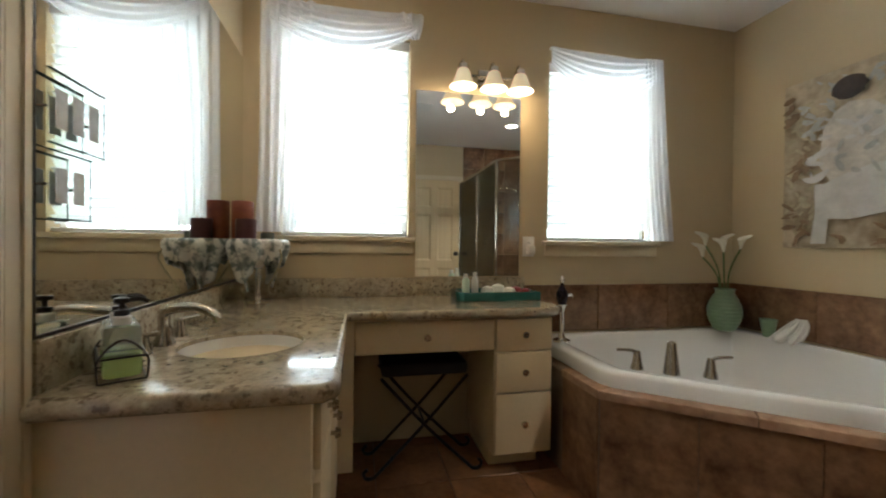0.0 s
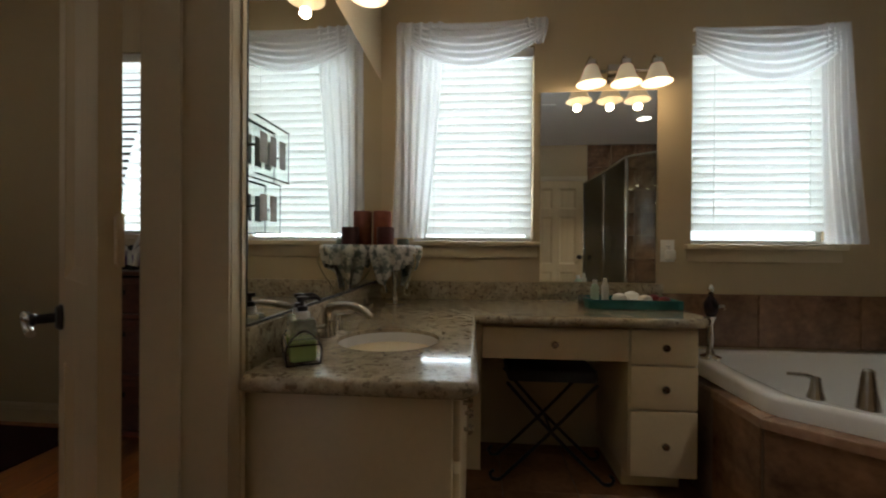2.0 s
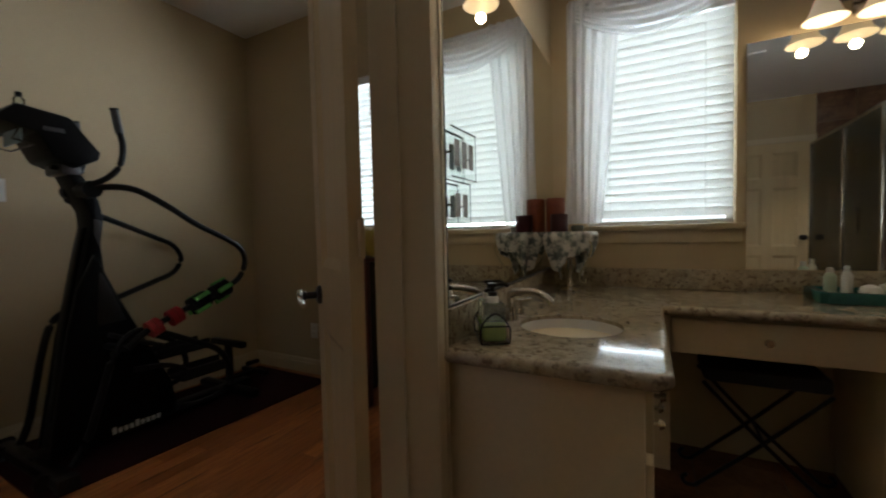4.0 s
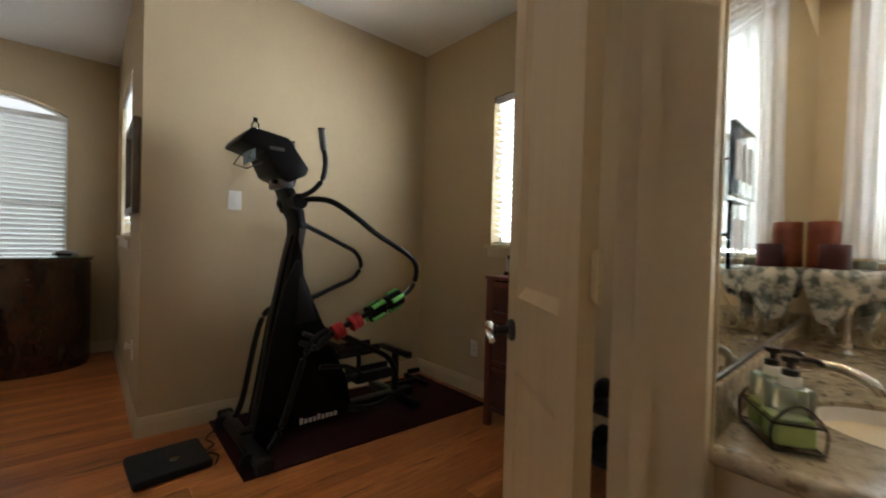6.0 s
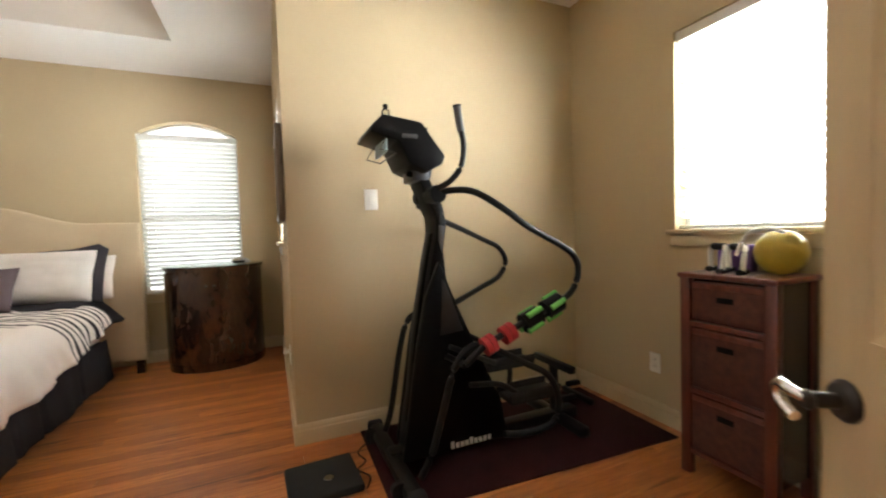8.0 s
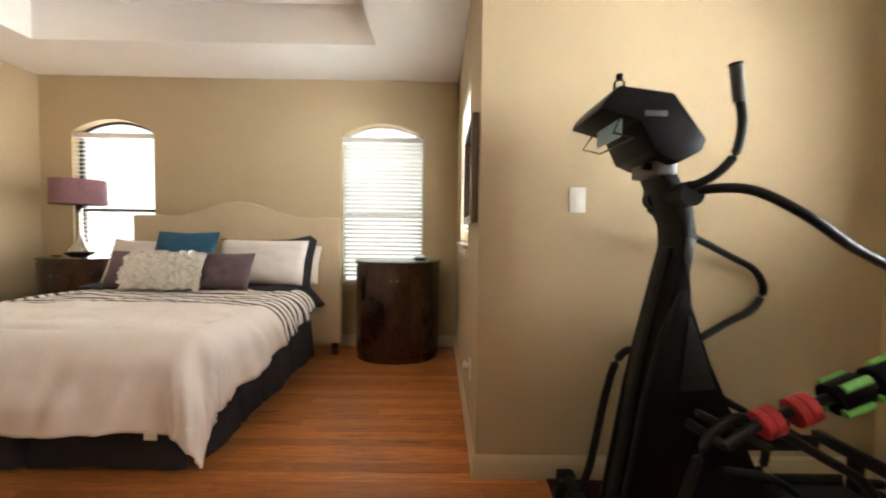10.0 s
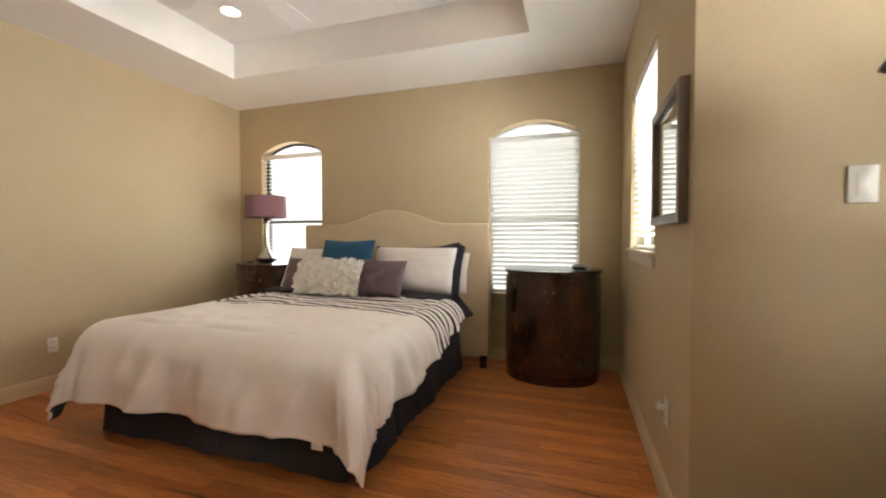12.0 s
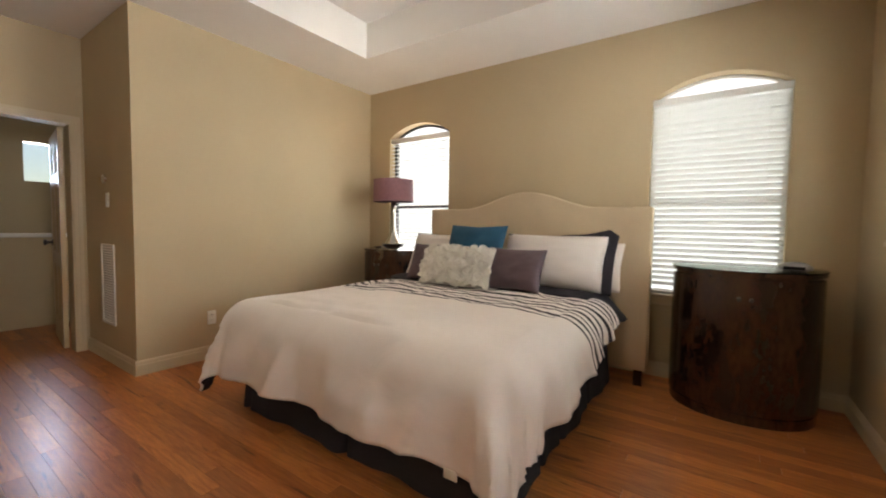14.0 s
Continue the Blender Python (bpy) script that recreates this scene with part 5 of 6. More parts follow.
for s in (-1, 1):
    lead = 0.0 if s > 0 else 0.035
    part("side_cover", side_shell(STX + s * 0.107 - 0.02, STX + s * 0.107 + 0.02, [(1.455 + lead, 0.07), (1.495 + lead, 0.30), (1.548 + lead, 0.62), (1.60 + lead, 0.85), (1.675, 1.02), (1.712, 0.93), (1.775, 0.76), (1.84, 0.62), (2.0, 0.28), (2.035, 0.07)], 0.009), BLACKP, sm)
    part("trim_strip", side_shell(STX + s * 0.1285 - 0.002, STX + s * 0.1285 + 0.002, [(1.668, 0.66), (1.685, 0.93), (1.70, 0.92), (1.79, 0.67)], 0.001), DGREY, sm, "grey accent panel")
    part("front_strip", side_shell(STX + s * 0.087 - 0.003, STX + s * 0.087 + 0.003, [(1.689, 1.13), (1.693, 1.20), (1.728, 1.19), (1.708, 1.06)], 0.002), GREYP, sm, "grey accent panel")
    rail = [(STX + 0.12, 1.65, 1.345), (STX + 0.17, 1.745, 1.362), (STX + 0.23, 1.83, 1.345)] + at([(1.95, 1.262), (2.09, 1.172), (2.27, 1.082), (2.36, 1.02), (2.388, 0.95), (2.365, 0.868), (2.295, 0.805), (2.09, 0.725), (1.84, 0.632), (1.72, 0.55)], STX + 0.285)
    if s < 0:
        rail = [(-2.85, 1.645, 1.305), (-2.95, 1.80, 1.24), (-3.06, 2.02, 1.165), (-3.14, 2.20, 1.10), (-3.17, 2.32, 1.045), (-3.18, 2.375, 0.95), (-3.17, 2.31, 0.855), (-3.08, 2.13, 0.81), (-2.95, 1.92, 0.77), (-2.86, 1.72, 0.72)]
    part("handrail", tube(bmesh.new(), rail, 0.0165, 12, 5), BLACKM, sm)
    hub = 0.155 if s > 0 else 0.098
    part("pivot_hub", tube(bmesh.new(), [(STX + s * 0.05, 1.668, 1.345), (STX + s * (hub - 0.012), 1.668, 1.345), (STX + s * hub, 1.668, 1.345)], 0.043, 20), BLACKP, sm)
    g = part("arm_lever", tube(bmesh.new(), [(STX + s * 0.15, 1.67, 1.37), (STX + s * 0.19, 1.72, 1.405)] + at([(1.763, 1.47), (1.78, 1.565), (1.768, 1.638)], STX + s * 0.215), 0.0145, 12, 5), BLACKM, sm)
    part("grip", tube(bmesh.new(), at([(1.768, 1.63), (1.76, 1.68), (1.752, 1.742)], STX + s * 0.215), 0.0185, 12), GREYP, g, "grey foam grip")
    part("grip_cap", tube(bmesh.new(), at([(1.752, 1.742), (1.751, 1.75)], STX + s * 0.215), 0.02, 12), RUBBER, g)
    part("rail_brace", rod(bmesh.new(), (STX + s * 0.12, 1.70, 0.55), (STX + s * 0.285, 1.72, 0.55), 0.016), BLACKM, sm)
    p = part("pedal", boxes((STX + s * 0.115 - 0.07, STX + s * 0.115 + 0.07, 2.03, 2.34, 0.305 - 0.05 * s, 0.335 - 0.05 * s), (STX + s * 0.115 - 0.075, STX + s * 0.115 - 0.06, 2.02, 2.34, 0.33 - 0.05 * s, 0.37 - 0.05 * s), (STX + s * 0.115 + 0.06, STX + s * 0.115 + 0.075, 2.02, 2.34, 0.33 - 0.05 * s, 0.37 - 0.05 * s), bevel=0.005), RUBBER, sm)
    part("frame_tube", tube(bmesh.new(), at(([(1.50, 0.05), (1.56, 0.15), (1.611, 0.30), (1.684, 0.52), (1.77, 0.612), (1.88, 0.595)] if s > 0 else [(1.455, 0.05), (1.498, 0.165), (1.53, 0.33), (1.56, 0.49), (1.602, 0.64), (1.66, 0.70), (1.76, 0.68), (1.88, 0.60)]) + [ (2.083, 0.485), (2.22, 0.40), (2.284, 0.27), (2.25, 0.15), (2.10, 0.125), (1.95, 0.15)], STX + s * 0.235), 0.017, 10, 5), BLACKM, sm)
    part("pedal_arm", tube(bmesh.new(), at([(1.80, 0.40), (1.98, 0.37), (2.12, 0.32 - 0.05 * s)], STX + s * 0.16), 0.014, 10, 4), BLACKM, sm)
    part("upper_link", rod(bmesh.new(), (STX + s * 0.2, 1.68, 0.62), (STX + s * 0.2, 1.93, 0.50), 0.013), DGREY, sm)
part("base_beam", boxes((STX - 0.04, STX + 0.04, 1.42, 2.58, 0.03, 0.085), bevel=0.008), BLACKM, sm)
part("front_foot", boxes((STX - 0.36, STX + 0.36, 1.40, 1.475, 0.012, 0.072), bevel=0.02), BLACKM, sm)
part("rear_foot", boxes((STX - 0.33, STX + 0.25, 2.42, 2.49, 0.012, 0.07), bevel=0.02), BLACKM, sm)
part("rear_rest", boxes((STX - 0.30, STX - 0.02, 2.74, 2.775, 0.03, 0.065), (STX - 0.18, STX - 0.145, 2.49, 2.74, 0.03, 0.06), (STX - 0.30, STX - 0.26, 2.775, 2.88, 0.06, 0.09), bevel=0.006), BLACKM, sm)
for s in (-1, 1):
    part("foot_cap", boxes((STX + s * 0.36 - 0.03, STX + s * 0.36 + 0.03, 1.395, 1.48, 0.009, 0.078), bevel=0.015), RUBBER, sm)
    part("transport_wheel", rod(bmesh.new(), (STX + s * 0.26 - 0.015, 1.39, 0.045), (STX + s * 0.26 + 0.015, 1.39, 0.045), 0.035, 16), RUBBER, sm)
part("rear_upright", boxes((STX - 0.02, STX + 0.02, 2.42, 2.46, 0.08, 0.36), (STX - 0.17, STX + 0.17, 2.42, 2.46, 0.345, 0.385), bevel=0.006), BLACKM, sm)
cs = part("console", side_shell(STX - 0.15, STX + 0.15, [(1.35, 1.622), (1.368, 1.655), (1.415, 1.703), (1.60, 1.68), (1.66, 1.60), (1.716, 1.528), (1.702, 1.49), (1.62, 1.446), (1.535, 1.48), (1.485, 1.585)], 0.01), BLACKP, sm)
part("display", boxes((STX + 0.151, STX + 0.153, 1.50, 1.575, 1.60, 1.618), bevel=0.0005), GREYP, cs, "grey lettering bar")
part("neck_clamp", boxes((STX - 0.09, STX + 0.09, 1.572, 1.655, 1.415, 1.475), bevel=0.012), GREYP, sm)
part("clamp_knob", rod(bmesh.new(), (STX + 0.06, 1.59, 1.445), (STX + 0.06, 1.545, 1.45), 0.014, 10), BLACKP, sm)
part("reading_rack", tube(bmesh.new(), [(STX + 0.12, 1.43, 1.60), (STX + 0.14, 1.40, 1.545), (STX + 0.14, 1.47, 1.53), (STX - 0.14, 1.47, 1.53), (STX - 0.14, 1.40, 1.545), (STX - 0.12, 1.43, 1.60)], 0.004, 6), DARKM, sm)
LOGO = mat("white_lettering", (0.62, 0.60, 0.58), rough=0.5, var=0.05)
lb = bmesh.new()
for i in range(9):
    hgt = 0.036 if i in (0, 4) else 0.026
    box(lb, STX + 0.1335, STX + 0.1345, 1.70 + i * 0.026, 1.719 + i * 0.026, 0.085, 0.085 + hgt)
o = part("lettering_bars", lb, LOGO, sm, "row of pale lettering bars")
o["kind"] = "stuff"
GREENB = mat("lime_band", (0.16, 0.50, 0.10), rough=0.6, var=0.15, scale=20)
REDB = mat("red_foam", (0.40, 0.015, 0.02), rough=0.6, var=0.15, scale=20, bump=0.3, bscale=150)
for i, (y, z, r, w, m, lab) in enumerate(((1.845, 0.628, 0.046, 0.055, REDB, "red foam wrist weight strapped round the handrail"), (1.95, 0.668, 0.046, 0.06, REDB, "red foam wrist weight strapped round the handrail"),
                                          (2.085, 0.72, 0.05, 0.10, BLACKP, "black and lime green ankle weight round the handrail"), (2.215, 0.773, 0.05, 0.10, BLACKP, "black and lime green ankle weight round the handrail"))):
    th = thing("wrist_weight" if m is REDB else "ankle_weight", lab, "strap weight", STX + 0.285, y, z, 0, "strap weights on the handrail")
    d = Vector((0, 0.92, 0.39))
    for k in range(2 if m is REDB else 1):
        c = d * ((k - 0.5) * w * 0.55 if m is REDB else 0)
        bm = bmesh.new()
        h = w * (0.24 if m is REDB else 0.5)
        tube(bm, [c - d * h, c - d * h * 0.7, c + d * h * 0.7, c + d * h], r, 16)
        part("band" if m is REDB else "pad", bm, m, th)
    if m is REDB:
        part("core", tube(bmesh.new(), [d * -w * 0.45, d * w * 0.45], r * 0.8, 14), BLACKP, th)
    else:
        for a in range(4):
            an = a * math.pi / 2 + 0.5 + i
            off = Vector((math.cos(an), 0, math.sin(an))) * (r + 0.001)
            b = bmesh.new()
            tube(b, [off - d * 0.043, off + d * 0.043], 0.014, 8)
            part("panel", b, GREENB, th, "lime green panel")
th = thing("water_bottle", "small clear bottle with a black cap on the machine", "bottle", STX + 0.05, 1.455, 1.694)
part("body", lathe(bmesh.new(), [(0.018, 0), (0.02, 0.01), (0.02, 0.05), (0.01, 0.062)], seg=14), GLASS, th)
part("cap", lathe(bmesh.new(), [(0.012, 0.06), (0.012, 0.08), (0.006, 0.082)], seg=12), BLACKP, th)
LBLUE = mat("pale_blue_card", (0.35, 0.52, 0.60), rough=0.5, var=0.1)
solid("booklet", boxes((-0.10, 0.10, -0.004, 0.004, 0, 0.07), bevel=0.002), LBLUE, "pale blue booklet on the machine's reading rack", "booklet", STX + 0.02, 1.435, 1.538)
# body scale
th = thing("bathroom_scale", "flat black bathroom scale lying on the oak floor", "scale", -2.775, 1.10, 0.002, 3)
part("platform", boxes((-0.15, 0.15, -0.16, 0.16, 0.006, 0.048), bevel=0.014), RUBBER, th)
part("badge", lathe(bmesh.new(), [(0.022, 0.048), (0.02, 0.05), (0.003, 0.05)], 0.03, 0.02, 0, 18), NICKEL, th, "round silver badge")
for sx, sy in ((-1, -1), (-1, 1), (1, -1), (1, 1)):
    part("foot", lathe(bmesh.new(), [(0.012, 0), (0.012, 0.01)], sx * 0.11, sy * 0.12, 0, 10), RUBBER, th)
th = thing("cable_tangle", "tangled black power cable on the floor beside the mat", "cable")
part("cable", tube(bmesh.new(), [(-2.66, 1.28, 0.006), (-2.74, 1.31, 0.008), (-2.82, 1.27, 0.006), (-2.88, 1.32, 0.007), (-2.97, 1.30, 0.006), (-3.03, 1.35, 0.012), (-3.0, 1.42, 0.02)], 0.004, 6, 6), RUBBER, th)

# storage chest
ch = thing("storage_chest", "narrow cherry wood chest with three woven-front drawers", "chest", -1.946, 2.812, 0.003)
W_, D_ = 0.173, 0.125
for sx in (-1, 1):
    for sy in (-1, 1):
        part("post", boxes((sx * W_ - 0.022, sx * W_ + 0.022, sy * D_ - 0.02, sy * D_ + 0.02, 0, 0.915), bevel=0.003), CHERRY, ch)
part("top", boxes((-W_ - 0.03, W_ + 0.03, -D_ - 0.03, D_ + 0.03, 0.915, 0.937), bevel=0.005), CHERRY, ch)
part("carcass", boxes((-W_ + 0.02, W_ - 0.02, -D_ + 0.012, D_, 0.10, 0.912), (-W_ - 0.012, W_ + 0.012, -D_ + 0.02, D_ - 0.02, 0.10, 0.912)), DARKW, ch)
for z in (0.1, 0.388, 0.695):
    part("rail", boxes((-W_ + 0.022, W_ - 0.022, -D_ - 0.018, -D_ + 0.015, z, z + 0.022), bevel=0.002), CHERRY, ch)
for z0, z1 in ((0.128, 0.382), (0.416, 0.688), (0.724, 0.90)):
    d = part("drawer", boxes((-W_ + 0.026, W_ - 0.026, -D_ - 0.012, -D_ + 0.012, z0, z1), bevel=0.004), FABRICD, ch, "dark woven drawer front")
    part("cutout", boxes((-0.035, 0.035, -D_ - 0.0135, -D_ - 0.011, z1 - 0.085, z1 - 0.06), bevel=0.0006), BLACKP, d, "black oval grip hole")
    part("edge_band", boxes((-W_ + 0.028, W_ - 0.028, -D_ - 0.0145, -D_ - 0.011, z1 - 0.03, z1 - 0.006), bevel=0.001), CHERRY, d)
PURPB = mat("purple_box", (0.16, 0.08, 0.30), rough=0.5, var=0.1, scale=10)
YEL = mat("yellow_ball", (0.42, 0.30, 0.03), rough=0.45, var=0.1, scale=10)
solid("storage_box", boxes((-0.07, 0.07, -0.03, 0.03, 0, 0.12), bevel=0.004), PURPB, "small purple box on the cherry chest", "box", -2.02, 2.885, 0.941)
solid("exercise_ball", lathe(bmesh.new(), [(0.012, 0), (0.05, 0.012), (0.083, 0.05), (0.092, 0.092), (0.083, 0.134), (0.05, 0.172), (0.012, 0.184)], seg=24), YEL, "yellow exercise ball on the cherry chest", "ball", -1.83, 2.85, 0.941, smooth=80)
for k, x in enumerate((-2.03, -1.95)):
    th = thing("push_up_bar", "push-up bar with white arch and black foam grip on the chest", "push-up bar", x, 2.765, 0.9405, 8, "push-up bars on the chest")
    part("arch", tube(bmesh.new(), [(0.035, -0.04, 0.012), (0.04, -0.03, 0.09), (0.03, 0, 0.115), (0.0, 0.02, 0.118)], 0.011, 10, 5), WHITE, th)
    part("arch", tube(bmesh.new(), [(-0.05, 0.05, 0.012), (-0.052, 0.045, 0.09), (-0.03, 0.03, 0.115), (0.0, 0.02, 0.118)], 0.011, 10, 5), WHITE, th)
    part("foam_grip", tube(bmesh.new(), [(-0.03, 0.03, 0.116), (0.028, 0.002, 0.116)], 0.016, 10), RUBBER, th)
    part("foot", rod(bmesh.new(), (0.035, -0.075, 0.012), (0.035, 0.005, 0.012), 0.012), RUBBER, th)
    part("foot", rod(bmesh.new(), (-0.05, 0.015, 0.012), (-0.05, 0.085, 0.012), 0.012), RUBBER, th)
th = thing("resistance_tube", "white curved tube resting on the yellow ball", "tube", -1.86, 2.82, 1.05)
part("arc", tube(bmesh.new(), [(-0.09, -0.06, -0.03), (-0.05, -0.06, 0.06), (0.02, -0.055, 0.085), (0.08, -0.05, 0.07)], 0.008, 8, 5), WHITE, th)
# dumbbells behind the door
rk = thing("dumbbell_rack", "low black dumbbell rack against the nook wall", "rack", -1.25, 2.68, 0.002)
for z in (0.12, 0.36):
    part("shelf", boxes((-0.25, 0.25, -0.12, 0.12, z, z + 0.02), bevel=0.004), BLACKM, rk)
for sx in (-0.26, 0.26):
    part("side", boxes((sx - 0.012, sx + 0.012, -0.14, 0.14, 0, 0.46), bevel=0.004), BLACKM, rk)
for z in (0.141, 0.381):
    for i in range(3):
        th = thing("dumbbell", "black hex dumbbell with a chrome handle on the rack", "dumbbell", -1.25 + (i - 1) * 0.15, 2.68, z + 0.046, 90, "dumbbells on the rack")
        part("handle", rod(bmesh.new(), (-0.05, 0, 0), (0.05, 0, 0), 0.014), CHROME, th)
        for s in (-1, 1):
            part("head", rod(bmesh.new(), (s * 0.045, 0, 0), (s * 0.105, 0, 0), 0.046, 6), RUBBER, th)

# ---- bedroom ----
# framed mirror
fm_ = thing("framed_mirror", "rectangular wall mirror with a taupe wooden frame", "mirror")
TAUPE = mat("taupe_wood", (0.17, 0.13, 0.095), rough=0.4, var=0.25, scale=8, bump=0.1, bscale=60)
x0, x1, z0, z1 = -3.835, -3.268, 1.255, 1.795
for a in ((x0, x0 + 0.042, z0, z1), (x1 - 0.042, x1, z0, z1), (x0 + 0.042, x1 - 0.042, z0, z0 + 0.042), (x0 + 0.042, x1 - 0.042, z1 - 0.042, z1)):
    part("frame_side", boxes((a[0], a[1], YW - 0.038, YW - 0.002, a[2], a[3]), bevel=0.006), TAUPE, fm_)
part("glass", boxes((x0 + 0.042, x1 - 0.042, YW - 0.02, YW - 0.008, z0 + 0.042, z1 - 0.042)), MIRROR, fm_)

# demilune chests


def demilune(name, label, y0, y1, front, back, top, glass=False):
    """A half-round chest with its flat back to the wall; x runs from back to front."""
    cy, ry, rx = (y0 + y1) / 2, (y1 - y0) / 2, front - back
    th = thing(name, label, "chest", back, cy, 0.0)

    def half(f, n=28, ex=0.0):
        return [(rx * f * math.cos(math.pi * (i / n - 0.5)) ** 0.62 + ex if 0 < i < n else 0.0, ry * f * math.sin(math.pi * (i / n - 0.5))) for i in range(n + 1)]
    part("plinth", prism(bmesh.new(), half(0.97), 0.001, 0.06), CHESTW, th)
    part("carcass", prism(bmesh.new(), half(0.955), 0.06, top - 0.03), CHESTW, th)
    n = 28
    for k0, k1 in ((2, 14), (14, 26)):
        poly = []
        for f in (0.958, 0.985):
            seg = [(rx * f * max(math.cos(math.pi * (i / 56 - 0.5)), 0.0) ** 0.62, ry * f * math.sin(math.pi * (i / 56 - 0.5))) for i in range(2 * k0, 2 * k1 + 1)]
            poly.append(seg)
        part("door", prism(bmesh.new(), [(px, py * (1 - 0.0) + (0.0015 if k0 > 2 else -0.0015)) for px, py in poly[1] + poly[0][::-1]], 0.075, top - 0.05, 0.003), CHESTW, th, "dark stained curved door panel")
    part("top", prism(bmesh.new(), half(1.0), top - 0.03, top - 0.008, 0.004), CHESTW, th)
    if glass:
        part("glass_top", prism(bmesh.new(), half(1.01), top - 0.007, top, 0.002), GLASSG, th, "green-tinted glass top")
    for sy in (-0.03, 0.03):
        part("knob", rod(bmesh.new(), (rx * 0.975, sy, top - 0.17), (rx * 0.99 + 0.022, sy, top - 0.17), 0.012, 12), DARKM, th)
    return th


demilune("half_round_chest", "dark stained half-round wooden chest with a glass top", 0.005, 0.84, -4.86, -5.40, 0.93, True)
demilune("half_round_nightstand", "dark stained half-round wooden nightstand beside the bed", -3.10, -2.37, -5.03, -5.42, 0.92, False)
SILVP = mat("silver_plastic", (0.30, 0.30, 0.30), rough=0.3, var=0.1, scale=15)
th = thing("alarm_clock", "small silver and black clock on the glass-topped chest", "clock", -5.08, 0.66, 0.932, 80)
part("body", lathe(bmesh.new(), [(0.05, 0), (0.085, 0.012), (0.08, 0.03), (0.05, 0.05), (0.01, 0.056)], seg=24, sy=0.6), SILVP, th)
part("face", boxes((-0.05, 0.05, -0.056, -0.05, 0.008, 0.03), bevel=0.002), BLACKP, th)
solid("remote_dish", lathe(bmesh.new(), [(0.02, 0), (0.04, 0.01), (0.045, 0.022), (0.038, 0.022), (0.01, 0.008)], seg=18), NICKEL, "small silver dish beside the lamp", "dish", -5.12, -2.8, 0.921)

# lamp
lp = thing("table_lamp", "silver gourd table lamp with a mauve drum shade, lit", "lamp", -5.12, -2.58, 0.921)
part("base", lathe(bmesh.new(), [(0.05, 0), (0.06, 0.006), (0.10, 0.03), (0.118, 0.052), (0.11, 0.056), (0.07, 0.046)], seg=28), DARKM, lp)
part("body", lathe(bmesh.new(), [(0.075, 0.046), (0.086, 0.06), (0.076, 0.085), (0.052, 0.118), (0.036, 0.165), (0.028, 0.24), (0.026, 0.36), (0.03, 0.46), (0.014, 0.50)], seg=28), NICKEL, lp)
part("shade", lathe(bmesh.new(), [(0.213, 0.50), (0.209, 0.73), (0.205, 0.73), (0.209, 0.50)], seg=40), SHADE, lp)
lp.children[-1].data.polygons[0].use_smooth = False
bulb("lamp_bulb", -5.12, -2.58, 1.5, 4.0, 0.05)

# ceiling fan
FANW = mat("fan_white", (0.74, 0.71, 0.66), rough=0.35, var=0.04, scale=6)
fan = thing("ceiling_fan", "white five-blade ceiling fan hanging in the tray ceiling, at rest", "ceiling fan", -3.305, -1.19, TZ + 0.0)
part("canopy", lathe(bmesh.new(), [(0.03, -0.075), (0.06, -0.055), (0.072, -0.02), (0.072, -0.001)], seg=28), FANW, fan)
part("downrod", rod(bmesh.new(), (0, 0, -0.28), (0, 0, -0.07), 0.012, 12), FANW, fan)
part("motor_housing", lathe(bmesh.new(), [(0.06, -0.47), (0.10, -0.45), (0.125, -0.41), (0.13, -0.35), (0.11, -0.305), (0.05, -0.28), (0.02, -0.265)], seg=32), FANW, fan)
part("switch_cap", lathe(bmesh.new(), [(0.02, -0.54), (0.05, -0.53), (0.06, -0.50), (0.055, -0.468)], seg=24), FANW, fan)
for k in range(5):
    a = radians(180 + 72 * k)
    rot = Matrix.Rotation(a, 4, "Z") @ Matrix.Translation((0, 0, -0.415)) @ Matrix.Rotation(radians(-9), 4, "X")
    bl = part("blade", prism(bmesh.new(), [(0.20, -0.055), (0.62, -0.072), (0.66, -0.062), (0.675, -0.03), (0.675, 0.03), (0.66, 0.062), (0.62, 0.072), (0.20, 0.055)], -0.003, 0.003, 0.001), FANW, fan)
    bl.matrix_local = rot
    br = part("blade_iron", boxes((0.11, 0.25, -0.018, 0.018, -0.010, -0.004), (0.19, 0.26, -0.04, 0.04, -0.0075, -0.0035), bevel=0.0015), NICKEL, bl, "brushed metal bracket")

# bed
bed = thing("bed", "queen bed with a beige upholstered headboard and charcoal skirt", "bed")
HY0, HY1, HC = -2.09, -0.12, -1.1


def headboard():
    n = 40
    top = []
    for i in range(n + 1):
        y = HY0 + (HY1 - HY0) * i / n
        s = abs(y - HC) / ((HY1 - HY0) / 2)
        top.append((y, 1.335 + 0.14 * (0.5 + 0.5 * math.cos(math.pi * min(s / 0.62, 1.0)))))
    poly = [(HY1, 0.12), (HY0, 0.12)] + top
    bm = bmesh.new()
    extrude_x(bm, poly, -5.235, -5.135)
    bmesh.ops.bevel(bm, geom=list(bm.edges), offset=0.018, segments=3, profile=0.5, affect="EDGES")
    return bm


part("headboard", headboard(), LINEN, bed, "beige linen camelback headboard")
for y in (HY0 + 0.06, HY1 - 0.06):
    part("headboard_leg", boxes((-5.21, -5.16, y - 0.03, y + 0.03, 0.001, 0.13)), DARKW, bed)
BX0, BX1, BY0, BY1, BT = -5.13, -3.31, -2.15, -0.42, 0.66
part("mattress", boxes((BX0, BX1, BY0, BY1, 0.33, BT - 0.01), bevel=0.05), COMF, bed)
part("box_spring", boxes((BX0, BX1 + 0.02, BY0 + 0.01, BY1 - 0.01, 0.17, 0.33), bevel=0.01), CHAR, bed)


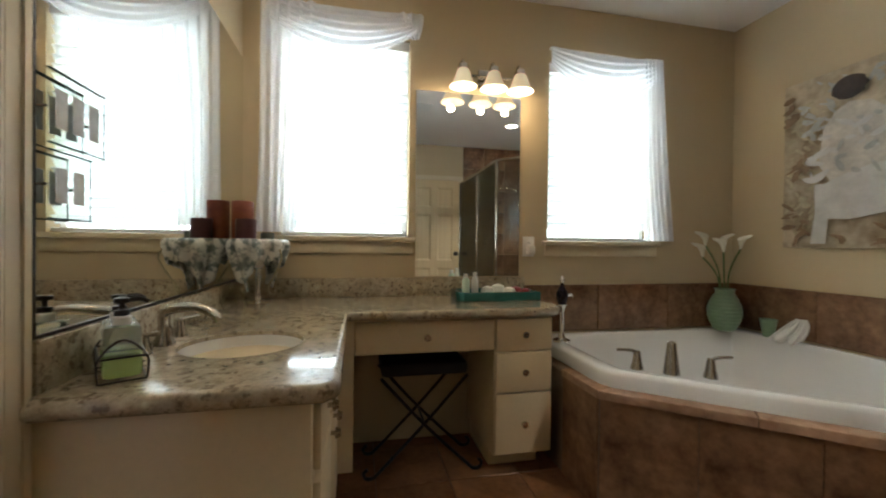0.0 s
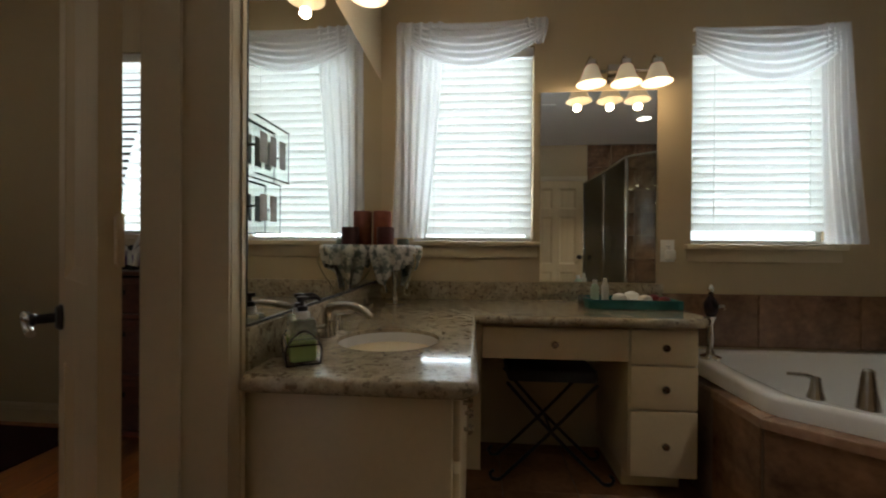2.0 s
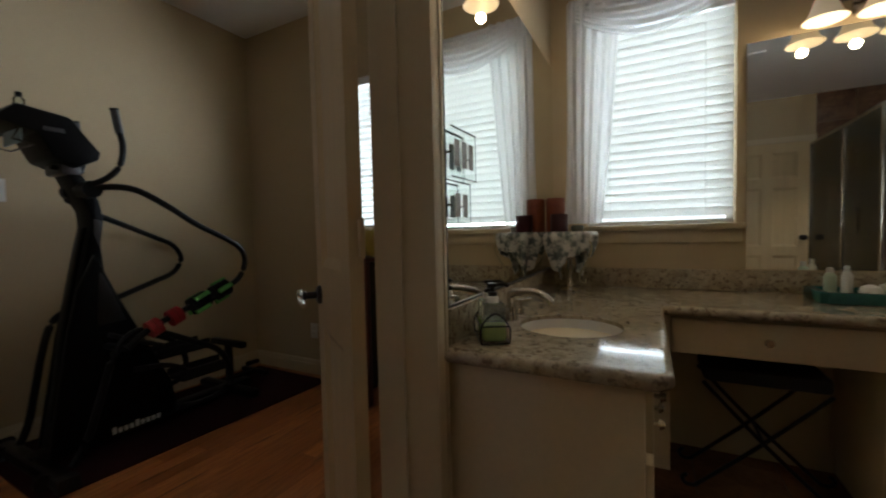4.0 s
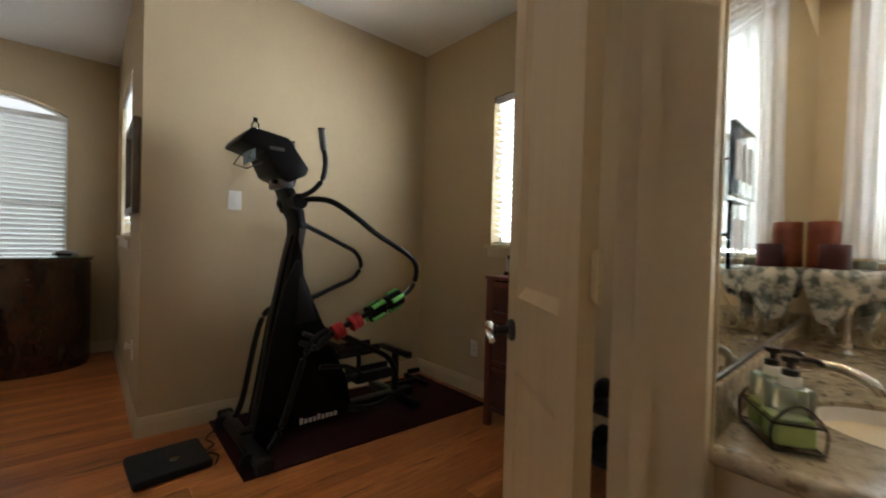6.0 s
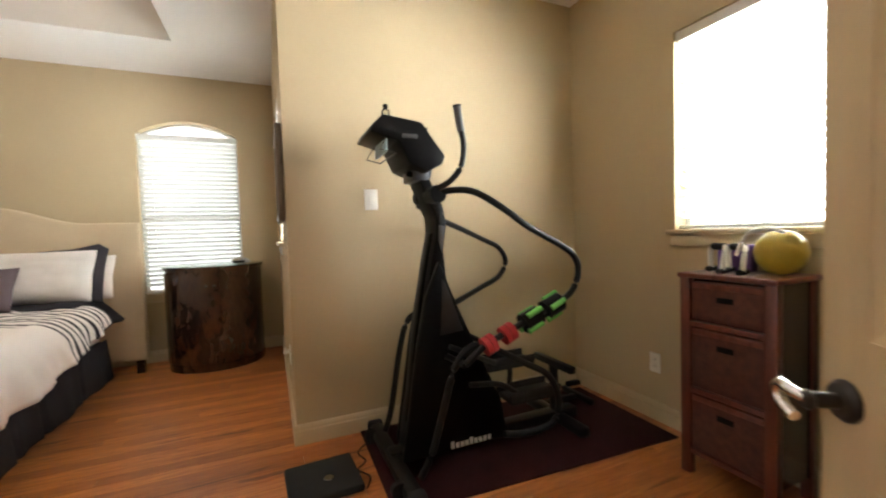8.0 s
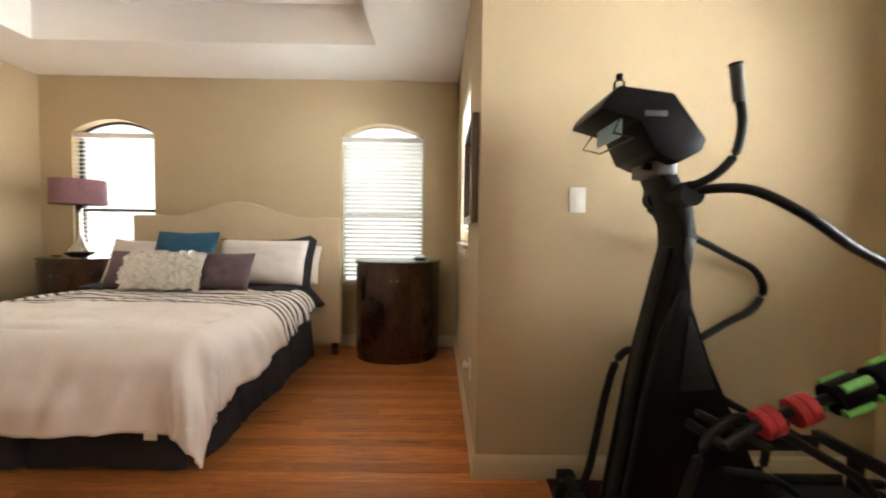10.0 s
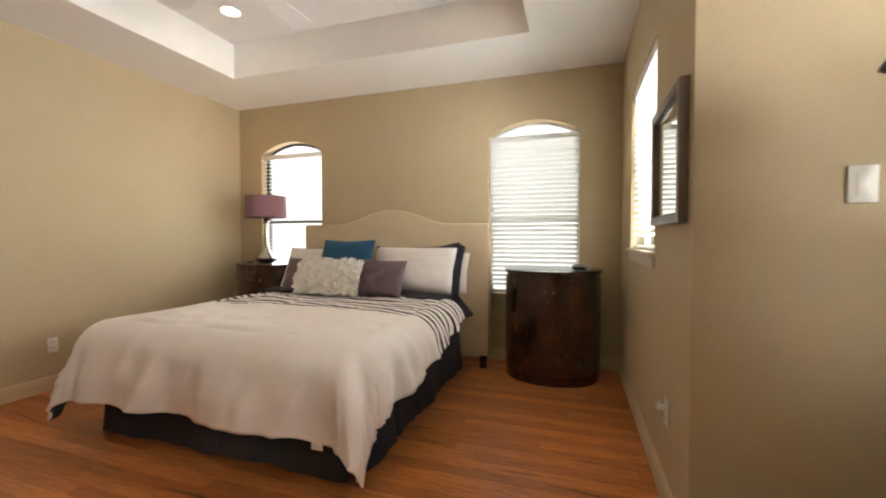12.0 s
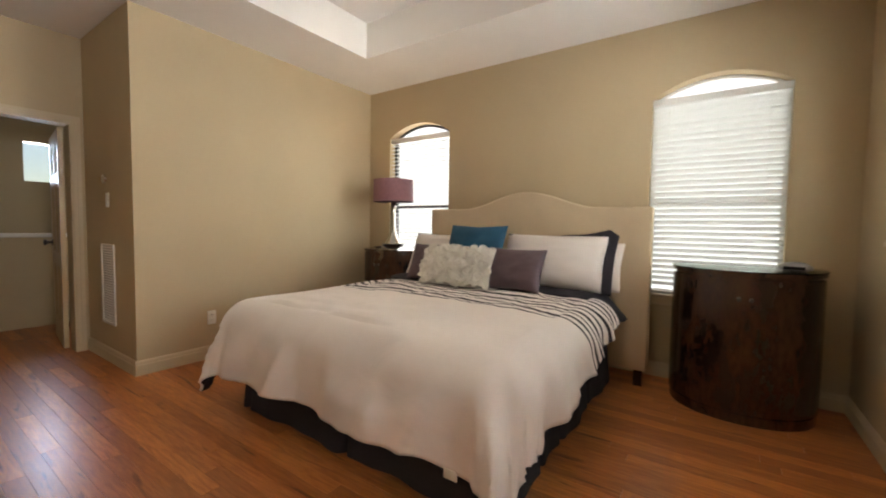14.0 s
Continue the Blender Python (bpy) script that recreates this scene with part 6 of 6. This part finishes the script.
def skirt_run(p0, p1, out, pleat_at):
    """A skirt panel from p0 to p1 with box pleats."""
    bm = bmesh.new()
    a, b = Vector(p0), Vector(p1)
    L = (b - a).length
    n = 90
    g = []
    for j in range(9):
        v = j / 8
        row = []
        for i in range(n + 1):
            s = L * i / n
            off = 0.012 * math.sin(s * 9) * v + 0.006 * math.sin(s * 23 + 1) * v
            for q in pleat_at:
                off -= 0.035 * math.exp(-((s - q) / 0.018) ** 2)
            off += 0.03 * v
            p = a + (b - a) * (i / n) + Vector(out) * off
            row.append(bm.verts.new((p.x, p.y, 0.345 - 0.335 * v)))
        g.append(row)
    for r0, r1 in zip(g, g[1:]):
        for i in range(n):
            bm.faces.new((r0[i], r0[i + 1], r1[i + 1], r1[i]))
    return bm


part("skirt", skirt_run((BX1 + 0.03, BY0, 0), (BX1 + 0.03, BY1, 0), (1, 0, 0), (0.05, 0.92, 1.75)), CHAR, bed, "charcoal pleated bed skirt", 70)
part("skirt", skirt_run((BX0, BY1 + 0.02, 0), (BX1 + 0.03, BY1 + 0.02, 0), (0, 1, 0), (0.55, 1.1, 1.4)), CHAR, bed, "charcoal pleated bed skirt", 70)
part("skirt", skirt_run((BX0, BY0 - 0.02, 0), (BX1 + 0.03, BY0 - 0.02, 0), (0, -1, 0), (0.9,)), CHAR, bed, "charcoal pleated bed skirt", 70)

STRIPE = bpy.data.materials.new("striped_comforter")
STRIPE.use_nodes = True


def cover_material(m):
    """Cream cotton with charcoal bands woven across it near the pillows; the bands follow the cloth by its UV."""
    n, l = m.node_tree.nodes, m.node_tree.links
    b = n["Principled BSDF"]
    b.inputs["Roughness"].default_value, b.inputs["Specular IOR Level"].default_value = 0.85, 0.2
    uv, sep = n.new("ShaderNodeUVMap"), n.new("ShaderNodeSeparateXYZ")
    uv.uv_map = "cloth"
    l.new(uv.outputs[0], sep.inputs[0])
    wob = n.new("ShaderNodeTexNoise")
    wob.inputs["Scale"].default_value = 2.0
    add = n.new("ShaderNodeMath")
    add.operation = "MULTIPLY_ADD"
    add.inputs[1].default_value = 0.02
    l.new(uv.outputs[0], wob.inputs["Vector"]), l.new(wob.outputs["Fac"], add.inputs[0]), l.new(sep.outputs["Y"], add.inputs[2])
    ramp = n.new("ShaderNodeValToRGB")
    cr = ramp.color_ramp
    cr.interpolation = "CONSTANT"
    cr.elements[0].position, cr.elements[0].color = 0.0, (0.05, 0.04, 0.048, 1)
    cr.elements[1].position, cr.elements[1].color = 0.075, (0.84, 0.775, 0.735, 1)
    for k in range(9):
        p = 0.098 + k * 0.041
        e = cr.elements.new(p)
        e.color = (0.035, 0.026, 0.034, 1)
        e = cr.elements.new(p + (0.0185 if k % 2 else 0.013))
        e.color = (0.84, 0.775, 0.735, 1)
    l.new(add.outputs[0], ramp.inputs["Fac"])
    no, bp = n.new("ShaderNodeTexNoise"), n.new("ShaderNodeBump")
    co = n.new("ShaderNodeTexCoord")
    no.inputs["Scale"].default_value, no.inputs["Detail"].default_value, no.inputs["Distortion"].default_value = 5.5, 5, 0.8
    l.new(co.outputs["Object"], no.inputs["Vector"]), l.new(no.outputs["Fac"], bp.inputs["Height"])
    bp.inputs["Strength"].default_value, bp.inputs["Distance"].default_value = 0.3, 0.014
    l.new(bp.outputs["Normal"], b.inputs["Normal"])
    mix = n.new("ShaderNodeMix")
    mix.data_type, mix.blend_type = "RGBA", "MULTIPLY"
    mix.inputs[0].default_value = 0.06
    l.new(ramp.outputs["Color"], mix.inputs[6]), l.new(no.outputs["Fac"], mix.inputs[7])
    l.new(mix.outputs[2], b.inputs["Base Color"])


cover_material(STRIPE)


def comforter():
    """A quilt laid over the bed: flat on top, rounded over the edges, hanging in folds, a corner touching the floor."""
    bm = bmesh.new()
    uvl = bm.loops.layers.uv.new("cloth")
    na, nb = 110, 120
    side_l, side_r, foot = 0.44, 0.43, 0.52
    w, d = BY1 - BY0, BX1 - (-4.78)
    grid, uvs = [], []
    for j in range(nb + 1):
        b = (d + foot) * j / nb
        row, ur = [], []
        for i in range(na + 1):
            a = -side_l + (w + side_l + side_r) * i / na
            oa = a - w if a > w else (a if a < 0 else 0)
            ob = max(b - d, 0)
            if a > w:
                oa *= 1 - 0.45 * max(0, 1 - b / (d * 0.9))
            ln = math.hypot(oa, ob)
            ya, xb = min(max(a, 0), w), min(b, d)
            if ln > 1e-6:
                da, db = oa / ln, ob / ln
                corner = abs(da) * db * 2
                lim = 0.74 if a > w else 0.64
                drop = min(ln, lim) if corner > 0.05 else ln
                rr = 0.15
                if drop < rr * 1.57:
                    h, v = rr * math.sin(drop / rr), rr * (1 - math.cos(drop / rr))
                else:
                    h, v = rr, rr + (drop - rr * 1.57)
                s = (xb if db < 0.5 else ya) * 1.0
                crease = 1 - abs(noise.noise((s * 4.2 + 2.0 * ln, 5 * da, 7 * db)))
                fold = 0.055 * noise.noise((s * 3.0, 3.0 * da, db + 0.7 * ln)) + 0.04 * noise.noise((s * 7.5 + 4 + ln, da, 2.0 + 0.8 * ln)) + 0.022 * (crease ** 5 - 0.4) + 0.05 * corner * math.sin(5 * math.atan2(db, abs(da)) + 3 * ln)
                fold += 0.02 * math.sin(s * 11 + 1.5 * math.sin(s * 2.3) + 2 * ln) * min(max(v - 0.12, 0) / 0.2, 1.0) * (0.4 + 0.6 * abs(noise.noise((s * 1.3, 4.0, db))) * 2)
                h += (0.035 + fold) * min(v / 0.3, 1.0) + 0.04 * v + 0.05 * corner * min(v / 0.35, 1)
                y, x, z = BY0 + ya + da * h, -4.78 + xb + db * h, BT + 0.03 - v
            else:
                edge = min(a, w - a, d - b + 0.2)
                puff = 0.02 * math.sin(min(max(edge, 0) / 0.35, 1) * math.pi / 2)
                y, x = BY0 + ya, -4.78 + xb
                z = BT + 0.02 + puff + 0.02 * noise.noise((x * 3, y * 3, 0)) + 0.009 * noise.noise((x * 9, y * 5, 3)) + 0.006 * (1 - abs(noise.noise((x * 4 + y * 2, y * 9, 1)))) ** 6
            z = max(z + 0.012 * noise.noise((x * 2.2, y * 2.2, 5)), 0.014)
            x += 0.01 * noise.noise((x * 6, y * 6, z * 6))
            y += 0.01 * noise.noise((x * 6 + 9, y * 6, z * 6))
            row.append(bm.verts.new((x, y, z)))
            ur.append((a, (b + 0.10) * 0.5))
        grid.append(row), uvs.append(ur)
    for j in range(nb):
        for i in range(na):
            f = bm.faces.new((grid[j][i], grid[j + 1][i], grid[j + 1][i + 1], grid[j][i + 1]))
            for lp_, (jj, ii) in zip(f.loops, ((j, i), (j + 1, i), (j + 1, i + 1), (j, i + 1))):
                lp_[uvl].uv = uvs[jj][ii]
    bmesh.ops.recalc_face_normals(bm, faces=bm.faces)
    return bm


cth = thing("comforter", "cream comforter with charcoal stripes spread over the bed", "comforter")
cf = part("quilt", comforter(), STRIPE, cth, "", 80)
hem = min((v.co for v in cf.data.vertices if -0.62 < v.co.y < -0.5 and v.co.x > BX1), key=lambda c: c.z)
part("care_tag", boxes((hem.x - 0.001, hem.x + 0.002, hem.y - 0.03, hem.y + 0.03, hem.z - 0.03, hem.z + 0.008), bevel=0.0008), WHITE, cth, "small white care tag")
sol = cf.modifiers.new("thickness", "SOLIDIFY")
sol.thickness, sol.offset = 0.018, -1
cf.data.materials.append(CHAR)
sol.material_offset = 1
sol.material_offset_rim = 0
bm = bmesh.new()
nu, nv, g = 30, 40, []
for j in range(nv + 1):
    v = j / nv
    row = []
    for i in range(nu + 1):
        u = i / nu
        x = -5.12 + 0.44 * u
        y = BY0 - 0.06 + (BY1 - BY0 + 0.20) * v
        over = max(y - BY1 + 0.02, 0)
        z = BT + 0.016 + 0.018 * math.sin(min(u, 1 - u) * math.pi) - over * 1.15 + 0.01 * noise.noise((x * 5, y * 5, 1))
        row.append(bm.verts.new((x, y + 0.02 * math.sin(9 * u) * min(over * 6, 1), z)))
    g.append(row)
for a, b in zip(g, g[1:]):
    for i in range(nu):
        bm.faces.new((a[i], a[i + 1], b[i + 1], b[i]))
bmesh.ops.recalc_face_normals(bm, faces=bm.faces)
sh = solid("folded_sheet", bm, CHAR, "charcoal sheet folded down at the head of the bed", "sheet", smooth=80)
s2 = sh.modifiers.new("thickness", "SOLIDIFY")
s2.thickness, s2.offset = 0.025, 1


def pillow(name, label, w, h, t, m, x, y, z, lean, rz=0, flange=None, fm=None, seed=0):
    """A stuffed pillow that stands on its lower edge, leaning back by lean degrees; its face looks along +x."""
    th = thing(name, label, "pillow")
    bm = bmesh.new()
    n = 24
    sides = []
    for s in (1, -1):
        gg = []
        for j in range(n + 1):
            row = []
            for i in range(n + 1):
                u, v = 2 * i / n - 1, 2 * j / n - 1
                f = max(0.0, (1 - abs(u) ** 2.6) * (1 - abs(v) ** 2.6)) ** 0.55
                pin = 1 - 0.05 * (1 - abs(v)) * (abs(u) ** 3) - 0.0
                pin2 = 1 - 0.07 * (1 - abs(u)) * (abs(v) ** 3)
                wr = 0.016 * noise.noise((u * 2.2 + seed, v * 2.2, s)) + 0.006 * noise.noise((u * 6 + seed, v * 5, s))
                row.append(bm.verts.new((s * (t / 2 * f + 0.002) + wr * f, u * w / 2 * pin, h / 2 + v * h / 2 * pin2)))
            gg.append(row)
        for a, b in zip(gg, gg[1:]):
            for i in range(n):
                bm.faces.new((a[i], a[i + 1], b[i + 1], b[i]) if s > 0 else (a[i + 1], a[i], b[i], b[i + 1]))
    bmesh.ops.remove_doubles(bm, verts=bm.verts, dist=0.005)
    bmesh.ops.recalc_face_normals(bm, faces=bm.faces)
    part("cushion", bm, m, th, smooth=80)
    if flange:
        b, rows, top = bmesh.new(), [], 48
        for i in range(top + 1):
            f = i / top
            if f < 0.62:
                k = f / 0.62
                base, out = Vector((0, -w / 2 + w * k, h * (1 - 0.035 * math.sin(math.pi * k)))), Vector((0, (k - 0.5) * 0.25, 1))
                reach = 0.018 + (flange + 0.02) * k ** 4
            else:
                k = (f - 0.62) / 0.38
                base, out = Vector((0, w / 2 * (1 - 0.03 * math.sin(math.pi * k)), h * (1 - k))), Vector((0, 1, 0.35 * (0.5 - k)))
                reach = flange + 0.035
            rows.append([b.verts.new(base + out * ((q / 4) * reach - 0.012) + Vector((0.012 * (q / 4) * noise.noise((f * 9, q * 0.3, seed)) + 0.004 - 0.012 * q / 4, 0, 0.006 * noise.noise((f * 7, seed, 2)) * q / 4))) for q in range(5)])
        for r0, r1 in zip(rows, rows[1:]):
            for q in range(4):
                b.faces.new((r0[q], r0[q + 1], r1[q + 1], r1[q]))
        bmesh.ops.recalc_face_normals(b, faces=b.faces)
        border = part("flange", b, fm, th, "charcoal flat border", 80)
        md_ = border.modifiers.new("thickness", "SOLIDIFY")
        md_.thickness, md_.offset = 0.007, 0
    th.matrix_world = pose(x, y, z, 0, 0, rz) @ pose(0, 0, 0, 0, -lean, 0)
    return th


PW = mat("cream_sham", (0.81, 0.755, 0.72), rough=0.85, var=0.05, scale=4, bump=0.25, bscale=350, spec=0.2)
ZP = BT + 0.05
pillow("bed_pillow", "plain white pillow leaning on the headboard", 0.66, 0.38, 0.17, COMF, -4.98, -0.62, ZP, 22, 0, seed=3)
pillow("pillow_sham", "cream pillow sham with a charcoal border, leaning on the headboard", 0.82, 0.45, 0.19, PW, -4.86, -0.79, ZP, 26, 0, 0.035, CHAR, 1)
pillow("pillow_sham", "cream pillow sham with a charcoal border, near the lamp", 0.74, 0.43, 0.18, PW, -4.88, -1.83, ZP, 26, 0, 0.03, CHAR, 2)
pillow("throw_pillow", "deep teal square throw pillow behind the ivory pillow", 0.54, 0.50, 0.15, BLUE, -4.70, -1.40, ZP + 0.01, 22, 0, seed=5)
pillow("throw_pillow", "purple-grey satin throw pillow leaning behind the ivory pillow", 0.44, 0.34, 0.12, PURPLE, -4.66, -1.77, ZP, 28, 6, seed=6)
pillow("throw_pillow", "purple-grey satin throw pillow beside the ivory pillow", 0.46, 0.33, 0.13, PURPLE, -4.56, -0.96, ZP, 24, -4, seed=7)
rp_ = pillow("ruffled_pillow", "ivory throw pillow covered in felt petals", 0.64, 0.32, 0.13, PETAL, -4.50, -1.42, ZP, 24, 0, seed=8)
bm = bmesh.new()
rnd = random.Random(4)
for i in range(330):
    u, v = rnd.uniform(-0.97, 0.97), rnd.uniform(-0.95, 0.95)
    f = max(0.0, (1 - abs(u) ** 2.6) * (1 - abs(v) ** 2.6)) ** 0.55
    c = Vector((0.065 * f + 0.004, u * 0.32, 0.16 + v * 0.16))
    m = Matrix.Translation(c) @ Euler((rnd.uniform(-0.9, 0.9), rnd.uniform(-0.45, 0.45), rnd.uniform(-0.45, 0.45))).to_matrix().to_4x4()
    k = 7
    r = rnd.uniform(0.02, 0.032)
    ce = bm.verts.new(m @ Vector((0.004, 0, 0)))
    ri = [bm.verts.new(m @ Vector((0.013 + 0.006 * math.sin(q * 2.3 + i), r * math.cos(2 * math.pi * q / k), r * math.sin(2 * math.pi * q / k)))) for q in range(k)]
    for q in range(k):
        bm.faces.new((ce, ri[q], ri[(q + 1) % k]))
o = part("petals", bm, PETAL, rp_, "layered ivory felt petals", 80)
o["kind"] = "stuff"


# ---- hall ----
th = thing("wall_thermostat", "small white round thermostat on the hall wall", "thermostat", XH + 0.001, -3.88, 1.51, 90)
part("body", lathe(bmesh.new(), [(0.04, 0), (0.038, 0.015), (0.025, 0.024), (0.004, 0.026)], seg=20), CHROME, th)
th.children[-1].matrix_local = pose(0, 0, 0, 90, 0, 0)
plate("light_switch", "white light switch on the hall wall", XH + 0.001, -3.83, 1.34, 90, rocker=True)
vt = thing("return_vent", "white slatted air return grille low on the hall wall", "vent", XH + 0.001, -3.85, 0.65, 90)
for a in ((-0.15, -0.13, -0.33, 0.33), (0.13, 0.15, -0.33, 0.33), (-0.13, 0.13, -0.33, -0.31), (-0.13, 0.13, 0.31, 0.33)):
    part("frame_side", boxes((a[0], a[1], -0.012, 0, a[2], a[3]), bevel=0.002), VINYL, vt)
part("backing", boxes((-0.13, 0.13, -0.002, 0, -0.31, 0.31)), VINYL, vt)
me = finish("slat", boxes((-0.13, 0.13, -0.009, -0.002, -0.005, 0.005)), VINYL)
for i in range(30):
    o = new("slat", me)
    o.parent = vt
    o.matrix_local = pose(0, 0, -0.30 + i * 0.0207, 25, 0, 0)
structure("closet_half_wall", boxes((-3.75, -2.66, -5.95, -5.85, 0, 0.985)), PAINT)
structure("trim_half_wall_cap", boxes((-3.75, -2.62, -5.98, -5.82, 0.985, 1.025), bevel=0.006), VINYL)
door3 = new("door_3")
tagged(door3, "cream panel door standing open beyond the hall", "", "", "structure")
panel_door(door3, -0.74, 0.0, -0.018, 0.018, 0.01, 1.98, 2, ((0.2, 0.75), (0.85, 1.5), (1.6, 1.88)), DOORP)
part("door_handle", lathe(bmesh.new(), [(0.03, 0), (0.03, 0.006), (0.012, 0.012), (0.012, 0.04), (0.028, 0.05), (0.026, 0.065), (0.012, 0.07)], seg=16), DARKM, door3).matrix_local = pose(-0.68, -0.018, 0.95, 90, 0, 0)
door3.matrix_world = pose(-2.93, -4.56, 0, 0, 0, 83)
structure("window_7", boxes((-3.25, -2.98, -6.40, -6.39, 1.62, 2.07)), GLASS)
plate("light_switch", "white double light switch beyond the hall", -2.55, -6.299, 1.35, 180, 0.115, 0.115, rocker=True)

# ---- pieces of floors and tiles ----
rnd = random.Random(11)
PW_ = 0.08


def plank_mesh(w, l):
    bm = box(bmesh.new(), -w / 2 + 0.0006, w / 2 - 0.0006, 0.0008, l - 0.0008, -0.012, 0.0, 0.0012, 1)
    return finish("plank", bm, OAK)


floor_wood = new("floor_oak")
tagged(floor_wood, "", "", "", "structure")
rest = bmesh.new()
lengths = [0.6, 0.95, 1.3, 1.7, 2.1]
shared = {q: plank_mesh(PW_, q) for q in lengths}
count = 0
x = XF
while x < XM - 0.01:
    y = -6.3 + rnd.uniform(-0.8, 0)
    while y < YB:
        q = rnd.choice(lengths)
        stop = YW if x + PW_ > XF and x < XS - 0.14 else YB
        cx, cy = x + PW_ / 2, y + q / 2
        if y + q > stop:
            q = stop - y
        if q < 0.02:
            break
        inside = (cx < XN + 0.16 and y + q > -6.4) and not (cx < XS - 0.14 and y > YW) and not (cx < XH - 0.3 and y + q < YL - 0.1)
        if inside:
            if q in shared and count < 300 and -4.9 < cx < -2.2 and -0.6 < cy < 1.5:
                o = new("plank", shared[q])
                o.location = (cx, y, 0)
                o.parent = floor_wood
                count += 1
            else:
                box(rest, x + 0.0006, x + PW_ - 0.0006, y + 0.0008, min(y + q, YB + 0.1) - 0.0008, -0.012, 0.0)
        y += q
    x += PW_
o = new("planks", finish("planks", rest, OAK))
o.parent = floor_wood
o["kind"] = "stuff"

tile_floor = new("floor_tiles")
tagged(tile_floor, "", "", "", "structure")
TS = 0.33
me = finish("tile", box(bmesh.new(), -TS / 2 + 0.002, TS / 2 - 0.002, -TS / 2 + 0.002, TS / 2 - 0.002, -0.01, 0.0, 0.002, 1), TILEF)
for i in range(9):
    for j in range(11):
        o = new("tile", me)
        o.location = (XM + TS / 2 + i * TS, -0.4 + TS / 2 + j * TS, 0)
        o.parent = tile_floor

surround = new("tub_tiles")
tagged(surround, "", "", "", "structure")


def tile_run(p0, p1, z0, z1, n, depth=0.012):
    """Upright tiles from p0 to p1; they stand proud to the right of the way."""
    a, b = Vector((*p0, 0)), Vector((*p1, 0))
    d = (b - a) / n
    L = d.length
    me = finish("tile", box(bmesh.new(), 0.0015, L - 0.0015, 0, depth, z0, z1, 0.002, 1), TILE)
    for k in range(n):
        o = new("tile", me)
        o.matrix_world = Matrix.Translation(a + d * k) @ Matrix.Rotation(math.atan2(d.y, d.x), 4, "Z")
        o.parent = surround


tile_run((2.298, 2.999), (0.828, 2.999), DECK + 0.07, 0.835, 3)
tile_run((2.299, 1.5), (2.299, 2.985), DECK + 0.07, 0.835, 3)
tile_run((0.852, 2.255), (0.852, 2.535), 0.0, DECK - 0.036, 1)
tile_run((1.615, 1.597), (0.852, 2.255), 0.0, DECK - 0.036, 3)
tile_run((2.298, 1.597), (1.615, 1.597), 0.0, DECK - 0.036, 2)
TRIMT = stone_tile("polished_edge_stone", (0.42, 0.27, 0.17), (0.19, 0.105, 0.06), rough=0.12)
for pts in ([(0.832, 2.535), (0.832, 2.243), (0.95, 2.30), (0.95, 2.535)], [(0.832, 2.243), (1.22, 1.91), (1.30, 2.0), (0.95, 2.295)], [(1.22, 1.91), (1.605, 1.578), (1.66, 1.69), (1.30, 2.0)], [(1.605, 1.578), (1.95, 1.578), (1.95, 1.69), (1.66, 1.69)], [(1.95, 1.578), (2.298, 1.578), (2.298, 1.69), (1.95, 1.69)]):
    c = sum((Vector(p) for p in pts), Vector((0, 0))) / 4
    bm = prism(bmesh.new(), [tuple(c + (Vector(p) - c) * 0.994) for p in pts], DECK - 0.034, DECK, 0.006)
    part("edge_tile", bm, TRIMT, surround)
shw = new("shower_tiles")
tagged(shw, "", "", "", "structure")
for i in range(5):
    for j in range(8):
        o = new("tile", finish("tile", box(bmesh.new(), 0, 0.012, 0.0015, 0.36, 0.0015, 0.305, 0.002, 1), TILE) if i + j == 0 else o.data)
        o.location = (XR - 0.013, -0.4 + i * 0.364, 0.02 + j * 0.307)
        o.parent = shw
for i in range(3):
    for j in range(8):
        o = new("tile", finish("tile", box(bmesh.new(), 0.0015, 0.31, 0, 0.012, 0.0015, 0.305, 0.002, 1), TILE) if i + j == 0 else o.data)
        o.location = (1.36 + i * 0.314, -0.399, 0.02 + j * 0.307)
        o.parent = shw
